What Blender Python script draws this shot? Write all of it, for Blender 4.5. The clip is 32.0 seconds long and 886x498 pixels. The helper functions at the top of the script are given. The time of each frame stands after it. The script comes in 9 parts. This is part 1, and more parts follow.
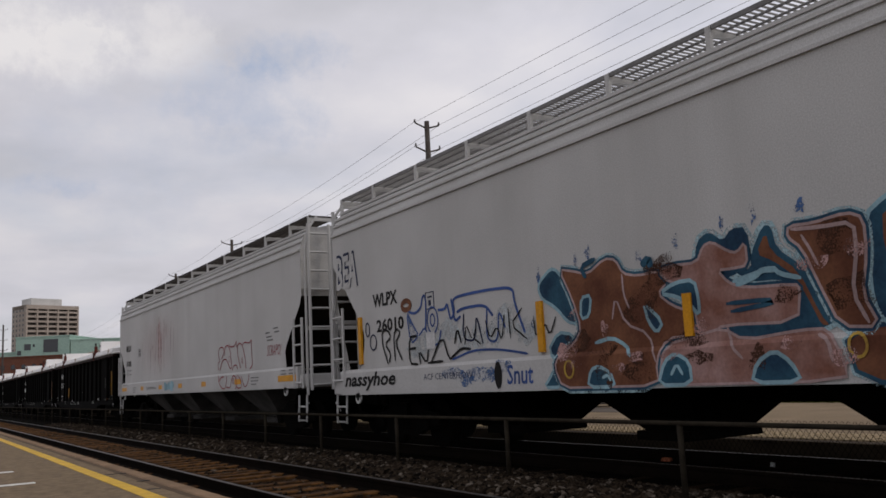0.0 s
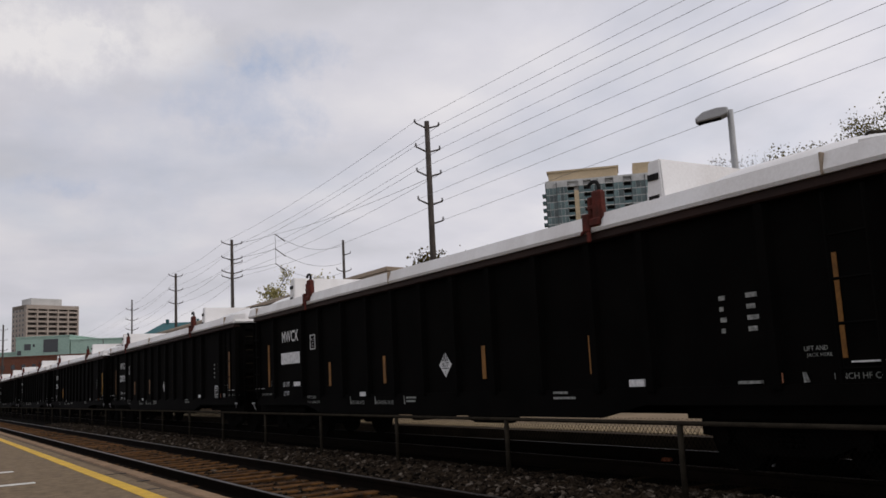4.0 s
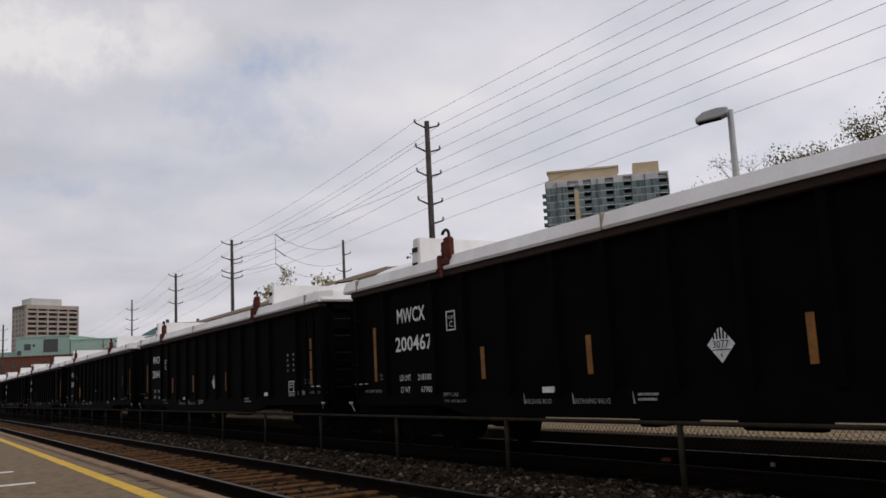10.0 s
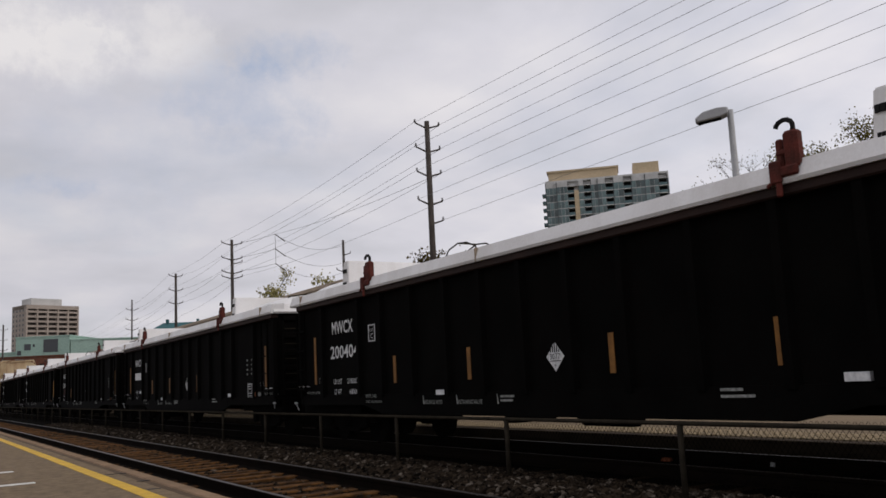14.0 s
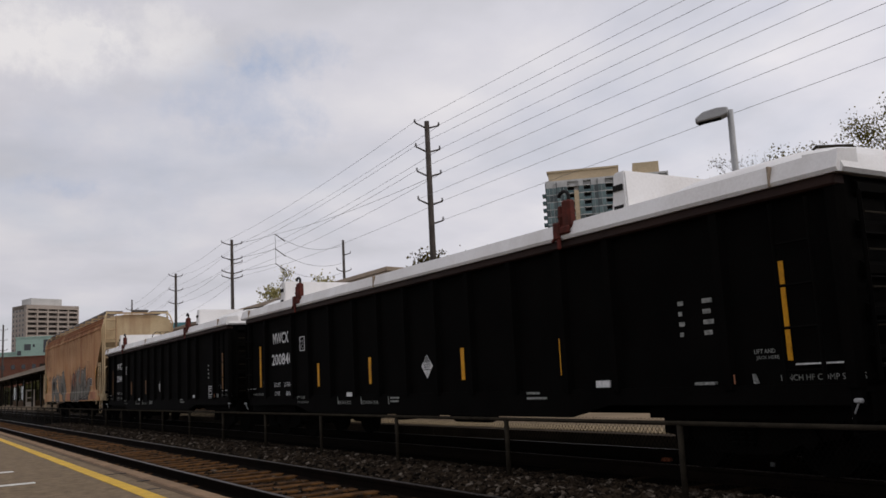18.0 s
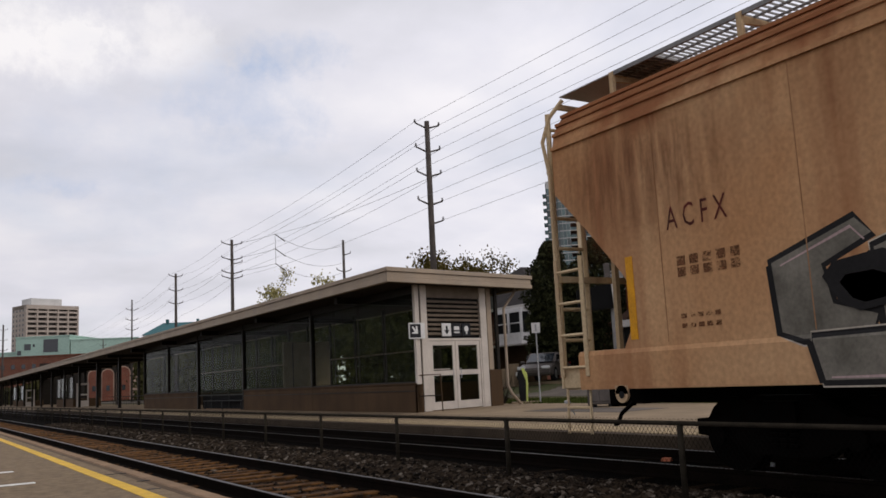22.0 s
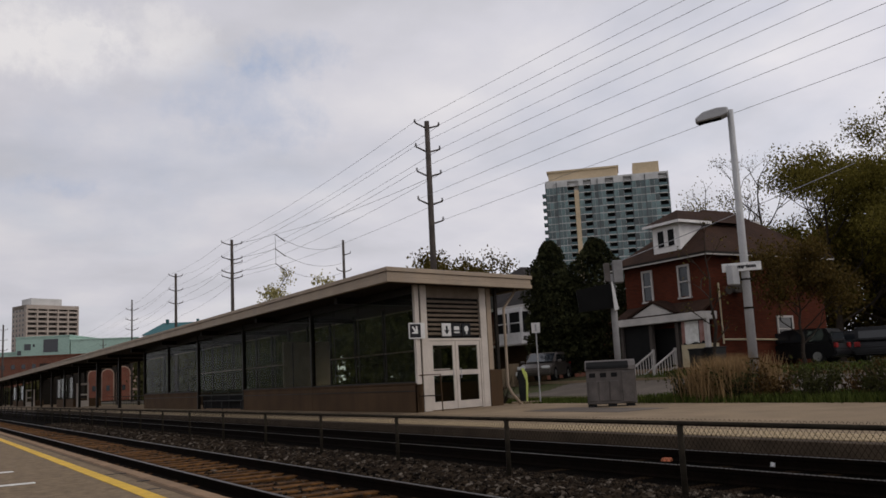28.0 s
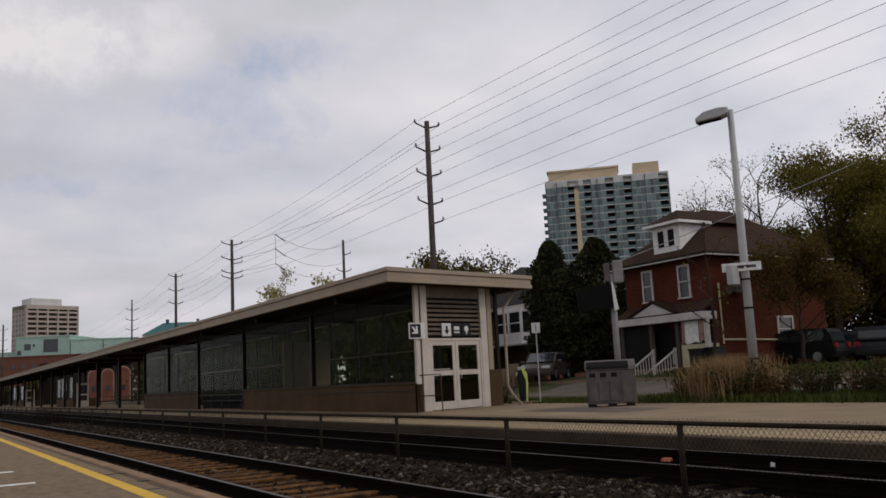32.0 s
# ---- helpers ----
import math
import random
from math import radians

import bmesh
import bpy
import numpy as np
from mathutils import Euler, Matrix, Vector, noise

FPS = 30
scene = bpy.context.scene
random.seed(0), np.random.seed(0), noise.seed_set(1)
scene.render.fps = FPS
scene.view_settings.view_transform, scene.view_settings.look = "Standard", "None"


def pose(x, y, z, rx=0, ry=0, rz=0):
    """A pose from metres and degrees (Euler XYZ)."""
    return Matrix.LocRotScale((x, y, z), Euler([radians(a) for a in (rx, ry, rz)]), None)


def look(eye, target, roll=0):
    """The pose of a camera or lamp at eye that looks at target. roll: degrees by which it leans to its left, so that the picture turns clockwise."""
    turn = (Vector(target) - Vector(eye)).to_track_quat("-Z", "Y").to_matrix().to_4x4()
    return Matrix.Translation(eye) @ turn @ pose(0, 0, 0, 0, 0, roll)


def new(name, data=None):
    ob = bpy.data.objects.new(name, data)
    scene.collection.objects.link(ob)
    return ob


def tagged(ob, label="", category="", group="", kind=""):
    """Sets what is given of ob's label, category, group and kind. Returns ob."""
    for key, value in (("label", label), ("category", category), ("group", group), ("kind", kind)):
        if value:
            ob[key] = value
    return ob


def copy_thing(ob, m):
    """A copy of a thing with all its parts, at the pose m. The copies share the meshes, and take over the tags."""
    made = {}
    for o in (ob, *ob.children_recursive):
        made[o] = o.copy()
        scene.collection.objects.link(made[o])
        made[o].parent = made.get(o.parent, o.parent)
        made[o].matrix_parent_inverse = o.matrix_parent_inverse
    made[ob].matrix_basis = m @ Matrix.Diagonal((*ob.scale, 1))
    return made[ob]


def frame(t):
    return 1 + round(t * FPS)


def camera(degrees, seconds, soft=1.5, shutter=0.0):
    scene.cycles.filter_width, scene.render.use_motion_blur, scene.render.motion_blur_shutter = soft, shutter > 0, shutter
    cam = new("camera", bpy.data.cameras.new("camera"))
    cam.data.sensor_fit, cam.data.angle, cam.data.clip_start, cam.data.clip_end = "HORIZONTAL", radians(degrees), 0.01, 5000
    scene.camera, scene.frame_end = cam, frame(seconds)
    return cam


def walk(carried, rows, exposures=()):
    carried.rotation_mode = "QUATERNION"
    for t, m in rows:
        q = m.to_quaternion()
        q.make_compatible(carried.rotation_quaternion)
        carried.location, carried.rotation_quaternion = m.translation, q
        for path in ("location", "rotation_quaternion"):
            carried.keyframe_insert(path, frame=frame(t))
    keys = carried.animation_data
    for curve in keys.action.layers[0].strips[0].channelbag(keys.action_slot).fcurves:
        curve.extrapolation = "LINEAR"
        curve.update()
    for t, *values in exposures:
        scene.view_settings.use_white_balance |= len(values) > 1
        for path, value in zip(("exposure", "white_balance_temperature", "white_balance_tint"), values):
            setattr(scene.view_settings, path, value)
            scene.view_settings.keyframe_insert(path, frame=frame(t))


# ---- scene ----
cam = camera(54.26, 32.0, soft=1.6)
EYE = (0.0, 0.0, 1.22)
VIEW = pose(*EYE, 98.4823, 2.8594, -31.3901)
walk(cam, [(0.0, VIEW), (32.0, VIEW)], exposures=[(0.0, 0.0, 6720, 12), (21.2, 0.0, 6720, 12), (21.9, 0.28, 6690, 12), (22.2, 0.28, 6690, 12), (23.0, 0.0, 6720, 12), (32.0, -0.03, 6720, 12)])

# ---------- world, sun ----------
# x points across the tracks, y along them, z is 0 at the top of the rails
SUN_EL, SUN_AZ = radians(38), radians(135)


def make_world():
    w = bpy.data.worlds.new("overcast_sky")
    scene.world = w
    w.use_nodes = True
    n, l = w.node_tree.nodes, w.node_tree.links
    n.clear()
    out = n.new("ShaderNodeOutputWorld")
    sky = n.new("ShaderNodeTexSky")
    sky.sky_type, sky.sun_disc = "NISHITA", False
    sky.sun_elevation, sky.sun_rotation = SUN_EL, SUN_AZ
    sky.air_density, sky.dust_density = 1.0, 2.0
    bg_sky = n.new("ShaderNodeBackground")
    bg_sky.inputs[1].default_value = 0.13
    l.new(sky.outputs[0], bg_sky.inputs[0])
    tc = n.new("ShaderNodeTexCoord")
    sep = n.new("ShaderNodeSeparateXYZ")
    l.new(tc.outputs["Generated"], sep.inputs[0])
    add = n.new("ShaderNodeMath")
    add.operation = "ADD"
    add.inputs[1].default_value = 0.22
    absz = n.new("ShaderNodeMath")
    absz.operation = "ABSOLUTE"
    l.new(sep.outputs[2], absz.inputs[0])
    l.new(absz.outputs[0], add.inputs[0])
    comb = n.new("ShaderNodeCombineXYZ")
    for i in (0, 1):
        dv = n.new("ShaderNodeMath")
        dv.operation = "DIVIDE"
        l.new(sep.outputs[i], dv.inputs[0])
        l.new(add.outputs[0], dv.inputs[1])
        l.new(dv.outputs[0], comb.inputs[i])
    big = n.new("ShaderNodeTexNoise")
    big.inputs["Scale"].default_value, big.inputs["Detail"].default_value = 1.25, 7.0
    big.inputs["Roughness"].default_value, big.inputs["Distortion"].default_value = 0.55, 0.35
    mapn = n.new("ShaderNodeMapping")
    mapn.inputs["Location"].default_value = (3.1, 1.7, 0.0)
    mapn.inputs["Scale"].default_value = (1.0, 1.0, 1.0)
    l.new(comb.outputs[0], mapn.inputs[0])
    l.new(mapn.outputs[0], big.inputs["Vector"])
    cover = n.new("ShaderNodeValToRGB")
    cover.color_ramp.elements[0].position, cover.color_ramp.elements[1].position = 0.34, 0.50
    cover.color_ramp.elements[0].color = (0.82, 0.82, 0.82, 1)
    l.new(big.outputs["Fac"], cover.inputs[0])
    fine = n.new("ShaderNodeTexNoise")
    fine.inputs["Scale"].default_value, fine.inputs["Detail"].default_value = 2.3, 7.0
    fine.inputs["Roughness"].default_value = 0.5
    l.new(mapn.outputs[0], fine.inputs["Vector"])
    tone = n.new("ShaderNodeValToRGB")
    e = tone.color_ramp.elements
    e[0].position, e[0].color = 0.34, (0.582, 0.598, 0.662, 1)
    e[1].position, e[1].color = 0.70, (0.765, 0.767, 0.815, 1)
    mid = e.new(0.5)
    mid.color = (0.663, 0.675, 0.748, 1)
    l.new(fine.outputs["Fac"], tone.inputs[0])
    # the veil is thinner, and so brighter, towards the sun
    dot = n.new("ShaderNodeVectorMath")
    dot.operation = "DOT_PRODUCT"
    dot.inputs[1].default_value = (math.sin(SUN_AZ), math.cos(SUN_AZ), 0.0)
    l.new(tc.outputs["Generated"], dot.inputs[0])
    veil = n.new("ShaderNodeMapRange")
    veil.inputs[1].default_value, veil.inputs[2].default_value = -1.0, 1.0
    veil.inputs[3].default_value, veil.inputs[4].default_value = 0.82, 1.30
    l.new(dot.outputs["Value"], veil.inputs[0])
    lit = n.new("ShaderNodeVectorMath")
    lit.operation = "SCALE"
    l.new(tone.outputs[0], lit.inputs[0])
    l.new(veil.outputs[0], lit.inputs["Scale"])
    # single clouds and clear patches: a soft round field about a direction, frayed by noise
    fray = n.new("ShaderNodeTexNoise")
    fray.inputs["Scale"].default_value, fray.inputs["Detail"].default_value, fray.inputs["Roughness"].default_value = 9.0, 8.0, 0.66
    l.new(tc.outputs["Generated"], fray.inputs["Vector"])

    def field(way, wide, high, amount):
        """How much of a cloud or clear patch, wide and high in radians, lies in a direction."""
        side = Vector(way).cross((0, 0, 1)).normalized()
        up = side.cross(Vector(way)).normalized()
        terms = []
        for axis, size in ((side, wide), (up, high)):
            dt = n.new("ShaderNodeVectorMath")
            dt.operation = "DOT_PRODUCT"
            dt.inputs[1].default_value = axis / size
            l.new(tc.outputs["Generated"], dt.inputs[0])
            sub = n.new("ShaderNodeMath")
            sub.operation = "SUBTRACT"
            sub.inputs[1].default_value = axis.dot(Vector(way)) / size
            l.new(dt.outputs["Value"], sub.inputs[0])
            sq = n.new("ShaderNodeMath")
            sq.operation = "MULTIPLY"
            l.new(sub.outputs[0], sq.inputs[0])
            l.new(sub.outputs[0], sq.inputs[1])
            terms.append(sq.outputs[0])
        sm = n.new("ShaderNodeMath")
        l.new(terms[0], sm.inputs[0])
        l.new(terms[1], sm.inputs[1])
        nz = n.new("ShaderNodeMath")
        nz.operation = "MULTIPLY_ADD"
        nz.inputs[1].default_value, nz.inputs[2].default_value = 9.0, -4.6
        l.new(fray.outputs["Fac"], nz.inputs[0])
        fr = n.new("ShaderNodeMath")
        l.new(sm.outputs[0], fr.inputs[0])
        l.new(nz.outputs[0], fr.inputs[1])
        mr = n.new("ShaderNodeMapRange")
        mr.interpolation_type = "SMOOTHSTEP"
        mr.inputs[1].default_value, mr.inputs[2].default_value, mr.inputs[3].default_value, mr.inputs[4].default_value = -0.9, 2.0, amount, 0.0
        l.new(fr.outputs[0], mr.inputs[0])
        return mr.outputs[0]

    def total(fields):
        out = fields[0]
        for f in fields[1:]:
            ad = n.new("ShaderNodeMath")
            ad.use_clamp = True
            l.new(out, ad.inputs[0])
            l.new(f, ad.inputs[1])
            out = ad.outputs[0]
        return out

    clear = total([field((0.341, 0.866, 0.365), 0.055, 0.024, 0.7), field((0.306, 0.90, 0.312), 0.07, 0.05, 0.4), field((0.088, 0.972, 0.218), 0.06, 0.012, 0.5), field((0.206, 0.941, 0.27), 0.13, 0.07, 0.22)])
    heaps = total([field((0.089, 0.928, 0.3615), 0.075, 0.055, 0.95), field((0.207, 0.905, 0.373), 0.07, 0.035, 0.7), field((0.14, 0.928, 0.345), 0.10, 0.03, 0.4), field((0.71, 0.617, 0.338), 0.09, 0.025, 0.35)])
    white = n.new("ShaderNodeMix")
    white.data_type = "RGBA"
    l.new(heaps, white.inputs[0])
    l.new(lit.outputs[0], white.inputs[6])
    white.inputs[7].default_value = (0.79, 0.79, 0.815, 1)
    blue = n.new("ShaderNodeMix")
    blue.data_type = "RGBA"
    l.new(clear, blue.inputs[0])
    l.new(white.outputs[2], blue.inputs[6])
    blue.inputs[7].default_value = (0.40, 0.48, 0.64, 1)
    bg_cloud = n.new("ShaderNodeBackground")
    bg_cloud.inputs[1].default_value = 0.96
    l.new(blue.outputs[2], bg_cloud.inputs[0])
    mix = n.new("ShaderNodeMixShader")
    l.new(cover.outputs[0], mix.inputs[0])
    l.new(bg_sky.outputs[0], mix.inputs[1])
    l.new(bg_cloud.outputs[0], mix.inputs[2])
    l.new(mix.outputs[0], out.inputs[0])


make_world()
sun_data = bpy.data.lights.new("sun", "SUN")
sun_data.energy, sun_data.angle, sun_data.color = 0.55, radians(14), (1.0, 0.93, 0.82)
sun = new("sun", sun_data)
SUN_FROM = Vector((math.sin(SUN_AZ) * math.cos(SUN_EL), math.cos(SUN_AZ) * math.cos(SUN_EL), math.sin(SUN_EL)))
sun.matrix_world = look(SUN_FROM * 60, (0, 0, 0))


# ---------- materials ----------
def mat(name, a, b=None, rough=0.7, metal=0.0, scale=3.0, fine=40.0, bump=0.15, streak=None, jitter=0.0, spec=0.12, coat=0.0, eave=None):
    """Two-scale noise between the colours a and b, fine grain, bump; streak: (colour, amount, scale) of runs down the surface; jitter: variation from object to object."""
    m = bpy.data.materials.new(name)
    m.use_nodes = True
    n, l = m.node_tree.nodes, m.node_tree.links
    p = n["Principled BSDF"]
    p.inputs["Roughness"].default_value, p.inputs["Metallic"].default_value = rough, metal
    p.inputs["Specular IOR Level"].default_value, p.inputs["Coat Weight"].default_value = spec, coat
    b = b or tuple(c * 0.75 for c in a)
    tc = n.new("ShaderNodeTexCoord")
    n1 = n.new("ShaderNodeTexNoise")
    n1.inputs["Scale"].default_value, n1.inputs["Detail"].default_value = scale, 6
    n2 = n.new("ShaderNodeTexNoise")
    n2.inputs["Scale"].default_value, n2.inputs["Detail"].default_value = fine, 4
    l.new(tc.outputs["Object"], n1.inputs["Vector"])
    l.new(tc.outputs["Object"], n2.inputs["Vector"])
    ramp = n.new("ShaderNodeValToRGB")
    ramp.color_ramp.elements[0].position, ramp.color_ramp.elements[1].position = 0.33, 0.68
    ramp.color_ramp.elements[0].color, ramp.color_ramp.elements[1].color = (*b, 1), (*a, 1)
    l.new(n1.outputs["Fac"], ramp.inputs[0])
    grain = n.new("ShaderNodeMix")
    grain.data_type, grain.blend_type = "RGBA", "OVERLAY"
    grain.inputs[0].default_value = 0.35
    l.new(ramp.outputs[0], grain.inputs[6])
    l.new(n2.outputs["Fac"], grain.inputs[7])
    col = grain.outputs[2]
    if streak:
        mp = n.new("ShaderNodeMapping")
        s = streak[2]
        mp.inputs["Scale"].default_value = (s, s, s * 0.06)
        l.new(tc.outputs["Object"], mp.inputs[0])
        n3 = n.new("ShaderNodeTexNoise")
        n3.inputs["Scale"].default_value, n3.inputs["Detail"].default_value = 1.0, 6
        l.new(mp.outputs[0], n3.inputs["Vector"])
        r3 = n.new("ShaderNodeValToRGB")
        r3.color_ramp.elements[0].position, r3.color_ramp.elements[1].position = 0.48, 0.78
        r3.color_ramp.elements[1].color = (streak[1],) * 3 + (1,)
        l.new(n3.outputs["Fac"], r3.inputs[0])
        mx = n.new("ShaderNodeMix")
        mx.data_type = "RGBA"
        l.new(r3.outputs[0], mx.inputs[0])
        l.new(col, mx.inputs[6])
        mx.inputs[7].default_value = (*streak[0], 1)
        col = mx.outputs[2]
    if eave:
        # rust that has run down unevenly from a wagon's eave
        mp = n.new("ShaderNodeMapping")
        mp.inputs["Scale"].default_value = (1.3, 1.3, 0.35)
        l.new(tc.outputs["Object"], mp.inputs[0])
        n4 = n.new("ShaderNodeTexNoise")
        n4.inputs["Scale"].default_value, n4.inputs["Detail"].default_value = 1.0, 7
        l.new(mp.outputs[0], n4.inputs["Vector"])
        sz = n.new("ShaderNodeSeparateXYZ")
        l.new(tc.outputs["Object"], sz.inputs[0])
        up = n.new("ShaderNodeMapRange")
        up.inputs[1].default_value, up.inputs[2].default_value, up.inputs[3].default_value, up.inputs[4].default_value = 3.5, 4.6, -0.34, 0.30
        l.new(sz.outputs[2], up.inputs[0])
        sm = n.new("ShaderNodeMath")
        l.new(n4.outputs["Fac"], sm.inputs[0])
        l.new(up.outputs[0], sm.inputs[1])
        r4 = n.new("ShaderNodeValToRGB")
        r4.color_ramp.elements[0].position, r4.color_ramp.elements[1].position = 0.5, 0.72
        r4.color_ramp.elements[1].color = (0.8, 0.8, 0.8, 1)
        l.new(sm.outputs[0], r4.inputs[0])
        mx = n.new("ShaderNodeMix")
        mx.data_type = "RGBA"
        l.new(r4.outputs[0], mx.inputs[0])
        l.new(col, mx.inputs[6])
        mx.inputs[7].default_value = (*eave, 1)
        col = mx.outputs[2]
    if jitter:
        oi = n.new("ShaderNodeObjectInfo")
        mr = n.new("ShaderNodeMapRange")
        mr.inputs[3].default_value, mr.inputs[4].default_value = 1 - jitter, 1 + jitter
        l.new(oi.outputs["Random"], mr.inputs[0])
        hs = n.new("ShaderNodeHueSaturation")
        l.new(mr.outputs[0], hs.inputs["Value"])
        l.new(col, hs.inputs["Color"])
        col = hs.outputs[0]
    l.new(col, p.inputs["Base Color"])
    if bump:
        bp = n.new("ShaderNodeBump")
        bp.inputs["Strength"].default_value, bp.inputs["Distance"].default_value = bump, 0.02
        l.new(n2.outputs["Fac"], bp.inputs["Height"])
        l.new(bp.outputs[0], p.inputs["Normal"])
    return m


def island_mat(name, a, b, rough=0.8, trans=0.0):
    """Colour from piece to piece of a joined mesh (stones, leaves)."""
    m = bpy.data.materials.new(name)
    m.use_nodes = True
    n, l = m.node_tree.nodes, m.node_tree.links
    p = n["Principled BSDF"]
    p.inputs["Roughness"].default_value = rough
    p.inputs["Specular IOR Level"].default_value = 0.06
    g = n.new("ShaderNodeNewGeometry")
    r = n.new("ShaderNodeValToRGB")
    r.color_ramp.elements[0].color, r.color_ramp.elements[1].color = (*a, 1), (*b, 1)
    l.new(g.outputs["Random Per Island"], r.inputs[0])
    l.new(r.outputs[0], p.inputs["Base Color"])
    if trans:
        t = n.new("ShaderNodeBsdfTranslucent")
        l.new(r.outputs[0], t.inputs[0])
        mx = n.new("ShaderNodeMixShader")
        mx.inputs[0].default_value = trans
        l.new(p.outputs[0], mx.inputs[1])
        l.new(t.outputs[0], mx.inputs[2])
        l.new(mx.outputs[0], n["Material Output"].inputs[0])
    return m


def glass(name, tint=(0.75, 0.85, 0.85), rough=0.02):
    m = bpy.data.materials.new(name)
    m.use_nodes = True
    p = m.node_tree.nodes["Principled BSDF"]
    p.inputs["Base Color"].default_value = (*tint, 1)
    p.inputs["Roughness"].default_value = rough
    p.inputs["Transmission Weight"].default_value = 1.0
    p.inputs["IOR"].default_value = 1.034
    return m


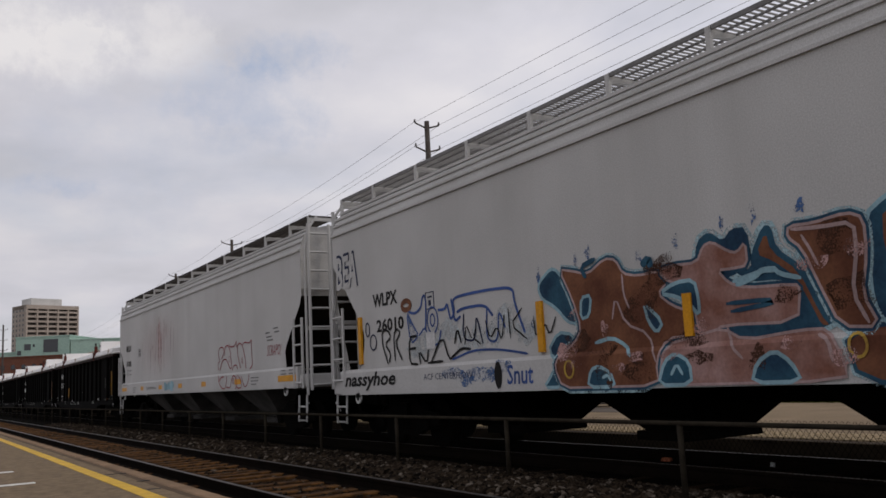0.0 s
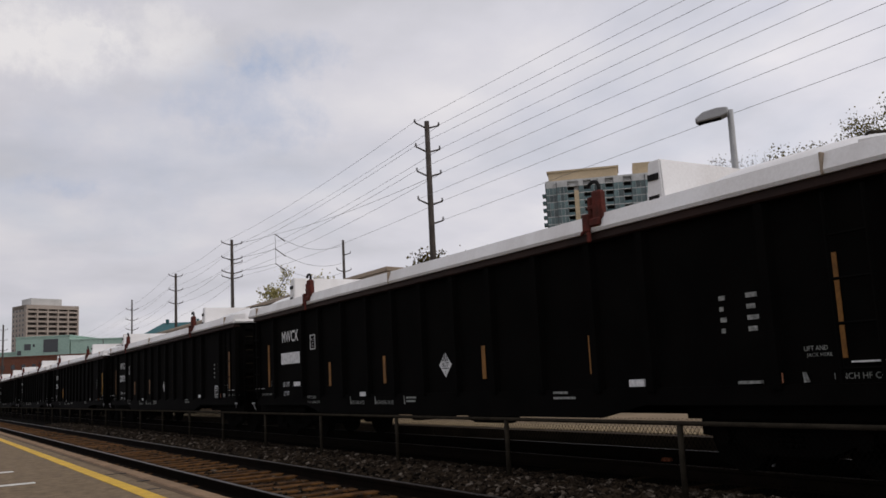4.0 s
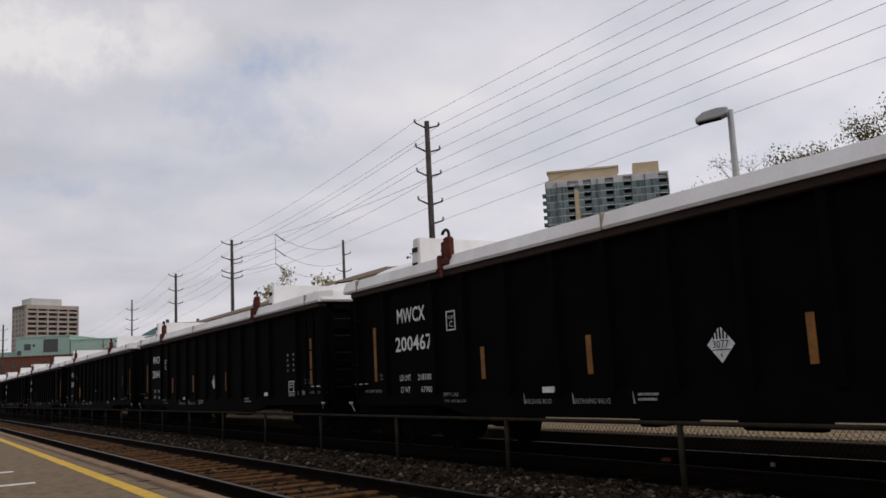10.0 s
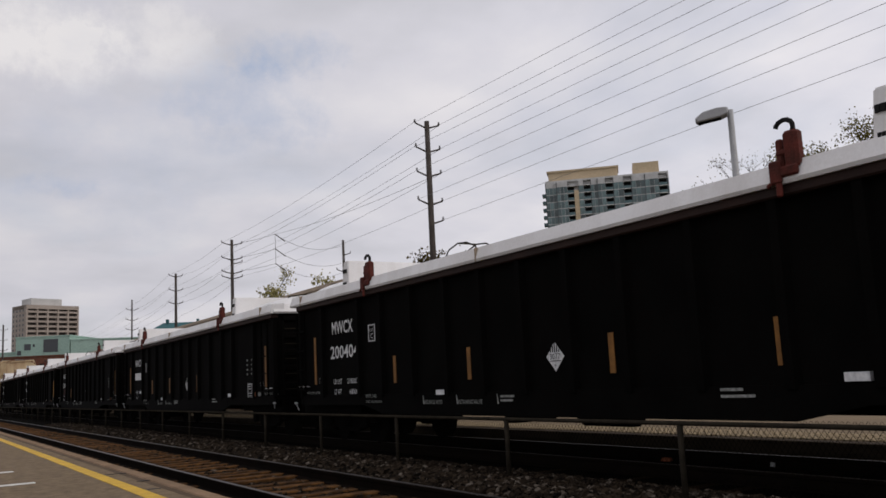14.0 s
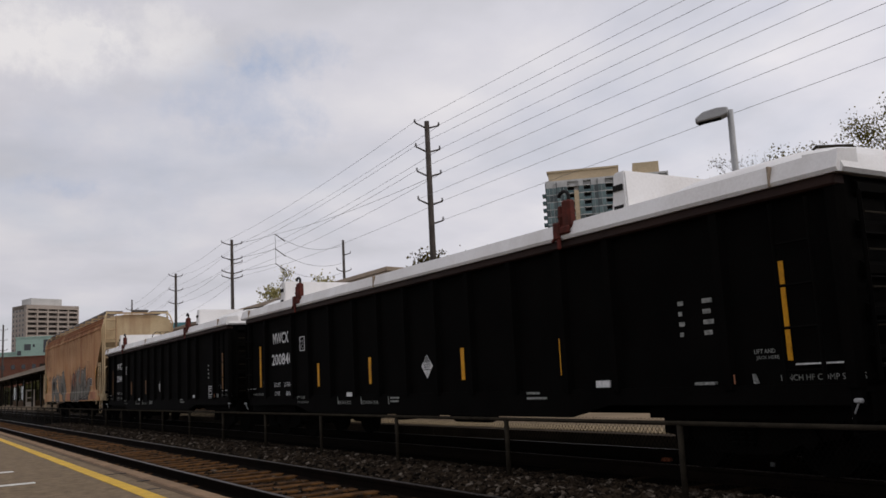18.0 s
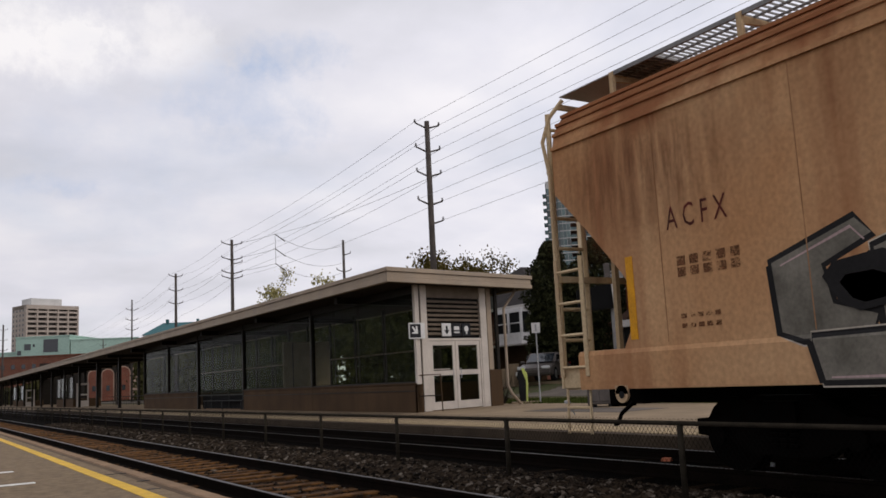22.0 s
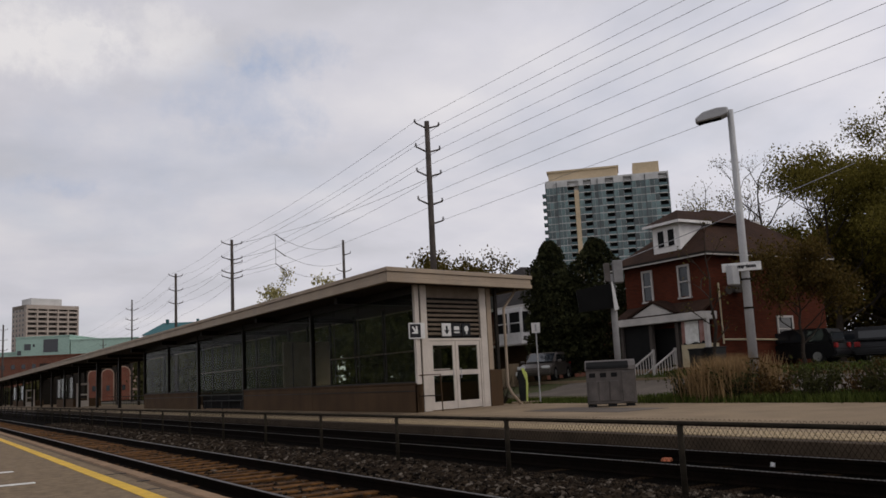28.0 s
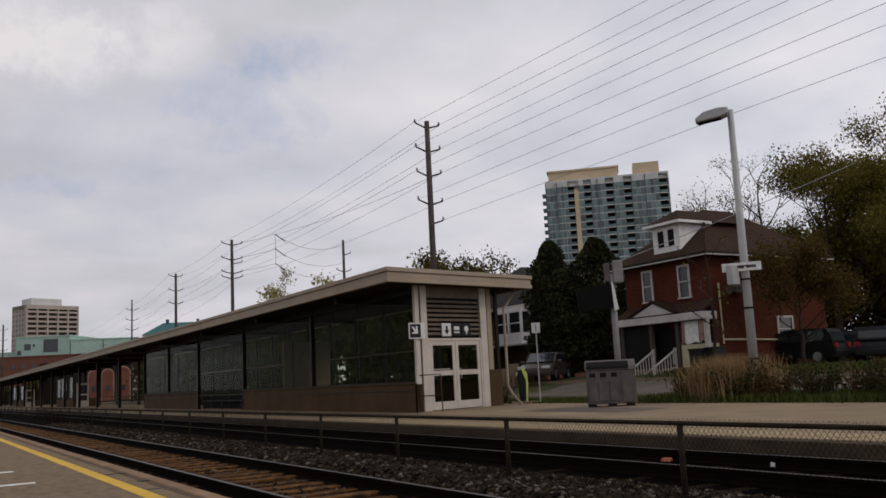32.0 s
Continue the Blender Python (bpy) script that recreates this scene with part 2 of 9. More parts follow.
M = dict(
    asphalt=mat("platform_asphalt", (0.235, 0.172, 0.108), (0.145, 0.106, 0.067), 0.9, scale=9, fine=55, bump=0.9),
    coping=mat("platform_coping_concrete", (0.27, 0.175, 0.105), (0.18, 0.118, 0.072), 0.9, scale=2.0, fine=60, bump=0.3),
    patched=mat("patched_brown_asphalt", (0.13, 0.088, 0.056), (0.085, 0.058, 0.038), 0.95, scale=1.6, fine=60, bump=0.4),
    yellow_line=mat("worn_yellow_line_paint", (0.68, 0.42, 0.045), (0.52, 0.32, 0.05), 0.7, scale=3.0, fine=50),
    white_paint=mat("worn_white_paint", (0.72, 0.71, 0.68), (0.55, 0.54, 0.5), 0.7, scale=4),
    tar=mat("black_tar_patch", (0.035, 0.03, 0.027), rough=0.6),
    rail=mat("rusted_rail_steel", (0.008, 0.005, 0.0035), (0.004, 0.003, 0.002), 0.8, 0.0, scale=4, spec=0.02),
    railhead=mat("worn_rail_head_steel", (0.10, 0.09, 0.085), (0.06, 0.052, 0.046), 0.45, 0.8, scale=2, bump=0.03),
    tie=mat("weathered_timber_tie", (0.13, 0.06, 0.018), (0.024, 0.011, 0.004), 0.9, scale=5, fine=50, bump=0.4, jitter=0.3),
    tie_dark=mat("near_black_timber_tie", (0.02, 0.012, 0.006), (0.008, 0.005, 0.003), 0.95, scale=5, fine=50, bump=0.4, jitter=0.3, spec=0.02),
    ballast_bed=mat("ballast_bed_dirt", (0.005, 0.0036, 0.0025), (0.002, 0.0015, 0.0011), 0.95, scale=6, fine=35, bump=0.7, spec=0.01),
    track_bed=mat("brown_oily_track_bed", (0.045, 0.022, 0.008), (0.01, 0.005, 0.0022), 0.95, scale=3, fine=30, bump=0.7, spec=0.01),
    dark_bed=mat("near_black_ballast_and_edge_shade", (0.003, 0.0023, 0.0016), (0.0015, 0.0011, 0.0008), 0.95, scale=6, fine=30, bump=0.7, spec=0.01),
    fence=mat("galvanised_fence_steel", (0.034, 0.028, 0.02), (0.018, 0.015, 0.011), 0.8, 0.1, scale=5, bump=0.05, spec=0.05),
    wire=mat("galvanised_chain_link_wire", (0.006, 0.0052, 0.0043), rough=0.9, bump=0, spec=0.03),
    concrete=mat("platform_concrete", (0.255, 0.19, 0.122), (0.195, 0.145, 0.094), 0.9, scale=0.8, fine=50, bump=0.2),
    plat_wall=mat("stained_platform_edge_wall", (0.085, 0.062, 0.041), (0.045, 0.033, 0.022), 0.9, scale=1.5, fine=30, streak=((0.04, 0.029, 0.02), 0.7, 3.0)),
    tactile=mat("tactile_strip_tan", (0.37, 0.285, 0.17), (0.27, 0.205, 0.125), 0.8, scale=3, fine=50),
    ground=mat("ground_soil_grass", (0.05, 0.06, 0.02), (0.06, 0.045, 0.026), 0.95, scale=0.6, fine=12, bump=0.5),
    road=mat("grey_road", (0.13, 0.108, 0.09), (0.09, 0.075, 0.063), 0.9, scale=0.7, fine=40),
    trim=mat("pale_painted_steel", (0.56, 0.50, 0.44), (0.46, 0.41, 0.36), 0.55, scale=2, bump=0.04),
    fascia=mat("pale_grey_roof_fascia", (0.36, 0.285, 0.21), (0.29, 0.228, 0.168), 0.6, scale=1.0, bump=0.05, streak=((0.25, 0.22, 0.19), 0.45, 2.0)),
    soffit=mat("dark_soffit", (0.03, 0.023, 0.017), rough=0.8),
    mullion=mat("dark_bronze_mullion", (0.022, 0.018, 0.014), rough=0.5, metal=0.2, bump=0.03),
    knee=mat("brown_precast_panel", (0.08, 0.048, 0.025), (0.058, 0.035, 0.019), 0.85, scale=0.9, fine=60, streak=((0.045, 0.028, 0.018), 0.5, 2.5)),
    louver=mat("taupe_louver_blade", (0.17, 0.132, 0.098), rough=0.6),
    # shade inside openings and recesses put into one near-black colour
    dark=mat("dark_openings_and_shade", (0.012, 0.012, 0.012), rough=0.8, bump=0),
    black=mat("black_plastic", (0.02, 0.02, 0.02), rough=0.45, bump=0.02),
    lime=mat("fluorescent_yellow_strip", (0.72, 0.80, 0.22), rough=0.5, bump=0.02),
    wood=mat("utility_pole_timber", (0.09, 0.075, 0.065), (0.055, 0.047, 0.042), 0.9, scale=2, fine=20, streak=((0.06, 0.05, 0.045), 0.7, 6)),
    cable=mat("aluminium_cable", (0.22, 0.22, 0.23), rough=0.6, bump=0),
    lamp=mat("grey_lamp_post_paint", (0.40, 0.40, 0.40), (0.33, 0.33, 0.33), 0.5, 0.2, scale=2, bump=0.04),
    sign=mat("sign_white_enamel", (0.72, 0.71, 0.69), rough=0.5, bump=0.02),
    ink=mat("sign_black_ink", (0.025, 0.025, 0.028), rough=0.6, bump=0),
    bin=mat("grey_bin_panel", (0.12, 0.105, 0.095), (0.08, 0.07, 0.064), 0.6, 0.2, scale=4),
    bin_pale=mat("pale_grey_box_paint", (0.24, 0.235, 0.23), (0.19, 0.185, 0.18), 0.6, 0.1, scale=3),
    shingle=mat("brown_asphalt_shingle", (0.042, 0.022, 0.014), (0.026, 0.014, 0.010), 0.95, scale=1.5, fine=30, bump=0.4, jitter=0.12),
    shingle_dark=mat("dark_grey_shingle", (0.04, 0.035, 0.033), (0.026, 0.023, 0.022), 0.95, scale=1.5, fine=30),
    dormer_white=mat("fresh_white_dormer_paint", (0.74, 0.72, 0.70), (0.62, 0.60, 0.58), 0.7, scale=2),
    housewhite=mat("white_house_trim", (0.50, 0.47, 0.44), (0.40, 0.375, 0.35), 0.7, scale=2),
    cream=mat("cream_porch_panel", (0.50, 0.42, 0.28), (0.4, 0.33, 0.22), 0.8, scale=2),
    windark=mat("dark_window_glass", (0.02, 0.024, 0.028), rough=0.08, bump=0, spec=0.6),
    bark=mat("grey_bark", (0.045, 0.034, 0.026), (0.025, 0.02, 0.016), 0.95, scale=4, fine=30, bump=0.6),
    leaf=island_mat("spring_leaf", (0.06, 0.053, 0.010), (0.20, 0.165, 0.036), 0.7, 0.5),
    leaf_pale=island_mat("pale_spring_leaf", (0.26, 0.23, 0.09), (0.46, 0.41, 0.19), 0.7, 0.4),
    leaf_olive=island_mat("olive_bud_leaf", (0.045, 0.036, 0.010), (0.135, 0.102, 0.029), 0.7, 0.4),
    leaf_brown=island_mat("brown_olive_young_leaf", (0.045, 0.033, 0.010), (0.13, 0.085, 0.024), 0.7, 0.35),
    leaf_red=island_mat("reddish_bud_leaf", (0.035, 0.02, 0.007), (0.095, 0.055, 0.018), 0.7, 0.25),
    needle=island_mat("conifer_needle", (0.010, 0.013, 0.006), (0.044, 0.045, 0.018), 0.8, 0.1),
    shrub=island_mat("shrub_leaf", (0.02, 0.022, 0.008), (0.05, 0.05, 0.016), 0.8, 0.2),
    hedge_leaf=island_mat("hedge_leaf", (0.026, 0.027, 0.010), (0.115, 0.11, 0.042), 0.8, 0.3),
    drygrass=island_mat("dry_tan_grass", (0.18, 0.115, 0.055), (0.36, 0.24, 0.12), 0.85, 0.3),
    grass=island_mat("green_grass", (0.032, 0.044, 0.010), (0.08, 0.098, 0.022), 0.85, 0.2),
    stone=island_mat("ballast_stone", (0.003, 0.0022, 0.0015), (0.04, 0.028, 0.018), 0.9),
    litter=mat("white_paper_litter", (0.8, 0.8, 0.8), rough=0.8),
    orange=mat("orange_plastic_litter", (0.5, 0.16, 0.08), rough=0.7),
)
# a few pale pebbles among the dark stones
ramp = [q for q in M["stone"].node_tree.nodes if q.bl_idname == "ShaderNodeValToRGB"][0].color_ramp
ramp.elements[1].position = 0.88
ramp.elements.new(1.0).color = (0.15, 0.125, 0.10, 1)
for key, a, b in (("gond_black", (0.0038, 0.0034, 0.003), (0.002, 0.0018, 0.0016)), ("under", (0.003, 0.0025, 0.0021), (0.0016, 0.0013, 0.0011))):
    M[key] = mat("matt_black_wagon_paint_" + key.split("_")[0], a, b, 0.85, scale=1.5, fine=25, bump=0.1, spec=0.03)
M["matt_black"] = mat("matt_black_case", (0.008, 0.008, 0.008), rough=0.9, bump=0, spec=0.1)
M["chord"] = mat("brown_primer_top_chord", (0.03, 0.014, 0.010), (0.018, 0.009, 0.007), 0.7, scale=2, spec=0.2)
M["rust"] = mat("rust_red_casting", (0.13, 0.03, 0.022), (0.06, 0.02, 0.015), 0.75, scale=6, fine=40, bump=0.4)
M["cover"] = mat("white_fibreglass_cover", (0.83, 0.82, 0.81), (0.72, 0.70, 0.68), 0.5, scale=0.8, fine=30, bump=0.04, streak=((0.55, 0.52, 0.49), 0.5, 2.0), spec=0.4)
M["letter"] = mat("white_stencil_paint", (0.74, 0.74, 0.73), (0.5, 0.5, 0.5), 0.6, scale=14, bump=0)
M["letter_dim"] = mat("worn_white_stencil", (0.33, 0.335, 0.315), (0.15, 0.155, 0.145), 0.6, scale=20, bump=0)
M["reflector"] = mat("yellow_reflector_strip", (0.68, 0.31, 0.014), (0.52, 0.235, 0.014), 0.4, scale=5, bump=0)
M["reflector_old"] = mat("faded_orange_reflector_strip", (0.25, 0.115, 0.03), (0.16, 0.075, 0.025), 0.5, scale=5, bump=0)
M["hop_grey"] = mat("light_grey_hopper_paint", (0.51, 0.505, 0.495), (0.44, 0.435, 0.425), 0.5, scale=0.5, fine=60, bump=0.04, streak=((0.36, 0.35, 0.335), 0.5, 1.2))
M["hop_tan"] = mat("rusty_tan_hopper_paint", (0.52, 0.315, 0.165), (0.41, 0.205, 0.092), 0.75, scale=0.45, fine=18, bump=0.06, streak=((0.24, 0.085, 0.034), 0.8, 2.2), eave=(0.24, 0.085, 0.035))
M["seam"] = mat("rusty_weld_seam", (0.24, 0.115, 0.055), (0.36, 0.20, 0.10), 0.8, scale=2, fine=20, bump=0)
M["hop_tan_end"] = mat("cream_hopper_end_paint", (0.58, 0.46, 0.29), (0.46, 0.33, 0.19), 0.75, scale=0.8, fine=30, bump=0.1, streak=((0.2, 0.07, 0.03), 0.7, 2.2))
# grey bay paint darkened for the shade under the wagon, with darker runs
M["bay_grey"] = mat("shaded_streaky_hopper_bay", (0.11, 0.105, 0.10), (0.05, 0.047, 0.044), 0.8, scale=1.2, streak=((0.03, 0.028, 0.026), 0.7, 2.5))
# shade of the deep end recess put into the slope sheets' colour
M["slope_shade"] = mat("shade_black_slope_sheet", (0.022, 0.018, 0.014), (0.011, 0.009, 0.007), 0.9, scale=1.5, fine=20, spec=0.03)
M["grate_dark"] = mat("dark_steel_walkway", (0.06, 0.052, 0.046), (0.03, 0.026, 0.023), 0.7, 0.2, bump=0)
M["grate"] = mat("galvanised_walkway_grating", (0.22, 0.215, 0.21), rough=0.6, metal=0.4, bump=0)
for key, c in dict(g_brown=(0.20, 0.085, 0.045), g_pink=(0.36, 0.22, 0.20), g_teal=(0.03, 0.10, 0.15), g_blue=(0.05, 0.10, 0.30), g_navy=(0.03, 0.04, 0.09), g_cyan=(0.30, 0.48, 0.55),
                   g_white=(0.68, 0.68, 0.68), g_black=(0.018, 0.017, 0.017), g_silver=(0.20, 0.182, 0.15), g_red=(0.32, 0.035, 0.05), g_coral=(0.42, 0.18, 0.10), g_cream=(0.50, 0.44, 0.36), g_rose=(0.46, 0.33, 0.32), g_rosered=(0.50, 0.20, 0.20), g_grey=(0.2, 0.2, 0.2)).items():
    shade = dict(g_brown=(0.10, 0.036, 0.02), g_pink=(0.20, 0.085, 0.06), g_teal=(0.012, 0.035, 0.07), g_silver=(0.085, 0.078, 0.062)).get(key, tuple(v * 0.6 for v in c))
    M[key] = mat("spray_paint_" + key[2:], c, shade, 0.65, scale=2.2, fine=26, bump=0.02)


def spray_mat(name, c, thick=0.5):
    """Speckled overspray that leaves the paint below showing."""
    m = mat(name, c, tuple(v * 0.7 for v in c), 0.7, scale=3, fine=40, bump=0)
    n, l = m.node_tree.nodes, m.node_tree.links
    tc = n.new("ShaderNodeTexCoord")
    a, b = n.new("ShaderNodeTexNoise"), n.new("ShaderNodeTexNoise")
    a.inputs["Scale"].default_value, a.inputs["Detail"].default_value = 4.5, 4
    b.inputs["Scale"].default_value, b.inputs["Detail"].default_value = 55, 2
    ad, rp = n.new("ShaderNodeMath"), n.new("ShaderNodeValToRGB")
    l.new(tc.outputs["Object"], a.inputs["Vector"])
    l.new(tc.outputs["Object"], b.inputs["Vector"])
    l.new(a.outputs["Fac"], ad.inputs[0])
    l.new(b.outputs["Fac"], ad.inputs[1])
    rp.color_ramp.elements[0].position, rp.color_ramp.elements[1].position = min(0.93, 0.95 - thick * 0.2), 1.0
    half = n.new("ShaderNodeMath")
    half.operation = "MULTIPLY"
    half.inputs[1].default_value = 0.9
    l.new(ad.outputs[0], half.inputs[0])
    l.new(half.outputs[0], rp.inputs[0])
    l.new(rp.outputs[0], n["Principled BSDF"].inputs["Alpha"])
    return m


def haze_mat(name, c, y0, y1, z0, z1, peak, along=1.0):
    """A thin wash of paint on a wagon's side, thickest in the middle of its field and broken by upright streaks."""
    m = mat(name, c, tuple(v * 0.85 for v in c), 0.7, scale=3, fine=40, bump=0)
    n, l = m.node_tree.nodes, m.node_tree.links
    tc, sep = n.new("ShaderNodeTexCoord"), n.new("ShaderNodeSeparateXYZ")
    l.new(tc.outputs["Object"], sep.inputs[0])
    falls = []
    for k, a, b in ((1, y0, y1), (2, z0, z1)):
        off = n.new("ShaderNodeMath")
        off.operation = "MULTIPLY_ADD"
        off.inputs[1].default_value, off.inputs[2].default_value = 2 / (b - a), -(a + b) / (b - a)
        l.new(sep.outputs[k], off.inputs[0])
        ab = n.new("ShaderNodeMath")
        ab.operation = "ABSOLUTE"
        l.new(off.outputs[0], ab.inputs[0])
        mr = n.new("ShaderNodeMapRange")
        mr.interpolation_type = "SMOOTHSTEP"
        mr.inputs[1].default_value, mr.inputs[2].default_value, mr.inputs[3].default_value, mr.inputs[4].default_value = 0.1, 1.0, 1.0, 0.0
        l.new(ab.outputs[0], mr.inputs[0])
        falls.append(mr.outputs[0])
    stretch = n.new("ShaderNodeVectorMath")
    stretch.operation = "MULTIPLY"
    stretch.inputs[1].default_value = (0.0, 3.0 * along, 0.6)
    l.new(tc.outputs["Object"], stretch.inputs[0])
    ns = n.new("ShaderNodeTexNoise")
    ns.inputs["Scale"].default_value, ns.inputs["Detail"].default_value, ns.inputs["Roughness"].default_value = 1.6, 6, 0.6
    l.new(stretch.outputs[0], ns.inputs["Vector"])
    rp = n.new("ShaderNodeMapRange")
    rp.inputs[1].default_value, rp.inputs[2].default_value, rp.inputs[3].default_value, rp.inputs[4].default_value = 0.32, 0.66, 0.0, peak
    l.new(ns.outputs["Fac"], rp.inputs[0])
    out = rp.outputs[0]
    for f in falls:
        mu = n.new("ShaderNodeMath")
        mu.operation = "MULTIPLY"
        l.new(out, mu.inputs[0])
        l.new(f, mu.inputs[1])
        out = mu.outputs[0]
    l.new(out, n["Principled BSDF"].inputs["Alpha"])
    return m


def hazed(parent, name, label, c, y0, y1, z0, z1, peak, x, along=1.0):
    """Lays such a wash on the side sheet."""
    M[name] = haze_mat(name + "_wash", c, y0, y1, z0, z1, peak, along)
    bm = bm_new()
    shape(bm, [(y0, z0), (y1, z0), (y1, z1), (y0, z1)], x)
    return part(name, bm, name, parent, label)


M["s_blue"] = spray_mat("blue_overspray_speckle", (0.07, 0.15, 0.33), 0.6)
M["s_halo"] = spray_mat("pale_cyan_halo_spray", (0.36, 0.52, 0.57), 1.0)
M["s_white"] = spray_mat("pale_overspray_speckle", (0.55, 0.60, 0.62), 0.5)
M["s_rose"] = spray_mat("rose_overspray_speckle", (0.50, 0.30, 0.28), 0.4)
M["s_rust"] = spray_mat("rust_blotch_speckle", (0.19, 0.08, 0.036), 0.6)
M["s_flame"] = spray_mat("red_flame_overspray", (0.42, 0.14, 0.065), 0.36)
M["s_brown"] = spray_mat("dark_brown_speckle", (0.07, 0.03, 0.018), 0.45)
M["g_gold"] = mat("spray_paint_gold", (0.5, 0.33, 0.06), (0.3, 0.18, 0.04), 0.6, scale=5, bump=0)


# ---------- building helpers ----------
def box(bm, x0, x1, y0, y1, z0, z1):
    v = [bm.verts.new((x, y, z)) for x in (x0, x1) for y in (y0, y1) for z in (z0, z1)]
    for f in ((0, 1, 3, 2), (4, 6, 7, 5), (0, 4, 5, 1), (2, 3, 7, 6), (0, 2, 6, 4), (1, 5, 7, 3)):
        bm.faces.new([v[i] for i in f])
    return v


def bbox(bm, x0, x1, y0, y1, z0, z1, r=0.01):
    """A box with bevelled edges."""
    v = box(bm, x0, x1, y0, y1, z0, z1)
    edges = list({e for w in v for e in w.link_edges})
    bmesh.ops.bevel(bm, geom=edges, offset=r, segments=1, affect="EDGES")


def prism(bm, profile, y0, y1, axis="y"):
    """A closed outline of (a, b) drawn out along an axis: y: (x, z), x: (y, z), z: (x, y)."""
    def at(a, b, t):
        return {"y": (a, t, b), "x": (t, a, b), "z": (a, b, t)}[axis]
    lo = [bm.verts.new(at(a, b, y0)) for a, b in profile]
    hi = [bm.verts.new(at(a, b, y1)) for a, b in profile]
    n = len(profile)
    bm.faces.new(lo), bm.faces.new(list(reversed(hi)))
    for i in range(n):
        bm.faces.new((lo[i], hi[i], hi[(i + 1) % n], lo[(i + 1) % n]))


def rod(bm, a, b, r0, r1=None, n=6):
    """A tapered rod from a to b."""
    a, b = Vector(a), Vector(b)
    r1 = r0 if r1 is None else r1
    d = (b - a).normalized()
    u = d.orthogonal().normalized()
    w = d.cross(u)
    rings = []
    for p, r in ((a, r0), (b, r1)):
        rings.append([bm.verts.new(p + (u * math.cos(2 * math.pi * i / n) + w * math.sin(2 * math.pi * i / n)) * r) for i in range(n)])
    for i in range(n):
        bm.faces.new((rings[0][i], rings[0][(i + 1) % n], rings[1][(i + 1) % n], rings[1][i]))
    bm.faces.new(list(reversed(rings[0]))), bm.faces.new(rings[1])


def tube(bm, pts, r, n=6):
    """A round bar bent along points."""
    pts = [Vector(p) for p in pts]
    u = (pts[1] - pts[0]).orthogonal().normalized()
    rings = []
    for i, p in enumerate(pts):
        d = (pts[min(i + 1, len(pts) - 1)] - pts[max(i - 1, 0)]).normalized()
        u = (u - d * u.dot(d)).normalized()
        w = d.cross(u)
        rings.append([bm.verts.new(p + (u * math.cos(2 * math.pi * k / n) + w * math.sin(2 * math.pi * k / n)) * r) for k in range(n)])
    for q, s in zip(rings, rings[1:]):
        for k in range(n):
            bm.faces.new((q[k], q[(k + 1) % n], s[(k + 1) % n], s[k]))
    bm.faces.new(list(reversed(rings[0]))), bm.faces.new(rings[-1])


def disc(bm, centre, r, depth, axis="x", n=20, r1=None):
    c = Vector(centre)
    d = Vector({"x": (1, 0, 0), "y": (0, 1, 0), "z": (0, 0, 1)}[axis]) * depth / 2
    rod(bm, c - d, c + d, r, r1, n)


def mesh_of(bm, name, material, smooth=False):
    bmesh.ops.recalc_face_normals(bm, faces=bm.faces[:])
    me = bpy.data.meshes.new(name)
    bm.to_mesh(me)
    bm.free()
    me.materials.append(M[material] if isinstance(material, str) else material)
    if smooth:
        for p in me.polygons:
            p.use_smooth = True
    return me


def part(name, bm, material, parent=None, label="", smooth=False, kind=""):
    ob = new(name, mesh_of(bm, name, material, smooth))
    ob.parent = parent
    return tagged(ob, label=label, kind=kind)


def thing(name, x, y, z, label, category, group="", rz=0, kind=""):
    ob = new(name)
    ob.matrix_basis = pose(x, y, z, 0, 0, rz)
    return tagged(ob, label, category, group, kind)


def structure(name, bm, material, label="", smooth=False):
    ob = new(name, mesh_of(bm, name, material, smooth))
    return tagged(ob, label=label, kind="structure")


def same(name, me, parent, m=None):
    """One more object on a shared mesh."""
    ob = new(name, me)
    ob.parent = parent
    if m is not None:
        ob.matrix_basis = m
    return ob


def bm_new():
    return bmesh.new()


def quick(fn, *args, **kw):
    bm = bmesh.new()
    fn(bm, *args, **kw)
    return bm


def text_bm(text, size, width=None, height=None, shear=0.0, offset=0.0):
    """Letters of the built-in font as a flat mesh in the x-y plane, its lower left corner at the origin, fitted to a width and height."""
    cu = bpy.data.curves.new("letters", "FONT")
    cu.body, cu.size, cu.shear, cu.offset, cu.resolution_u = text, size, shear, offset, 2
    ob = bpy.data.objects.new("letters", cu)
    scene.collection.objects.link(ob)
    bpy.context.view_layer.update()
    me = bpy.data.meshes.new_from_object(ob.evaluated_get(bpy.context.evaluated_depsgraph_get()))
    bpy.data.objects.remove(ob)
    bpy.data.curves.remove(cu)
    bm = bmesh.new()
    bm.from_mesh(me)
    bpy.data.meshes.remove(me)
    xs, ys = [v.co.x for v in bm.verts], [v.co.y for v in bm.verts]
    if xs:
        sx = width / (max(xs) - min(xs)) if width else 1
        sy = height / (max(ys) - min(ys)) if height else 1
        x0, y0 = min(xs), min(ys)
        for v in bm.verts:
            v.co.x, v.co.y = (v.co.x - x0) * sx, (v.co.y - y0) * sy
    return bm


def on_side(bm, x, y, z):
    """Turns a flat x-y mesh on to a wagon's side that faces -x, written from y downwards; the lower left corner at (y, z)."""
    for v in bm.verts:
        v.co = Vector((x - v.co.z, y - v.co.x, z + v.co.y))
    return bm


def merge(target, *others):
    for o in others:
        me = bpy.data.meshes.new("t")
        o.to_mesh(me)
        o.free()
        target.from_mesh(me)
        bpy.data.meshes.remove(me)
    return target


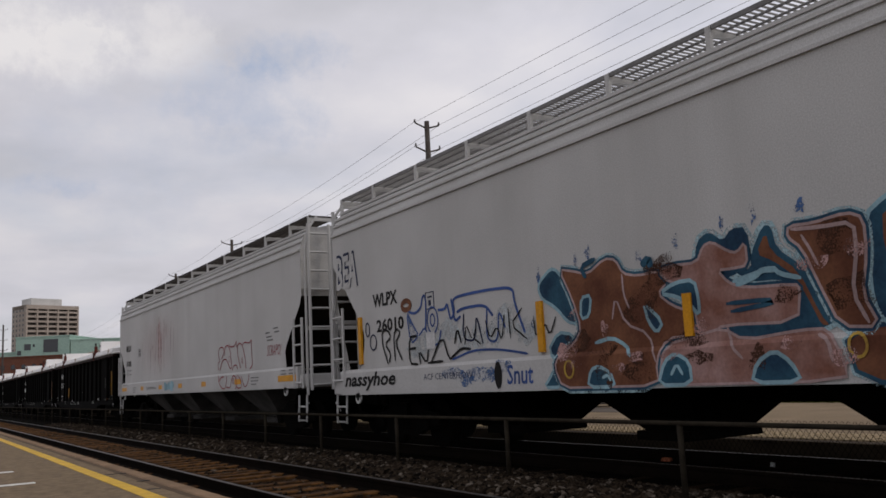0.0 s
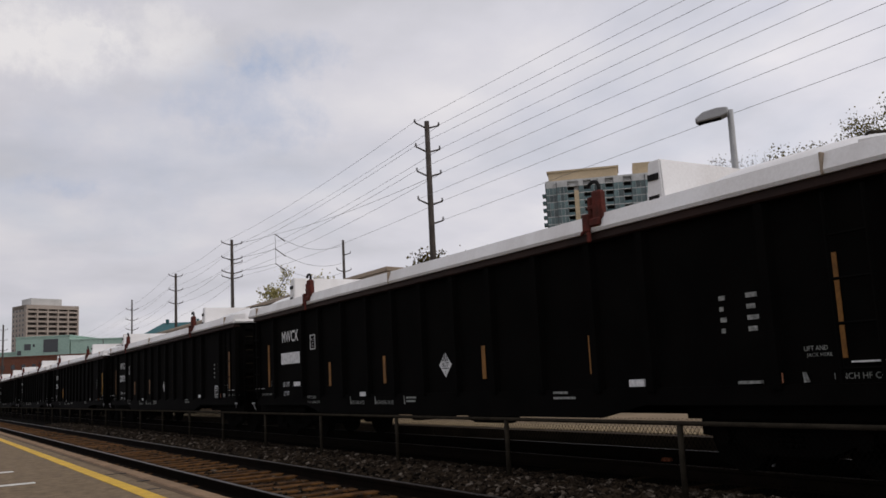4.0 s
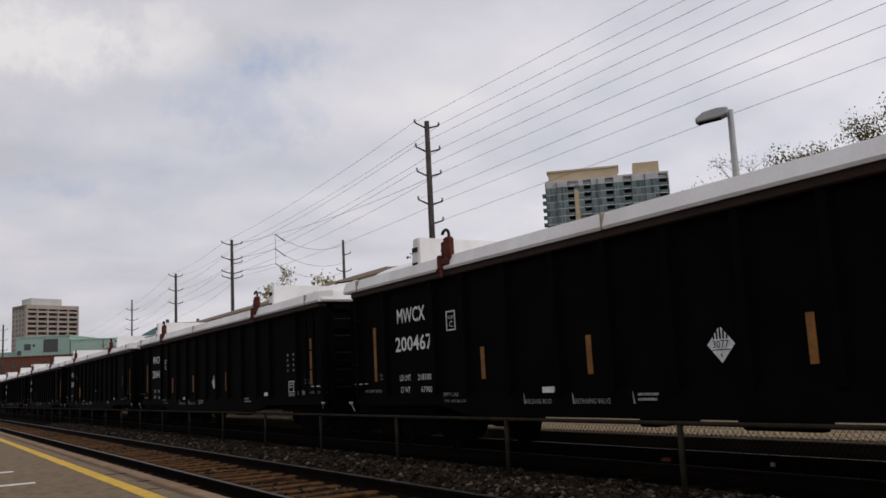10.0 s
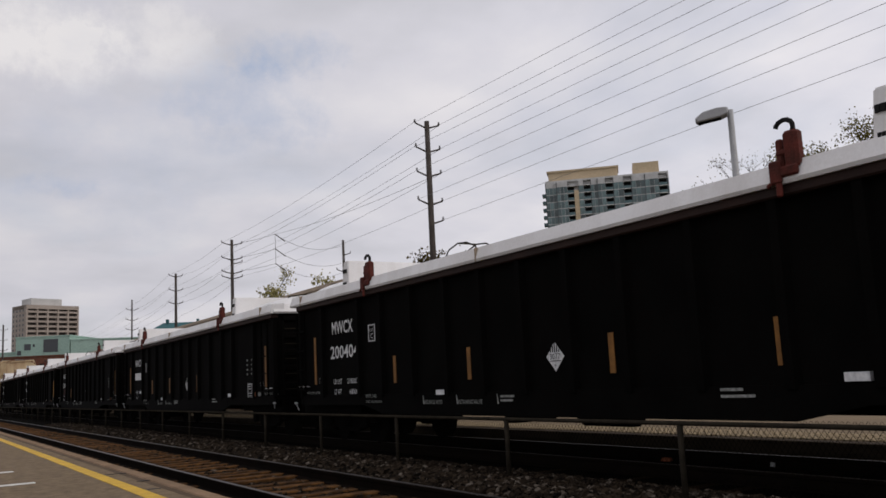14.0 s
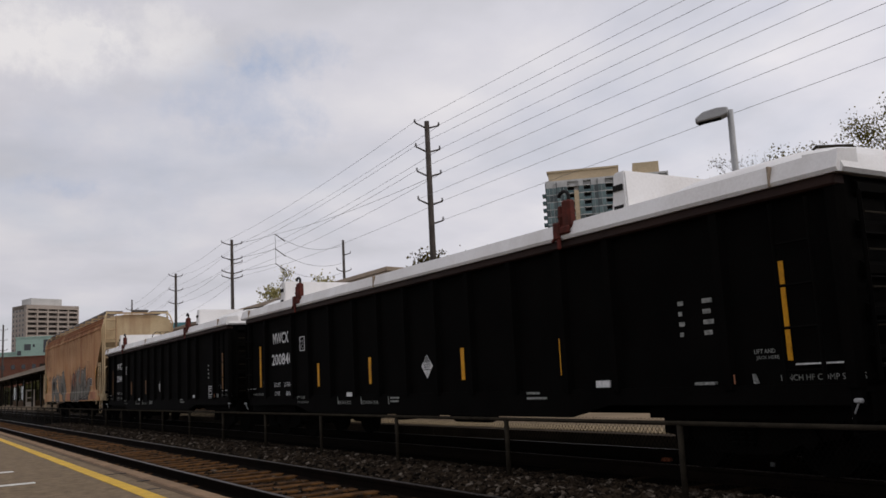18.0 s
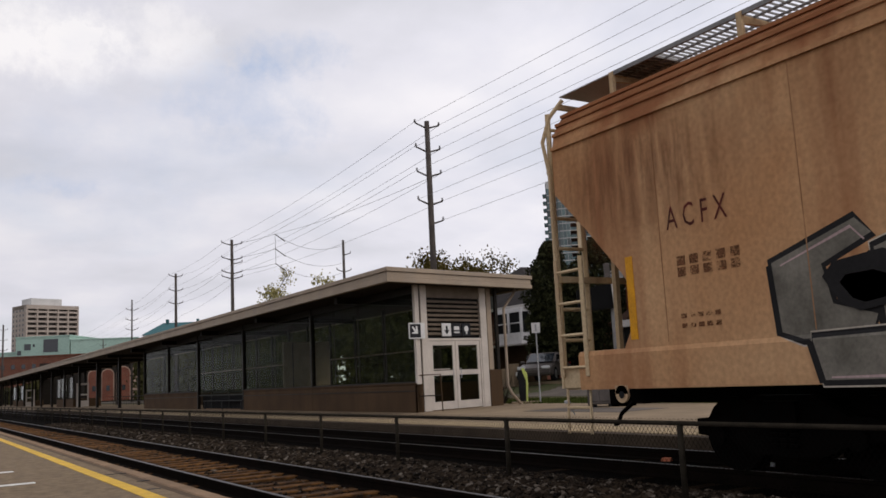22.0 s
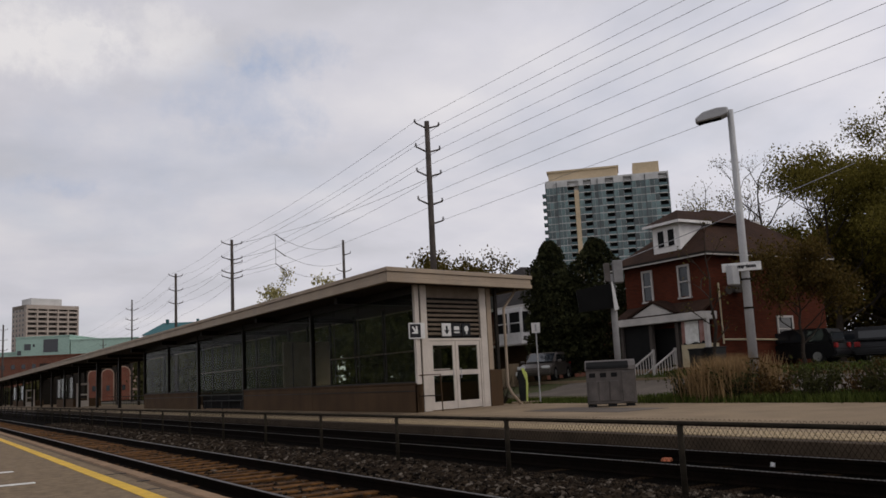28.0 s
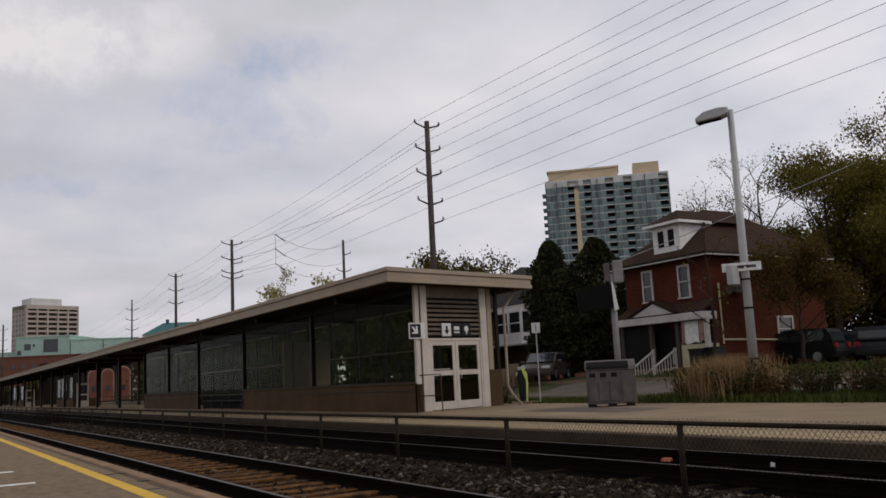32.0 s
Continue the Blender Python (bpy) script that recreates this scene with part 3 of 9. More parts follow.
# ---------- ground ----------
def ease(t):
    t = max(0.0, min(1.0, t))
    return t * t * (3 - 2 * t)


def land(x, y):
    """Height of the open ground beyond the far platform."""
    return 0.12 + 0.85 * ease((x - 22) / 8) * ease((50 - y) / 16)


def build_ground():
    xs = [-1500, -300, -60, -12, 2.6, 2.8, 3.1, 6.5, 7.1, 10.5, 10.9, 14, 18.4, 20, 22, 24, 26, 28, 30, 33, 40, 50, 70, 120, 300, 900, 2500]
    ys = [-1500, -400, -120, -50, -20, -5, 0, 5, 10, 15, 18, 21, 24, 26, 28, 30, 32, 34, 37, 40, 46, 60, 100, 180, 400, 1000, 3000]
    bm = bm_new()
    g = []
    for x in xs:
        if x < 2.7:
            zf = -0.05
        elif x < 3.6:
            zf = -0.3
        elif x < 10.7:
            zf = -0.34
        else:
            zf = None
        g.append([bm.verts.new((x, y, zf if zf is not None else (land(x, y) if x > 13 else -0.1))) for y in ys])
    for i in range(len(xs) - 1):
        for j in range(len(ys) - 1):
            bm.faces.new((g[i][j], g[i + 1][j], g[i + 1][j + 1], g[i][j + 1]))
    structure("ground", bm, "ground", "patchy grass and bare soil")


build_ground()

# near platform
near = tagged(new("platform_near"), "low asphalt station platform with a yellow safety line", kind="structure")
part("platform_slab", quick(box, -9.0, 2.46, -40, 260, -0.3, 0.156), "asphalt", near)
part("platform_band", quick(box, 2.46, 2.58, -40, 260, -0.3, 0.152), "patched", near)
bm = bm_new()
for i in range(60):
    y0 = -10 + i * 3.0
    bbox(bm, 2.56, 2.73, y0 + 0.006, y0 + 2.994, -0.3, 0.165, 0.012)
edge = part("coping_stone", bm, "coping", near)
bm = bm_new()
y = -8.0
while y < 150:
    w = 0.055 + 0.01 * noise.noise((0, y, 0))
    box(bm, 2.165 - w, 2.262 + w * 0.2, y, y + 0.5, 0.15, 0.1605)
    y += 0.5
part("yellow_safety_line", bm, "yellow_line", near)
for y0, x0, x1 in ((14.7, 0.75, 1.38), (12.45, 0.72, 1.42)):
    bm = bm_new()
    box(bm, x0, x1, y0 - 0.09, y0 + 0.09, 0.15, 0.161)
    part("white_dash", bm, "white_paint", near)
rng = random.Random(14)
for y0, x0, x1 in ((8.7, 2.32, 2.58), (12.6, 2.3, 2.58), (11.25, 2.42, 2.58), (10.2, 2.3, 2.46)):
    xs = [x0 + (x1 - x0) * k / 6 for k in range(7)]
    up = [(x, y0 + rng.uniform(0.0, 0.05)) for x in xs]
    low = [(x, y - rng.uniform(0.03, 0.07)) for x, y in up]
    part("tar_patch", quick(prism, low + up[::-1], 0.15, 0.161, "z"), "tar", near)

# ---------- tracks ----------
RAIL = [(-0.07, -0.17), (0.07, -0.17), (0.07, -0.155), (0.012, -0.135), (0.012, -0.045), (0.036, -0.035), (0.036, -0.006), (0.028, 0), (-0.028, 0), (-0.036, -0.006), (-0.036, -0.035), (-0.012, -0.045), (-0.012, -0.135), (-0.07, -0.155)]


def build_track(xc, name, label, ties, y0, y1, tie_z, tie_paint="tie"):
    tr = tagged(new(name), label, kind="structure")
    for s in (-1, 1):
        bm = bm_new()
        prism(bm, [(xc + s * 0.75 + a, b - 0.004) for a, b in RAIL], -120, 500)
        r = part("rail", bm, "rail", tr)
        part("rail_head", quick(box, xc + s * 0.75 - 0.027, xc + s * 0.75 + 0.027, -120, 500, -0.01, 0.0), "railhead", r)
    bm = bm_new()
    bbox(bm, -1.28, 1.28, -0.11, 0.11, -0.15, 0.0, 0.012)
    me = mesh_of(bm, "tie", tie_paint)
    rng = random.Random(3)
    for i in range(ties):
        same("tie", me, tr, pose(xc + rng.uniform(-0.04, 0.04), y0 + i * (y1 - y0) / ties, tie_z + rng.uniform(-0.015, 0.01), 0, 0, rng.uniform(-1, 1)))
    return tr


build_track(4.375, "track_near", "railway track on timber ties", 235, -21.25, 108, -0.15)
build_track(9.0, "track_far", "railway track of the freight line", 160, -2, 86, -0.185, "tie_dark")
structure("near_track_bed", quick(prism, [(2.78, -0.32), (2.78, -0.2), (3.1, -0.175), (5.66, -0.175), (5.78, -0.2), (5.78, -0.32)], -120, 500), "track_bed", "brown oily ballast between the rails")
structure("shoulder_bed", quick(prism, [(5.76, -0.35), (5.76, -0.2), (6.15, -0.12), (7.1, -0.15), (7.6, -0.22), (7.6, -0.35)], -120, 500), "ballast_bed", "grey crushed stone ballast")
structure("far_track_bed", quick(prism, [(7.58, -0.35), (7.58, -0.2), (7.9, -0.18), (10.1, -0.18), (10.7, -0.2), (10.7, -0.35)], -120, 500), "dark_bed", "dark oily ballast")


def build_stones():
    """Loose crushed stone, finest where the camera is near."""
    rng = random.Random(11)
    verts, faces = [], []
    base = [(-1, -1, -0.6), (1, -1, -0.5), (1, 1, -0.6), (-1, 1, -0.5), (-0.6, -0.7, 0.6), (0.7, -0.6, 0.5), (0.6, 0.7, 0.7), (-0.7, 0.6, 0.5)]
    quads = [(0, 1, 5, 4), (1, 2, 6, 5), (2, 3, 7, 6), (3, 0, 4, 7), (4, 5, 6, 7)]

    def stone(x, y, z, s):
        q = Euler((rng.uniform(-0.7, 0.7), rng.uniform(-0.7, 0.7), rng.uniform(0, 6.3))).to_matrix()
        sx, sy, sz = s * rng.uniform(0.7, 1.3), s * rng.uniform(0.7, 1.2), s * rng.uniform(0.5, 1.0)
        k = len(verts)
        for b in base:
            v = q @ Vector((b[0] * sx * rng.uniform(0.8, 1.1), b[1] * sy * rng.uniform(0.8, 1.1), b[2] * sz))
            verts.append((x + v.x, y + v.y, z + v.z))
        faces.extend(tuple(k + i for i in f) for f in quads)

    for i in range(26000):
        y = 4.0 + 44 * rng.random() ** 1.8
        x = rng.uniform(5.5, 7.6)
        z = -0.2 + 0.08 * ease((x - 5.7) / 0.45) - 0.07 * ease((x - 7.0) / 0.5)
        stone(x, y, z + rng.uniform(0, 0.03), rng.uniform(0.018, 0.045) * (1 + y * 0.012))
    for i in range(7000):
        y = 4.0 + 36 * rng.random() ** 1.6
        stone(rng.uniform(2.85, 5.6), y, -0.185 + rng.uniform(0, 0.02), rng.uniform(0.015, 0.035))
    me = bpy.data.meshes.new("ballast_stones")
    me.from_pydata(verts, [], faces)
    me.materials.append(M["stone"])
    tagged(new("ballast_stones", me), "loose crushed grey ballast stone beside the rails", "ballast", kind="stuff")


build_stones()
lit = tagged(new("paper_litter", mesh_of(quick(prism, [(-0.07, 0), (0.04, -0.01), (0.09, 0.04), (0.05, 0.05), (0.07, 0.09), (0.0, 0.055), (-0.07, 0.05)], -0.03, 0.03), "paper_litter", "litter")), "crumpled white paper scrap lying on the far track", "litter")
lit.matrix_basis = pose(9.75, 7.75, -0.15, 10, 5, 35)
lit = tagged(new("plastic_litter", mesh_of(quick(prism, [(-0.05, 0), (0.06, 0), (0.03, 0.05), (-0.03, 0.04)], -0.07, 0.07), "plastic_litter", "orange")), "faded orange plastic scrap lying on the far track", "litter")
lit.matrix_basis = pose(9.6, 9.5, -0.16, 0, 0, 20)


# ---------- fence ----------
def build_fence():
    fx, z0, z1 = 6.75, -0.14, 0.64
    fence = thing("chain_link_fence", fx, 0, 0, "low galvanised chain-link fence standing between the two tracks", "fence")
    bm = bm_new()
    rod(bm, (0, 0, z0 - 0.05), (0, 0, z1 - 0.01), 0.032, n=8)
    rod(bm, (0, 0, z1 - 0.01), (0, 0, z1 + 0.025), 0.04, 0.012, n=8)
    me = mesh_of(bm, "post", "fence", True)
    for i in range(60):
        same("post", me, fence, pose(0, 6.46 + 3.055 * (i - 3), 0, 0, 0, 0))
    part("top_rail", quick(rod, (0, -6, z1), (0, 152, z1), 0.024, n=8), "fence", fence, smooth=True)
    verts, faces = [], []

    def strand(y0, slope, zb, zt, r):
        a, b = Vector((0.03, y0, zb)), Vector((0.03, y0 + slope * (zt - zb), zt))
        d = (b - a).normalized()
        u = Vector((1, 0, 0))
        w = d.cross(u)
        k = len(verts)
        for p in (a, b):
            for q in range(3):
                t = 2 * math.pi * q / 3
                verts.append(tuple(p + (u * math.cos(t) + w * math.sin(t)) * r))
        for q in range(3):
            faces.append((k + q, k + (q + 1) % 3, k + 3 + (q + 1) % 3, k + 3 + q))

    y = -4.0
    while y < 60:
        step = 0.06 if y < 25 else 0.12
        r = 0.0022 if y < 25 else 0.003
        strand(y, 0.75, z0 + 0.03, z1 + 0.045, r)
        strand(y, -0.75, z0 + 0.03, z1 + 0.045, r)
        y += step
    me = bpy.data.meshes.new("wire_mesh")
    me.from_pydata(verts, [], faces)
    me.materials.append(M["wire"])
    same("wire_mesh", me, fence)
    part("bottom_wire", quick(rod, (0.03, -6, z0 + 0.05), (0.03, 100, z0 + 0.05), 0.004, n=4), "wire", fence)


build_fence()

# ---------- far platform ----------
far = tagged(new("platform_far"), "concrete station platform with a tan tactile edge strip", kind="structure")
for i in range(40):
    y0 = -30 + i * 6.0
    part("edge_wall_panel", quick(bbox, 10.64, 10.9, y0 + 0.01, y0 + 5.99, -0.11, 0.10, 0.012), "plat_wall", far)
# recessed base wall; shadow under the overhang put into its near-black colour
part("platform_base", quick(box, 10.84, 10.95, -80, 260, -0.34, -0.1), "dark_bed", far)
bm = bm_new()
prism(bm, [(10.9, -0.34), (10.9, 0.10), (14.0, 0.195), (18.4, 0.2), (18.4, -0.34)], -80, 260)
part("platform_deck", bm, "concrete", far)
tac = mesh_of(quick(bbox, 0, 0.7, 0.008, 0.592, 0, 0.012, 0.006), "tactile_tile", "tactile")
for i in range(110):
    same("tactile_tile", tac, far, pose(10.92, -8 + i * 0.6, 0.102, 0, -1.9, 0))
dome = bm_new()
for i in range(70):
    for j in range(4):
        for k in range(4):
            x, y = 10.98 + j * 0.16, -4 + i * 0.6 + k * 0.15
            z = 0.114 + (x - 10.92) * 0.033
            v = [dome.verts.new((x + a, y + b, z)) for a, b in ((-0.03, -0.03), (0.03, -0.03), (0.03, 0.03), (-0.03, 0.03))]
            t = [dome.verts.new((x + a, y + b, z + 0.012)) for a, b in ((-0.018, -0.018), (0.018, -0.018), (0.018, 0.018), (-0.018, 0.018))]
            dome.faces.new(t)
            for q in range(4):
                dome.faces.new((v[q], v[(q + 1) % 4], t[(q + 1) % 4], t[q]))
part("tactile_domes", dome, "tactile", far, kind="stuff")
part("walkway_patch", quick(box, 14.5, 16.2, 15.8, 19.6, 0.19, 0.205), "road", far, "darker asphalt patch in the platform")


# ---------- the train ----------
TRACK_X = 9.0
MOVING = []
GONE = [(0, 0), (3, 40.12), (6, 80.17), (9, 120.09), (11, 146.55), (13, 172.92), (16, 212.2), (18, 238.18), (19, 251.2), (20.5, 270.68), (23, 303.0), (26, 341.6), (29, 380.0), (32, 418.2)]


def travelled(t):
    """Metres that the train has gone by t seconds, slowing a little."""
    for (t0, s0), (t1, s1) in zip(GONE, GONE[1:]):
        if t <= t1:
            return s0 + (s1 - s0) * (t - t0) / (t1 - t0)
    return GONE[-1][1]


def bogie(parent, y, far_side=True):
    """A freight bogie: side frames, axles and wheels under one empty."""
    b = new("bogie")
    b.parent = parent
    b.matrix_basis = pose(0, y, 0)
    for s in (-1, 1):
        bm = bm_new()
        x = s * 1.0
        prism(bm, [(-1.2, 0.42), (-1.2, 0.6), (-0.75, 0.64), (-0.35, 0.86), (0.35, 0.86), (0.75, 0.64), (1.2, 0.6), (1.2, 0.42), (0.8, 0.38), (0.4, 0.22), (-0.4, 0.22), (-0.8, 0.38)], x - 0.07, x + 0.07, "x")
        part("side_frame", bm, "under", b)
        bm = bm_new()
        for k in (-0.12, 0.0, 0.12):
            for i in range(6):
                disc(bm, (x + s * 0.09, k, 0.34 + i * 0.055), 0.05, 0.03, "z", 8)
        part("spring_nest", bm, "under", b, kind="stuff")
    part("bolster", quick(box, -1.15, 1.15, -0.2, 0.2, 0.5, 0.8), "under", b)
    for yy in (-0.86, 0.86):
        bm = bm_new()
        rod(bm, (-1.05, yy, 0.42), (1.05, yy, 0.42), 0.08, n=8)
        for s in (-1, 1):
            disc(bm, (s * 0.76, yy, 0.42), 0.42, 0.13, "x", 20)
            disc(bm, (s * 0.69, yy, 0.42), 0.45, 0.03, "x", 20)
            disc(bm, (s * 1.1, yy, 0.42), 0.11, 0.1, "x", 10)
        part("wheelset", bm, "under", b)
    return b


def ladder(bm, x, y, z0, z1, w, along="y", r=0.016, step=0.42):
    """Stiles and drop rungs against a wagon's side (along y) or end (along x)."""
    for k in (0, w):
        p = (x, y + k) if along == "y" else (x + k, y)
        rod(bm, (*p, z0), (*p, z1), r * 1.5, n=5)
    z = z0 + 0.12
    while z < z1:
        q = (x, y + w, z) if along == "y" else (x + w, y, z)
        rod(bm, (x, y, z), q, r, n=5)
        z += step


def coupler(parent, y, s, material="under"):
    bm = bm_new()
    box(bm, -0.12, 0.12, min(y, y + s * 0.55), max(y, y + s * 0.55), 0.72, 0.92)
    bbox(bm, -0.2, 0.2, min(y + s * 0.45, y + s * 0.68), max(y + s * 0.45, y + s * 0.68), 0.68, 0.98, 0.04)
    part("coupler", bm, material, parent)
    bm = bm_new()
    tube(bm, [(-0.35, y, 0.75), (-0.4, y + s * 0.2, 0.6), (-0.3, y + s * 0.4, 0.45), (-0.15, y + s * 0.62, 0.42)], 0.03)
    part("brake_hose", bm, "under", parent)
    bm = bm_new()
    yb = y - s * 0.02
    bbox(bm, -1.58, -1.52, yb - 0.04, yb + 0.04, 0.80, 0.845, 0.012)
    rod(bm, (-1.55, yb, 0.81), (-1.52, yb - s * 0.1, 0.66), 0.009, n=5)
    part("uncoupling_lever", bm, "lamp", parent, "pale worn uncoupling lever")


GL = 8.6  # half length of a gondola's body
GX = 1.56  # half width at its ribs


def build_gondola():
    g = thing("gondola_wagon", TRACK_X, 48, 0, "black steel gondola wagon with a white fibreglass cover", "freight wagon", "gondolas of the train")
    zb, zt = 0.78, 2.98
    GB = GL - 0.28  # the far end wall stands further in
    for s in (-1, 1):
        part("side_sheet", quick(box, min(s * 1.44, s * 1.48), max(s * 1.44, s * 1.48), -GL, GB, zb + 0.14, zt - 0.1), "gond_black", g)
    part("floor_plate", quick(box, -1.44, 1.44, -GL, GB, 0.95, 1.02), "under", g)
    for s in (-1, 1):
        y = -GL if s < 0 else GB
        bm = bm_new()
        box(bm, -1.5, 1.5, min(y, y - s * 0.05), max(y, y - s * 0.05), 0.9, zt)
        for k in range(5):
            z = 1.15 + k * 0.4
            part("end_rib", quick(prism, [(y, z), (y + s * 0.07, z + 0.05), (y + s * 0.07, z + 0.13), (y, z + 0.18)], -1.3, 1.3, "x"), "gond_black", g)
        part("end_wall", bm, "gond_black", g)
    for s in (-1, 1):
        part("top_chord", quick(bbox, min(s * 1.42, s * 1.60), max(s * 1.42, s * 1.60), -GL - 0.02, GB + 0.02, zt - 0.13, zt, 0.02), "chord", g)
        bm = bm_new()
        prism(bm, [(-GL, zb), (-GL, zb + 0.2), (GB, zb + 0.2), (GB, zb), (5.2, zb), (4.4, 0.62), (-4.4, 0.62), (-5.2, zb)], min(s * 1.46, s * 1.53), max(s * 1.46, s * 1.53), "x")
        part("side_sill", bm, "gond_black", g)
    rib = bm_new()
    prism(rib, [(0.0, -0.1), (-0.09, -0.055), (-0.09, 0.055), (0.0, 0.1)], zb + 0.16, zt - 0.12, "z")
    rib_me = mesh_of(rib, "side_rib", "gond_black")
    ribs = [0.0, -GL + 0.06, GB - 0.06] + [s * (GL - d) for d in ( 1.5, 3.25, 4.2, 5.35, 6.5, 7.55) for s in (-1, 1)]
    for y in ribs:
        same("side_rib", rib_me, g, pose(-1.475, y, 0))
        same("side_rib", rib_me, g, pose(1.475, y, 0, 0, 0, 180))
    # ladders near the ends and rungs on the end walls
    for s in (-1, 1):
        bm = bm_new()
        ladder(bm, -1.60, s * (GL - 0.5) - 0.2, 1.0, 2.8, 0.42)
        part("side_ladder", bm, "gond_black", g)
        bm = bm_new()
        ladder(bm, -1.35, (-GL - 0.1 if s < 0 else GB + 0.1), 1.0, 2.8, 0.45, "x")
        part("end_ladder", bm, "gond_black", g)
        for k in range(5):
            part("grab_iron", quick(rod, (-1.3, (-GL - 0.1 if s < 0 else GB + 0.1), 1.15 + k * 0.36), (-0.45, (-GL - 0.1 if s < 0 else GB + 0.1), 1.15 + k * 0.36), 0.012, n=4), "fence", g)
        bm = bm_new()
        for a in (-1.52, -1.1):
            tube(bm, [(a, (-GL + 0.1 if s < 0 else GB - 0.1), 0.95), (a - 0.01, (-GL + 0.1 if s < 0 else GB - 0.1), 0.5)], 0.018)
        rod(bm, (-1.52, (-GL + 0.1 if s < 0 else GB - 0.1), 0.5), (-1.1, (-GL + 0.1 if s < 0 else GB - 0.1), 0.5), 0.018)
        part("stirrup_step", bm, "gond_black", g)
        coupler(g, s * GL, s)
        bogie(g, s * (GL - 1.75))
        part("draft_sill", quick(box, -1.35, 1.35, min(s * (GL - 2.9), s * (GL - 0.02)), max(s * (GL - 2.9), s * (GL - 0.02)), 0.62, 0.95), "under", g)
        part("brake_rigging", quick(box, -0.95, 0.95, min(s * (GL - 0.75), s * (GL - 0.1)), max(s * (GL - 0.75), s * (GL - 0.1)), 0.2, 0.64), "under", g)
    part("centre_sill", quick(box, -0.3, 0.3, -GL, GL, 0.6, 0.95), "under", g)
    bm = bm_new()
    rod(bm, (-0.6, -1.2, 0.65), (-0.6, -0.2, 0.65), 0.22, n=12)
    part("brake_cylinder", bm, "under", g)
    part("brake_valve", quick(bbox, -1.3, -0.5, 0.6, 0.9, 0.5, 0.75, 0.03), "under", g)
    # cover: rim, crowned shell, two cross ridges, handles
    cov = new("cover")
    cov.parent = g
    tagged(cov, "white fibreglass cover")
    bm = bm_new()
    for s in (-1, 1):
        prism(bm, [(s * 1.64, zt - 0.02), (s * 1.66, zt + 0.02), (s * 1.60, zt + 0.2), (s * 1.3, zt + 0.23), (s * 1.3, zt - 0.02)], -GL - 0.1, GL - 0.04)
        y = -GL - 0.1 if s < 0 else GL - 0.04
        prism(bm, [(y, zt - 0.02), (y + s * 0.03, zt + 0.02), (y - s * 0.05, zt + 0.2), (y - s * 0.4, zt + 0.23), (y - s * 0.4, zt - 0.02)], -1.58, 1.58, "x")
    part("cover_rim", bm, "cover", cov)
    # three crowned domes with rounded ends, parted by the cross ridges
    for y0, y1, high, r in ((-GL + 0.1, -5.92, 0.42, 0.75), (-5.52, 5.52, 0.29, 0.85), (5.92, GL - 0.3, 0.42, 0.75)):
        bm = bm_new()
        ny, nx = (60 if y1 - y0 > 5 else 26), 16
        grid = []
        for i in range(ny + 1):
            f = i / ny
            f = f * f * (3 - 2 * f) * 0.5 + f * 0.5
            y = y0 + (y1 - y0) * f
            d = min(y - y0, y1 - y)
            k = math.sqrt(max(0.0, 1 - (1 - min(1.0, d / r)) ** 2))
            row = []
            for j in range(nx + 1):
                u = math.sin(math.pi / 2 * (-1 + 2 * j / nx))
                w = 1.5 - 0.32 * (1 - k)
                row.append(bm.verts.new((u * w, y, zt + 0.1 + (0.03 + high * k) * max(0.0, 1 - u * u) ** 0.55)))
            grid.append(row)
        for i in range(ny):
            for j in range(nx):
                bm.faces.new((grid[i][j], grid[i][j + 1], grid[i + 1][j + 1], grid[i + 1][j]))
        part("cover_dome", bm, "cover", cov, smooth=True)
    part("cover_deck", quick(box, -1.45, 1.45, -GL, GL - 0.2, zt + 0.08, zt + 0.12), "cover", cov)
    # raised batten along the crown, and seams across the rim
    bm = bm_new()
    prism(bm, [(-0.99, zt + 0.26), (-0.99, zt + 0.34), (-0.90, zt + 0.38), (-0.86, zt + 0.36), (-0.86, zt + 0.28)], 2.95, 3.85)
    part("crown_batten", bm, "fascia", cov, "grey weathered batten")
    for y in (-7.95, 0.9, 7.95):
        part("rim_seam", quick(box, -1.665, -1.60, y - 0.012, y + 0.012, zt - 0.02, zt + 0.19), "fascia", cov)
    for s in (-1, 1):
        y = s * 5.72
        bm = bm_new()
        zr = zt + 0.665
        vb = [bm.verts.new(p) for p in ((-1.6, y - 0.15, zt + 0.1), (1.6, y - 0.15, zt + 0.1), (1.6, y + 0.15, zt + 0.1), (-1.6, y + 0.15, zt + 0.1))]
        vt = [bm.verts.new(p) for p in ((-1.57, y - 0.1, zr), (1.57, y - 0.1, zr), (1.57, y + 0.1, zr), (-1.57, y + 0.1, zr))]
        bm.faces.new(vt), bm.faces.new(list(reversed(vb)))
        for q in range(4):
            bm.faces.new((vb[q], vb[(q + 1) % 4], vt[(q + 1) % 4], vt[q]))
        bmesh.ops.bevel(bm, geom=bm.edges[:], offset=0.02, segments=2, affect="EDGES")
        part("cross_ridge", bm, "cover", cov)
        bm = bm_new()
        for z, n in ((zt + 0.42, 3), (zt + 0.16, 4)):
            for q in range(n):
                a = y + 0.085 - 0.17 * q / n
                box(bm, -1.603, -1.57, a - 0.14 / n, a, z, z + 0.075)
        part("ridge_marking", bm, "g_black", cov, "black stencil mark", kind="stuff")
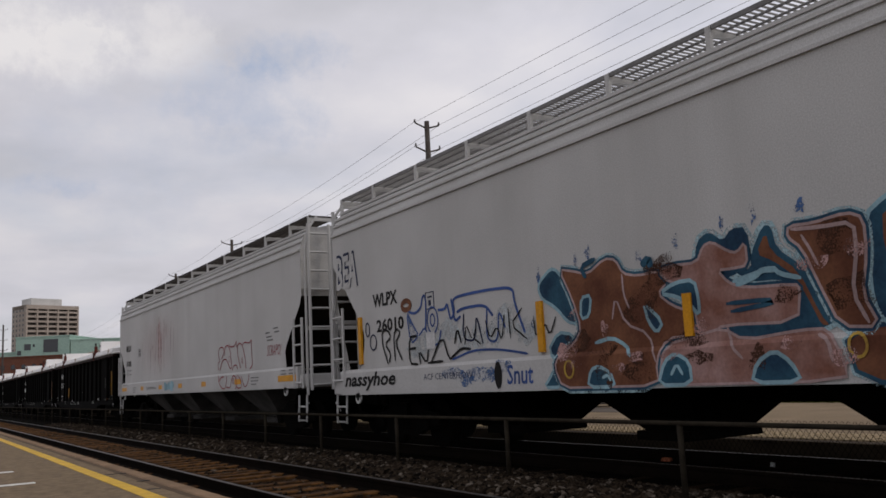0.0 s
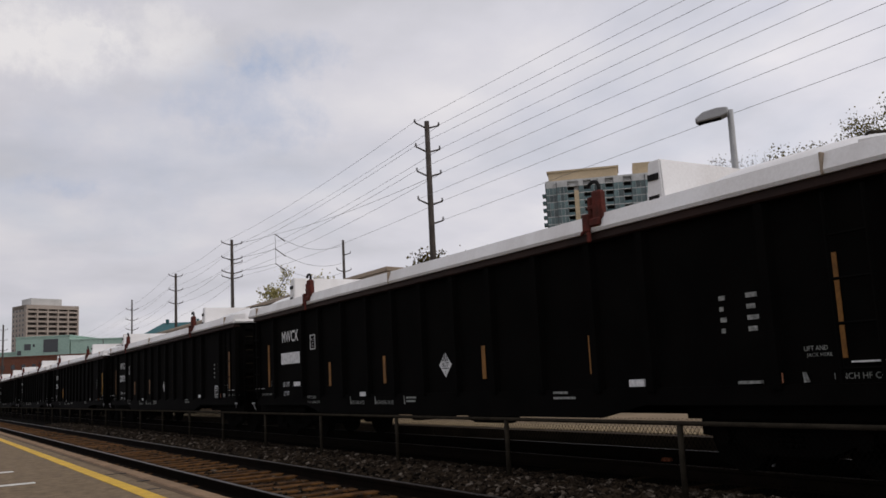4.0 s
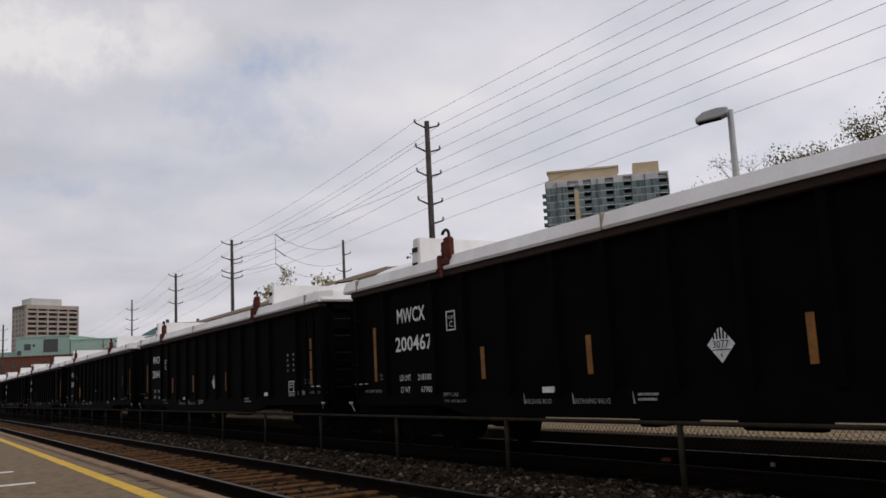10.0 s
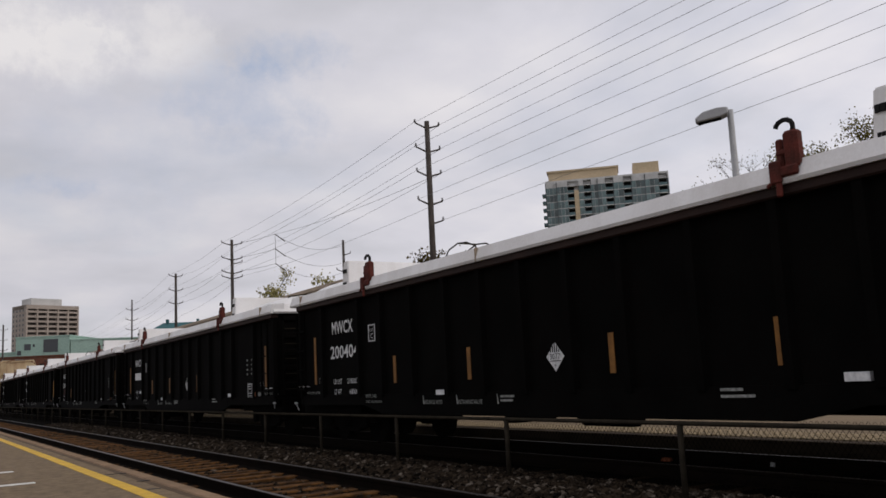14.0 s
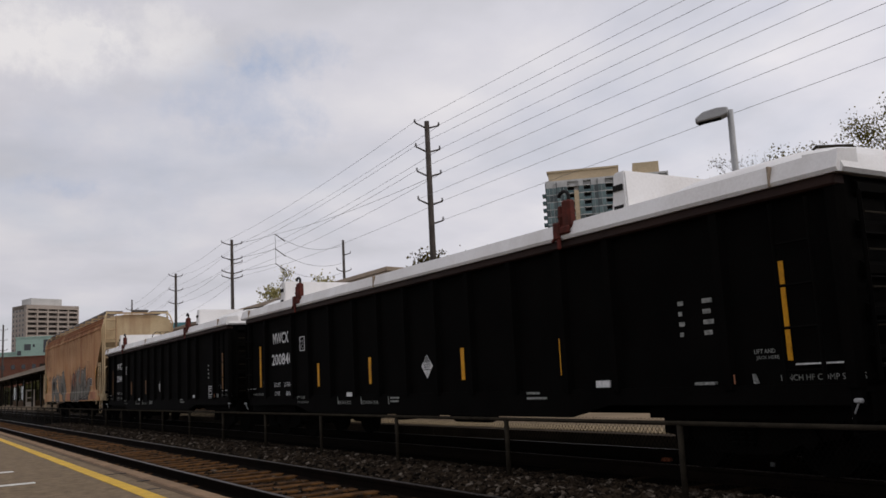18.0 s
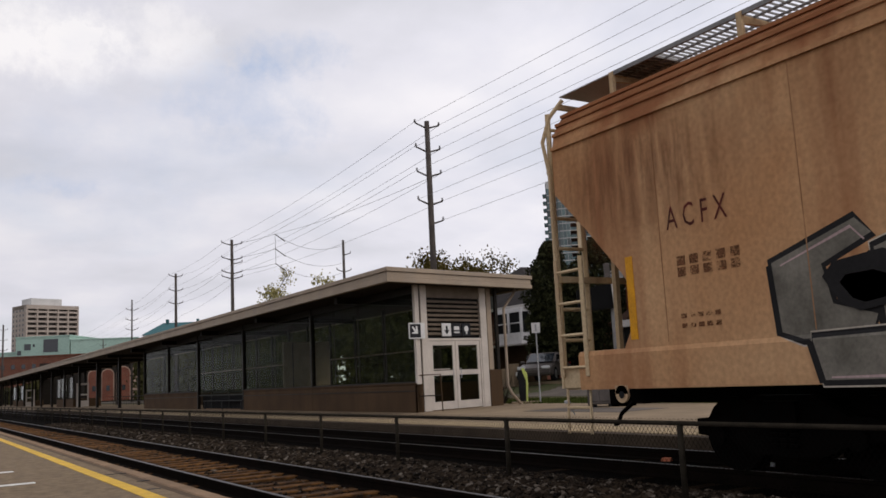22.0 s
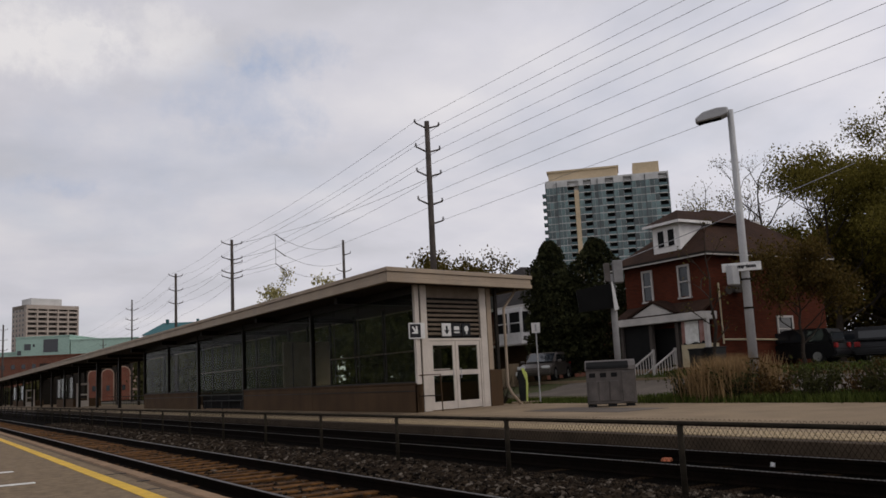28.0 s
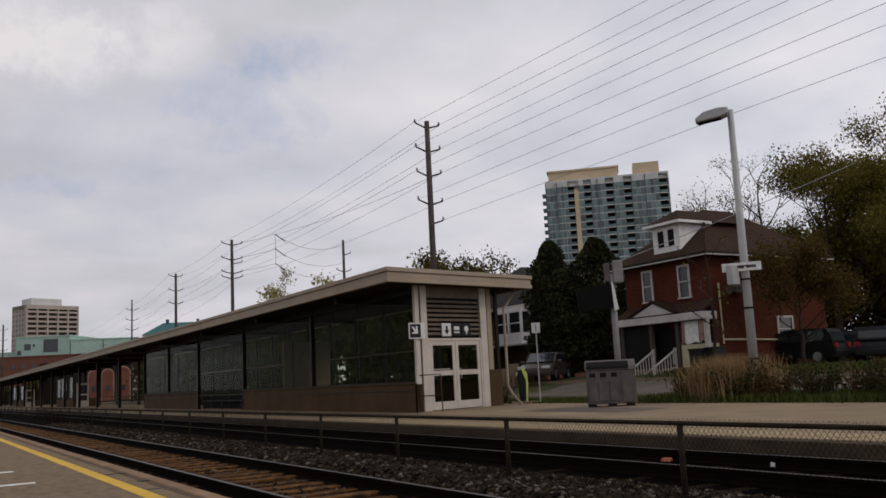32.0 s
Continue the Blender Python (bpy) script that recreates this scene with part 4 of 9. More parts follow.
        for s2 in (-1, 1):
            c = new("cover_clamp")
            c.parent = g
            c.matrix_basis = pose(s2 * 1.60, s * 4.68, zt, 0, 0, 0 if s2 < 0 else 180)
            bm = bm_new()
            bbox(bm, -0.07, 0.06, -0.17, 0.0, 0.12, 0.50, 0.03)
            bbox(bm, -0.05, 0.04, 0.02, 0.1, 0.14, 0.44, 0.02)
            bbox(bm, -0.06, 0.05, -0.17, 0.1, 0.26, 0.33, 0.02)
            part("clamp_body", bm, "rust", c, "rust-red clamp casting")
            bm = bm_new()
            bbox(bm, -0.10, -0.05, 0.03, 0.17, -0.02, 0.22, 0.02)
            bbox(bm, -0.09, -0.05, 0.04, 0.11, -0.15, 0.0, 0.015)
            rod(bm, (-0.08, 0.12, 0.02), (-0.08, 0.20, -0.03), 0.022)
            bbox(bm, -0.09, -0.04, -0.16, 0.05, 0.04, 0.15, 0.02)
            part("clamp_foot", bm, "rust", c)
            bm = bm_new()
            tube(bm, [(0.0, -0.06, 0.44), (0.0, -0.1, 0.52)] + [(0.0, 0.0 + 0.1 * math.cos(t), 0.555 + 0.075 * math.sin(t)) for t in (3.0, 2.5, 2.0, 1.5, 1.0, 0.5, 0.1)], 0.026)
            part("hook", bm, "g_black", c, "dark steel hook")
        bm = bm_new()
        yy = s * (GL - 0.62)
        tube(bm, [(-0.92, yy, zt + 0.30), (-0.9, yy, zt + 0.44), (-0.86, yy, zt + 0.47), (-0.22, yy, zt + 0.55), (-0.18, yy, zt + 0.53), (-0.17, yy, zt + 0.42)], 0.018)
        part("lifting_bar", bm, "fence", cov)
    # stencils
    xs = -1.573
    for s in (-1, 1):
        bm = bm_new()
        box(bm, -1.545, -1.47, s * 8.22 - 0.27, s * 8.22 + 0.27, 1.172, 1.188)
        part("stencil_rule", bm, "letter", g)
    bm = merge(bm_new(), on_side(text_bm("1 INCH HF COMP SHOES", 0.1, 0.97, 0.055), -1.487, 8.35, 1.01), on_side(text_bm("1 INCH HF COMP SHOES", 0.1, 0.93, 0.06), -1.487, -7.72, 1.02))
    part("shoe_stencil", bm, "letter_dim", g)
    bm = merge(bm_new(), on_side(text_bm("LD LMT", 0.1, 0.40, 0.10), -1.484, 6.65, 1.205), on_side(text_bm("LT WT", 0.1, 0.33, 0.10), -1.484, 6.62, 0.995))
    part("weight_stencil", bm, "letter", g)
    bm = merge(bm_new(), on_side(text_bm("LIFT AND", 0.1, 0.24, 0.05), -1.484, 7.44, 1.30), on_side(text_bm("JACK HERE", 0.1, 0.26, 0.05), -1.484, 7.43, 1.225), on_side(text_bm("LIFT AND", 0.1, 0.26, 0.045), -1.484, -7.42, 1.305), on_side(text_bm("JACK HERE", 0.1, 0.28, 0.045), -1.484, -7.44, 1.235))
    merge(bm, on_side(text_bm("EMPTY LOAD", 0.1, 0.45, 0.06), -1.535, 5.09, 0.92), on_side(text_bm('7"10" ADJ BLOCK', 0.1, 0.66, 0.06), -1.535, 5.08, 0.81))
    merge(bm, on_side(text_bm("RELEASE ROD", 0.1, 0.58, 0.065), -1.535, 2.86, 0.80), on_side(text_bm("RETAINING VALVE", 0.1, 0.68, 0.065), -1.535, 1.79, 0.80))
    for y in (2.9, 1.83, 0.7, 7.12, -7.42):
        merge(bm, quick(prism, [(y, 0.80 if abs(y) < 7 else 1.0), (y - 0.03, 0.80 if abs(y) < 7 else 1.0), (y + 0.01, 0.95 if abs(y) < 7 else 1.1)], -1.54, -1.478, "x"))
    for y0, y1, z in ((0.62, 0.31, 0.835), (0.62, 0.28, 0.895), (-3.5, -3.8, 0.93), (-3.5, -3.95, 0.86), (-6.62, -6.9, 1.0)):
        merge(bm, quick(box, -1.54, -1.47, y1, y0, z, z + 0.03))
    part("service_stencil", bm, "letter_dim", g)
    bm = bm_new()
    for y in (2.47, -4.98):
        box(bm, -1.538, -1.47, y - 0.26, y, 0.95 if y > 0 else 1.0, 1.03 if y > 0 else 1.085)
    part("service_plate", bm, "letter", g, "small white service plate")
    bm = bm_new()
    for k in range(4):
        for a, b in ((0, 0.14), (0.36, 0.6)):
            z = 1.90 - k * 0.118
            y = -6.42 - a
            box(bm, -1.486, -1.48, y - (b - a) * 0.6 + 0.03 * (k % 2), y, z, z + 0.05)
    part("dimension_stencil", bm, "letter_dim", g, kind="stuff")
    bm = bm_new()
    for z, a, b, n in ((2.36, -0.35, 0.6, 8), (2.47, 0.25, 0.42, 1), (1.98, 0.1, 0.6, 3), (1.88, 0.0, 0.6, 5)):
        for q in range(n):
            box(bm, a + (b - a) * q / n, a + (b - a) * (q + 0.78) / n, -GL - 0.082, -GL - 0.05, z, z + 0.035)
    part("end_stencil", bm, "letter_dim", g, kind="stuff")
    bm = bm_new()
    box(bm, -1.54, -1.53, -GL + 1.42, -GL + 1.52, 1.0, 1.1)
    part("red_tag_plate", bm, "g_coral", g, "small faded red plate")
    # square plate mark and diamond
    bm = bm_new()
    y, z, w = 4.985, 1.98, 0.275
    for a in ((y - w, y, z, z + 0.02), (y - w, y, z + w * 1.1, z + w * 1.1 + 0.02), (y - 0.02, y, z, z + w * 1.1), (y - w, y - w + 0.02, z, z + w * 1.1)):
        box(bm, -1.488, -1.48, *a)
    merge(bm, on_side(text_bm("PLATE", 0.1, 0.17, 0.05), -1.486, y - 0.055, z + 0.19), on_side(text_bm("C", 0.1, 0.09, 0.1), -1.486, y - 0.1, z + 0.055))
    part("plate_mark", bm, "letter", g)
    bm = bm_new()
    y, z = -0.66, 1.43
    prism(bm, [(y, z - 0.2), (y + 0.19, z), (y, z + 0.2), (y - 0.19, z)], -1.488, -1.48, "x")
    part("diamond_emblem", bm, "letter", g, "white diamond placard with black stripes")
    bm = bm_new()
    for k in range(7):
        a = y + 0.135 - k * 0.045
        top = z + 0.2 - abs(a - y) * 1.05
        if top > z + 0.07:
            box(bm, -1.491, -1.487, a - 0.011, a + 0.011, z + 0.06, top)
    merge(bm, quick(box, -1.491, -1.487, y - 0.125, y + 0.125, z - 0.062, z - 0.052), on_side(text_bm("3077", 0.1, 0.22, 0.08), -1.4905, y + 0.11, z - 0.035), on_side(text_bm("9", 0.1, 0.03, 0.045), -1.4905, y + 0.015, z - 0.145))
    part("diamond_band", bm, "gond_black", g)
    return g


GON_FIRST = 47.83  # middle of the first gondola at the start
GON_PITCH = 18.53
NUMBERS = [("200773", "217700", "68600", 1), ("", "", "", 0), ("200397", "218000", "68000", 0), ("200871", "217700", "68300", 1), ("200410", "218100", "67900", 2), ("200467", "218100", "67900", 0),
           ("200419", "218000", "68000", 0), ("200906", "217500", "68500", 1), ("200404", "218000", "68000", 0), ("", "", "", 0), ("200455", "218000", "68000", 0), ("200840", "217600", "68400", 1), ("200483", "218200", "67800", 0)]


def letter_gondola(g, number, limit, weight, strips):
    """What sets one gondola apart: its number, weights and reflector strips (0 faded, 1 bright, 2 none)."""
    part("owner_lettering", on_side(text_bm("MWCX", 0.3, 1.0, 0.262, offset=0.004), -1.485, 6.67, 2.222), "letter", g, "white stencilled owner mark")
    if number:
        wide = 1.2 if strips == 2 else 1.31
        part("number_lettering", on_side(text_bm(number, 0.3, wide, 0.265, offset=0.004), -1.485, 6.62 if strips == 2 else 6.77, 1.72), "letter", g, "white stencilled wagon number")
        part("limit_lettering", on_side(text_bm(limit, 0.1, 0.45, 0.10), -1.485, 6.0, 1.205), "letter", g)
        part("weight_lettering", on_side(text_bm(weight, 0.1, 0.37, 0.10), -1.485, 5.9, 0.995), "letter", g)
    else:
        part("number_lettering", quick(box, -1.487, -1.48, 5.5, 6.75, 1.72, 1.98), "letter", g, "white blurred number bar")
        part("limit_lettering", quick(box, -1.487, -1.48, 5.55, 6.0, 1.205, 1.30), "letter", g)
    if strips < 2:
        paint = "reflector" if strips else "reflector_old"
        for y, z0, z1 in ((7.585, 1.215, 2.225), (3.97, 1.175, 1.665), (1.5, 1.175, 1.68), (-1.79, 1.175, 1.68), (-4.28, 1.175, 1.67), (-7.83, 1.22, 2.225)):
            part("reflector_strip", quick(box, -1.4885, -1.478, y - 0.05, y + 0.05, z0, z1), paint, g)


def build_gondolas():
    first = build_gondola()
    cars = [first] + [copy_thing(first, pose(TRACK_X, 48 + i, 0)) for i in range(1, 13)]
    for i, (g, n) in enumerate(zip(cars, NUMBERS)):
        if n[3] == 2:
            for ob in [o for o in g.children if o.name.split(".")[0] == "plate_mark"]:
                bpy.data.objects.remove(ob)
        letter_gondola(g, *n)
        MOVING.append((g, GON_FIRST + i * GON_PITCH))
    for i in (2, 4, 5, 6, 8, 9, 12):
        bm = bm_new()
        y = -6.48
        for a in ((y - 0.47, y, 0.962, 0.985), (y - 0.47, y, 1.30, 1.322), (y - 0.02, y, 0.962, 1.32), (y - 0.47, y - 0.45, 0.962, 1.32), (y - 0.47, y, 1.07, 1.085), (y - 0.30, y - 0.285, 1.08, 1.31), (y - 0.2, y - 0.07, 1.24, 1.265), (y - 0.2, y - 0.07, 1.18, 1.2), (y - 0.17, y - 0.08, 1.01, 1.035), (y - 0.36, y - 0.24, 1.01, 1.035)):
            box(bm, -1.487, -1.478, *a)
        part("lube_stencil", bm, "letter", cars[i], "white stencilled service box", kind="stuff")
    for i in (4, 8, 10, 12):
        bm = bm_new()
        for dx in (-0.95, -0.55):
            tube(bm, [(dx, 2.95, 3.28), (dx + 0.02, 2.8, 3.45), (dx + 0.08, 2.6, 3.54), (dx + 0.14, 2.4, 3.53), (dx + 0.18, 2.2, 3.44), (dx + 0.2, 2.12, 3.3)], 0.014)
        rod(bm, (-0.87, 2.6, 3.54), (-0.47, 2.6, 3.54), 0.012)
        part("cover_hoop", bm, "fence", cars[i], "bent wire hoop on the cover")
    bm = bm_new()
    box(bm, -1.486, -1.478, 7.28, 7.42, 1.2, 1.28), box(bm, -1.486, -1.478, 7.12, 7.24, 1.21, 1.3)
    part("worn_sticker", bm, "g_coral", cars[4], "faded red and white sticker")
    bm = merge(bm_new(), on_side(text_bm("ZOMA", 0.2, 0.5, 0.3, shear=0.3), -1.486, GL - 2.1, 1.36))
    part("chalk_tag", bm, "rust", cars[10], "rust-brown scrawl")


build_gondolas()

HX = 1.6


def hopper_profile(low):
    half = [(1.6, low), (1.6, 2.4), (1.6, 3.5), (1.6, 4.2), (1.555, 4.42), (1.49, 4.56), (1.38, 4.70), (1.0, 4.80), (0.5, 4.85)]
    return [(-x, z) for x, z in half] + [(0, 4.86)] + [(x, z) for x, z in reversed(half)]


def build_hopper(label, paint, end_paint, L, curved, zs=0.98, walk_paint="grate_dark", bay_paint="under", longer=0.0, first=8.29, pitch=1.69, sheet_paint=None):
    """A covered hopper wagon of half sill length L; curved: the rounded cut of its side sheets at the ends."""
    h = thing("hopper_wagon", TRACK_X, 20, 0, label, "freight wagon", "covered hoppers of the train")
    prof = hopper_profile(zs + 0.47)

    def reach(z):
        cut = [(1.4, 1.08), (1.55, 1.17), (1.75, 1.3), (2.1, 1.36), (2.35, 1.2), (3.0, 0.6), (3.5, 0.1), (3.6, 0.0), (9.0, 0.0)] if curved else [(1.4, 0.95), (1.74, 1.0), (2.05, 1.06), (3.1, 0.0), (9.0, 0.0)]
        for (z0, d0), (z1, d1) in zip(cut, cut[1:]):
            if z <= z1:
                return L - 0.12 - (d0 + (d1 - d0) * (z - z0) / (z1 - z0))

    rows_z = sorted({1.7, 1.8, 2.0, 2.15, 2.3, 2.5, 2.75, 3.0, 3.2, 3.35, 3.6} | {z for _, z in prof})
    def width(z):
        half = [(x, zz) for x, zz in prof if x >= 0]
        half.sort(key=lambda p: p[1])
        for (x0, z0), (x1, z1) in zip(half, half[1:]):
            if z0 <= z <= z1 and z1 > z0:
                return x0 + (x1 - x0) * (z - z0) / (z1 - z0)
        return half[0][0]
    bm = bm_new()
    rows = [(-width(z), z) for z in rows_z] + [(0, 4.86)] + [(width(z), z) for z in reversed(rows_z)]
    a = [bm.verts.new((x, -reach(z), z)) for x, z in rows]
    b = [bm.verts.new((x, reach(z), z)) for x, z in rows]
    for i in range(len(rows) - 1):
        bm.faces.new((a[i], a[i + 1], b[i + 1], b[i]))
    part("body_shell", bm, paint, h)
    for sgn in (-1, 1):
        def inner(z):
            return reach(z) - 0.003 - (0.9 * (3.3 - z) if z < 3.3 else 0)
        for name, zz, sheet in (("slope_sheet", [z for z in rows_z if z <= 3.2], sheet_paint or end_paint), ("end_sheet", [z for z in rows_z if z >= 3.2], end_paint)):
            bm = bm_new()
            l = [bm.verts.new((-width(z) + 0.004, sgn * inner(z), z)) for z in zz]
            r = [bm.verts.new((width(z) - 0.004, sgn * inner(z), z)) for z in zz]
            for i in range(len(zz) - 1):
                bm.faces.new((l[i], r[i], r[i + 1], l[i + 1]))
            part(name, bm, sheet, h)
    # eave ribs, sill, roof hatches, running boards
    for s in (-1, 1):
        for xx, z, d in ((1.605, 4.22, 0.03), (1.565, 4.42, 0.025), (1.50, 4.57, 0.025), (1.39, 4.71, 0.03)):
            part("eave_rib", quick(box, min(s * (xx - 0.03), s * (xx + d)), max(s * (xx - 0.03), s * (xx + d)), -L + 0.13, L - 0.13, z - 0.02, z + 0.025), paint, h)
        bm = bm_new()
        prism(bm, [(s * 1.45, zs), (s * 1.62, zs), (s * 1.625, zs + 0.1), (s * 1.625, zs + 0.425), (s * 1.598, zs + 0.48), (s * 1.45, zs + 0.49)], -L + 0.4, L - 0.4)
        part("side_sill", bm, paint, h)
        board = new("running_board")
        board.parent = h
        bm = bm_new()
        x0, x1, z = s * 0.66, s * 1.34, 5.0
        nb = int(2 * L / 0.085)
        for i in range(nb):
            y = -L + 0.1 + i * (2 * L - 0.2) / nb
            box(bm, min(x0, x1), max(x0, x1), y, y + 0.007, z, z + 0.026)
        for k in range(4):
            xx = x0 + (x1 - x0) * k / 3
            box(bm, xx - 0.008, xx + 0.008, -L + 0.1, L - 0.1, z + 0.002, z + 0.028)
        part("grating", bm, walk_paint, board, kind="stuff")
        stations = [-L + 0.15, L - 0.15] + [first + pitch * i for i in range(-11, 5) if abs(first + pitch * i) < L - 0.5]
        for y in stations:
            bm = bm_new()
            box(bm, min(s * 1.335, s * 1.385), max(s * 1.335, s * 1.385), y - 0.035, y + 0.035, 4.66, 5.03)
            prism(bm, [(s * 0.66, 4.96), (s * 1.34, 4.90), (s * 1.34, 4.995), (s * 0.66, 4.995)], y - 0.02, y + 0.02)
            part("bracket", bm, end_paint, board)
        if longer:
            part("walkway_plate", quick(box, min(x0, x1), max(x0, x1), L - 0.85, L + longer - 0.05, z + 0.03, z + 0.045), "lamp", board, "plain grey end plate of the walkway")
        part("kick_rail", quick(box, min(s * 1.33, s * 1.365), max(s * 1.33, s * 1.365), -L + 0.1, L - 0.1, z - 0.015, z + 0.04), walk_paint, board)
    for i in range(9):
        y = -L + 1.5 + i * (2 * L - 3.0) / 8
        bm = bm_new()
        bbox(bm, -0.45, 0.45, y - 0.55, y + 0.55, 4.82, 4.95, 0.03)
        part("roof_hatch", bm, end_paint, h)
    # end frames, ladders, steps
    for s in (-1, 1):
        y = s * (L + 0.02)
        e = new("end_frame")
        e.parent = h
        bm = bm_new()
        for x in (-1.55, 1.55):
            tube(bm, [(x, y, 1.0), (x, y, 3.9), (x, y + s * 0.11, 4.4), (x * 0.95, y + s * 0.02, 4.75), (x * 0.86, y - s * 0.12, 4.98)] if longer else [(x, y, 1.0), (x, y, 4.25), (x * 0.93, y, 4.72), (x * 0.8, y, 4.98)], 0.03)
        box(bm, -1.32, 1.32, y - 0.03, y + 0.03, 4.88, 4.95)
        part("corner_post", bm, end_paint, e)
        bm = bm_new()
        for k in range(9):
            box(bm, -0.25, 0.45, y - s * 0.45 + s * k * 0.06 - 0.012, y - s * 0.45 + s * k * 0.06 + 0.012, 4.97 + k * 0.008, 5.0 + k * 0.008)
        for xx in (-0.25, 0.1, 0.45):
            rod(bm, (xx, y - s * 0.47, 4.96), (xx, y + s * 0.05, 5.03), 0.02, n=4)
        part("crossover_platform", bm, walk_paint, e, "small grating platform at the roof's end")
        part("cross_beam", quick(box, -1.5, 1.5, y - 0.05, y + 0.05, 2.42, 2.5), end_paint, e)
        bm = bm_new()
        rod(bm, (-0.5, y, 1.1), (-0.75, y - s * 0.3, 3.3), 0.05, n=4)
        rod(bm, (0.6, y, 1.1), (1.2, y - s * 0.3, 3.0), 0.05, n=4)
        part("diagonal_brace", bm, end_paint, e)
        bm = bm_new()
        ladder(bm, -1.48, y + s * 0.05, 1.1, 4.8, 0.5, "x", 0.026, 0.42)
        part("end_ladder", bm, end_paint, e)
        bm = bm_new()
        ladder(bm, -1.63, s * (L - 0.32) - 0.25, 1.15, 2.7, 0.5, "y", 0.022, 0.42)
        part("side_ladder", bm, end_paint, e)
        part("end_sill", quick(bbox, -1.58, 1.58, min(s * (L - 0.4), s * L), max(s * (L - 0.4), s * L), zs, zs + 0.3, 0.03), end_paint, h)
        part("end_deck", quick(box, -1.5, 1.5, min(s * (L - 2.0), s * (L - 0.3)), max(s * (L - 2.0), s * (L - 0.3)), 1.2, 1.28), "under", h)
        bm = bm_new()
        for a in (-0.05, 0.4):
            tube(bm, [(-1.55, s * (L - 0.1) - s * a, 1.0), (-1.57, s * (L - 0.1) - s * a, 0.42)], 0.02)
        rod(bm, (-1.57, s * (L - 0.05), 0.45), (-1.57, s * (L - 0.5), 0.45), 0.02)
        rod(bm, (-1.56, s * (L - 0.05), 0.75), (-1.56, s * (L - 0.5), 0.75), 0.02)
        part("stirrup_step", bm, end_paint, h)
        bm = bm_new()
        disc(bm, (-1.61, s * (L - 1.15), zs - 0.06), 0.11, 0.03, "x", 14)
        box(bm, -1.625, -1.6, s * (L - 1.15) - 0.11, s * (L - 1.15) + 0.11, zs - 0.06, zs + 0.04)
        lug = part("jacking_lug", bm, end_paint, h)
        # no real hole: a flat disc with the hole's shade as its colour
        part("lug_hole", quick(disc, (-1.628, s * (L - 1.15), zs - 0.07), 0.045, 0.006, "x", 12), "dark", lug)
        coupler(h, s * L, s)
        bogie(h, s * (L - 2.0))
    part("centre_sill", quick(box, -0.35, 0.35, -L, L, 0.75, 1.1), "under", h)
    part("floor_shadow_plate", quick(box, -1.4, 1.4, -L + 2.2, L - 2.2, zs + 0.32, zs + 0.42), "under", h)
    for i in range(4):
        y = (-1.5 + i) * (2 * L - 7.8) / 3.4
        bm = bm_new()
        vb = [bm.verts.new((x, y + dy, 0.38)) for x, dy in ((-0.55, -0.4), (0.55, -0.4), (0.55, 0.4), (-0.55, 0.4))]
        vt = [bm.verts.new((x, y + dy, 1.38)) for x, dy in ((-1.5, -1.35), (1.5, -1.35), (1.5, 1.35), (-1.5, 1.35))]
        bm.faces.new(list(reversed(vb))), bm.faces.new(vt)
        for q in range(4):
            bm.faces.new((vb[q], vb[(q + 1) % 4], vt[(q + 1) % 4], vt[q]))
        box(bm, -0.7, 0.7, y - 0.45, y + 0.45, 0.28, 0.4)
        part("discharge_hopper", bm, bay_paint, h)
    if longer:
        # the far end reaches further out
        for ob in h.children_recursive:
            if ob.type == "MESH" and ob.name.split(".")[0] in ("body_shell", "slope_sheet", "end_sheet", "eave_rib", "side_sill", "corner_post", "cross_beam", "diagonal_brace", "end_ladder", "side_ladder", "end_sill", "end_deck", "stirrup_step", "jacking_lug", "lug_hole", "crossover_platform", "centre_sill", "coupler", "brake_hose", "uncoupling_lever"):
                for v in ob.data.vertices:
                    if v.co.y > L - 2.4:
                        v.co.y += longer
    return h


from mathutils.geometry import tessellate_polygon


def stroke(bm, pts, w, x=-1.632, close=False):
    """A sprayed line of width w along (y, z) points on a wagon's side."""
    if close:
        pts = pts + [pts[0]]
    for (y0, z0), (y1, z1) in zip(pts, pts[1:]):
        d = Vector((y1 - y0, z1 - z0))
        if d.length < 1e-5:
            continue
        n = Vector((-d.y, d.x)).normalized() * w / 2
        e = d.normalized() * w * 0.35
        q = [(y0 - e.x + n.x, z0 - e.y + n.y), (y1 + e.x + n.x, z1 + e.y + n.y), (y1 + e.x - n.x, z1 + e.y - n.y), (y0 - e.x - n.x, z0 - e.y - n.y)]
        bm.faces.new([bm.verts.new((x, a, b)) for a, b in q])


def blob(bm, cy, cz, ry, rz, x, seed, n=18, rough=0.25, turn=0.0):
    """An uneven filled patch."""
    rng = random.Random(seed)
    vs = []
    for i in range(n):
        a = 2 * math.pi * i / n
        k = 1 + rng.uniform(-rough, rough)
        y, z = math.cos(a) * ry * k, math.sin(a) * rz * k
        vs.append(bm.verts.new((x, cy + y * math.cos(turn) - z * math.sin(turn), cz + y * math.sin(turn) + z * math.cos(turn))))
    bm.faces.new(vs)


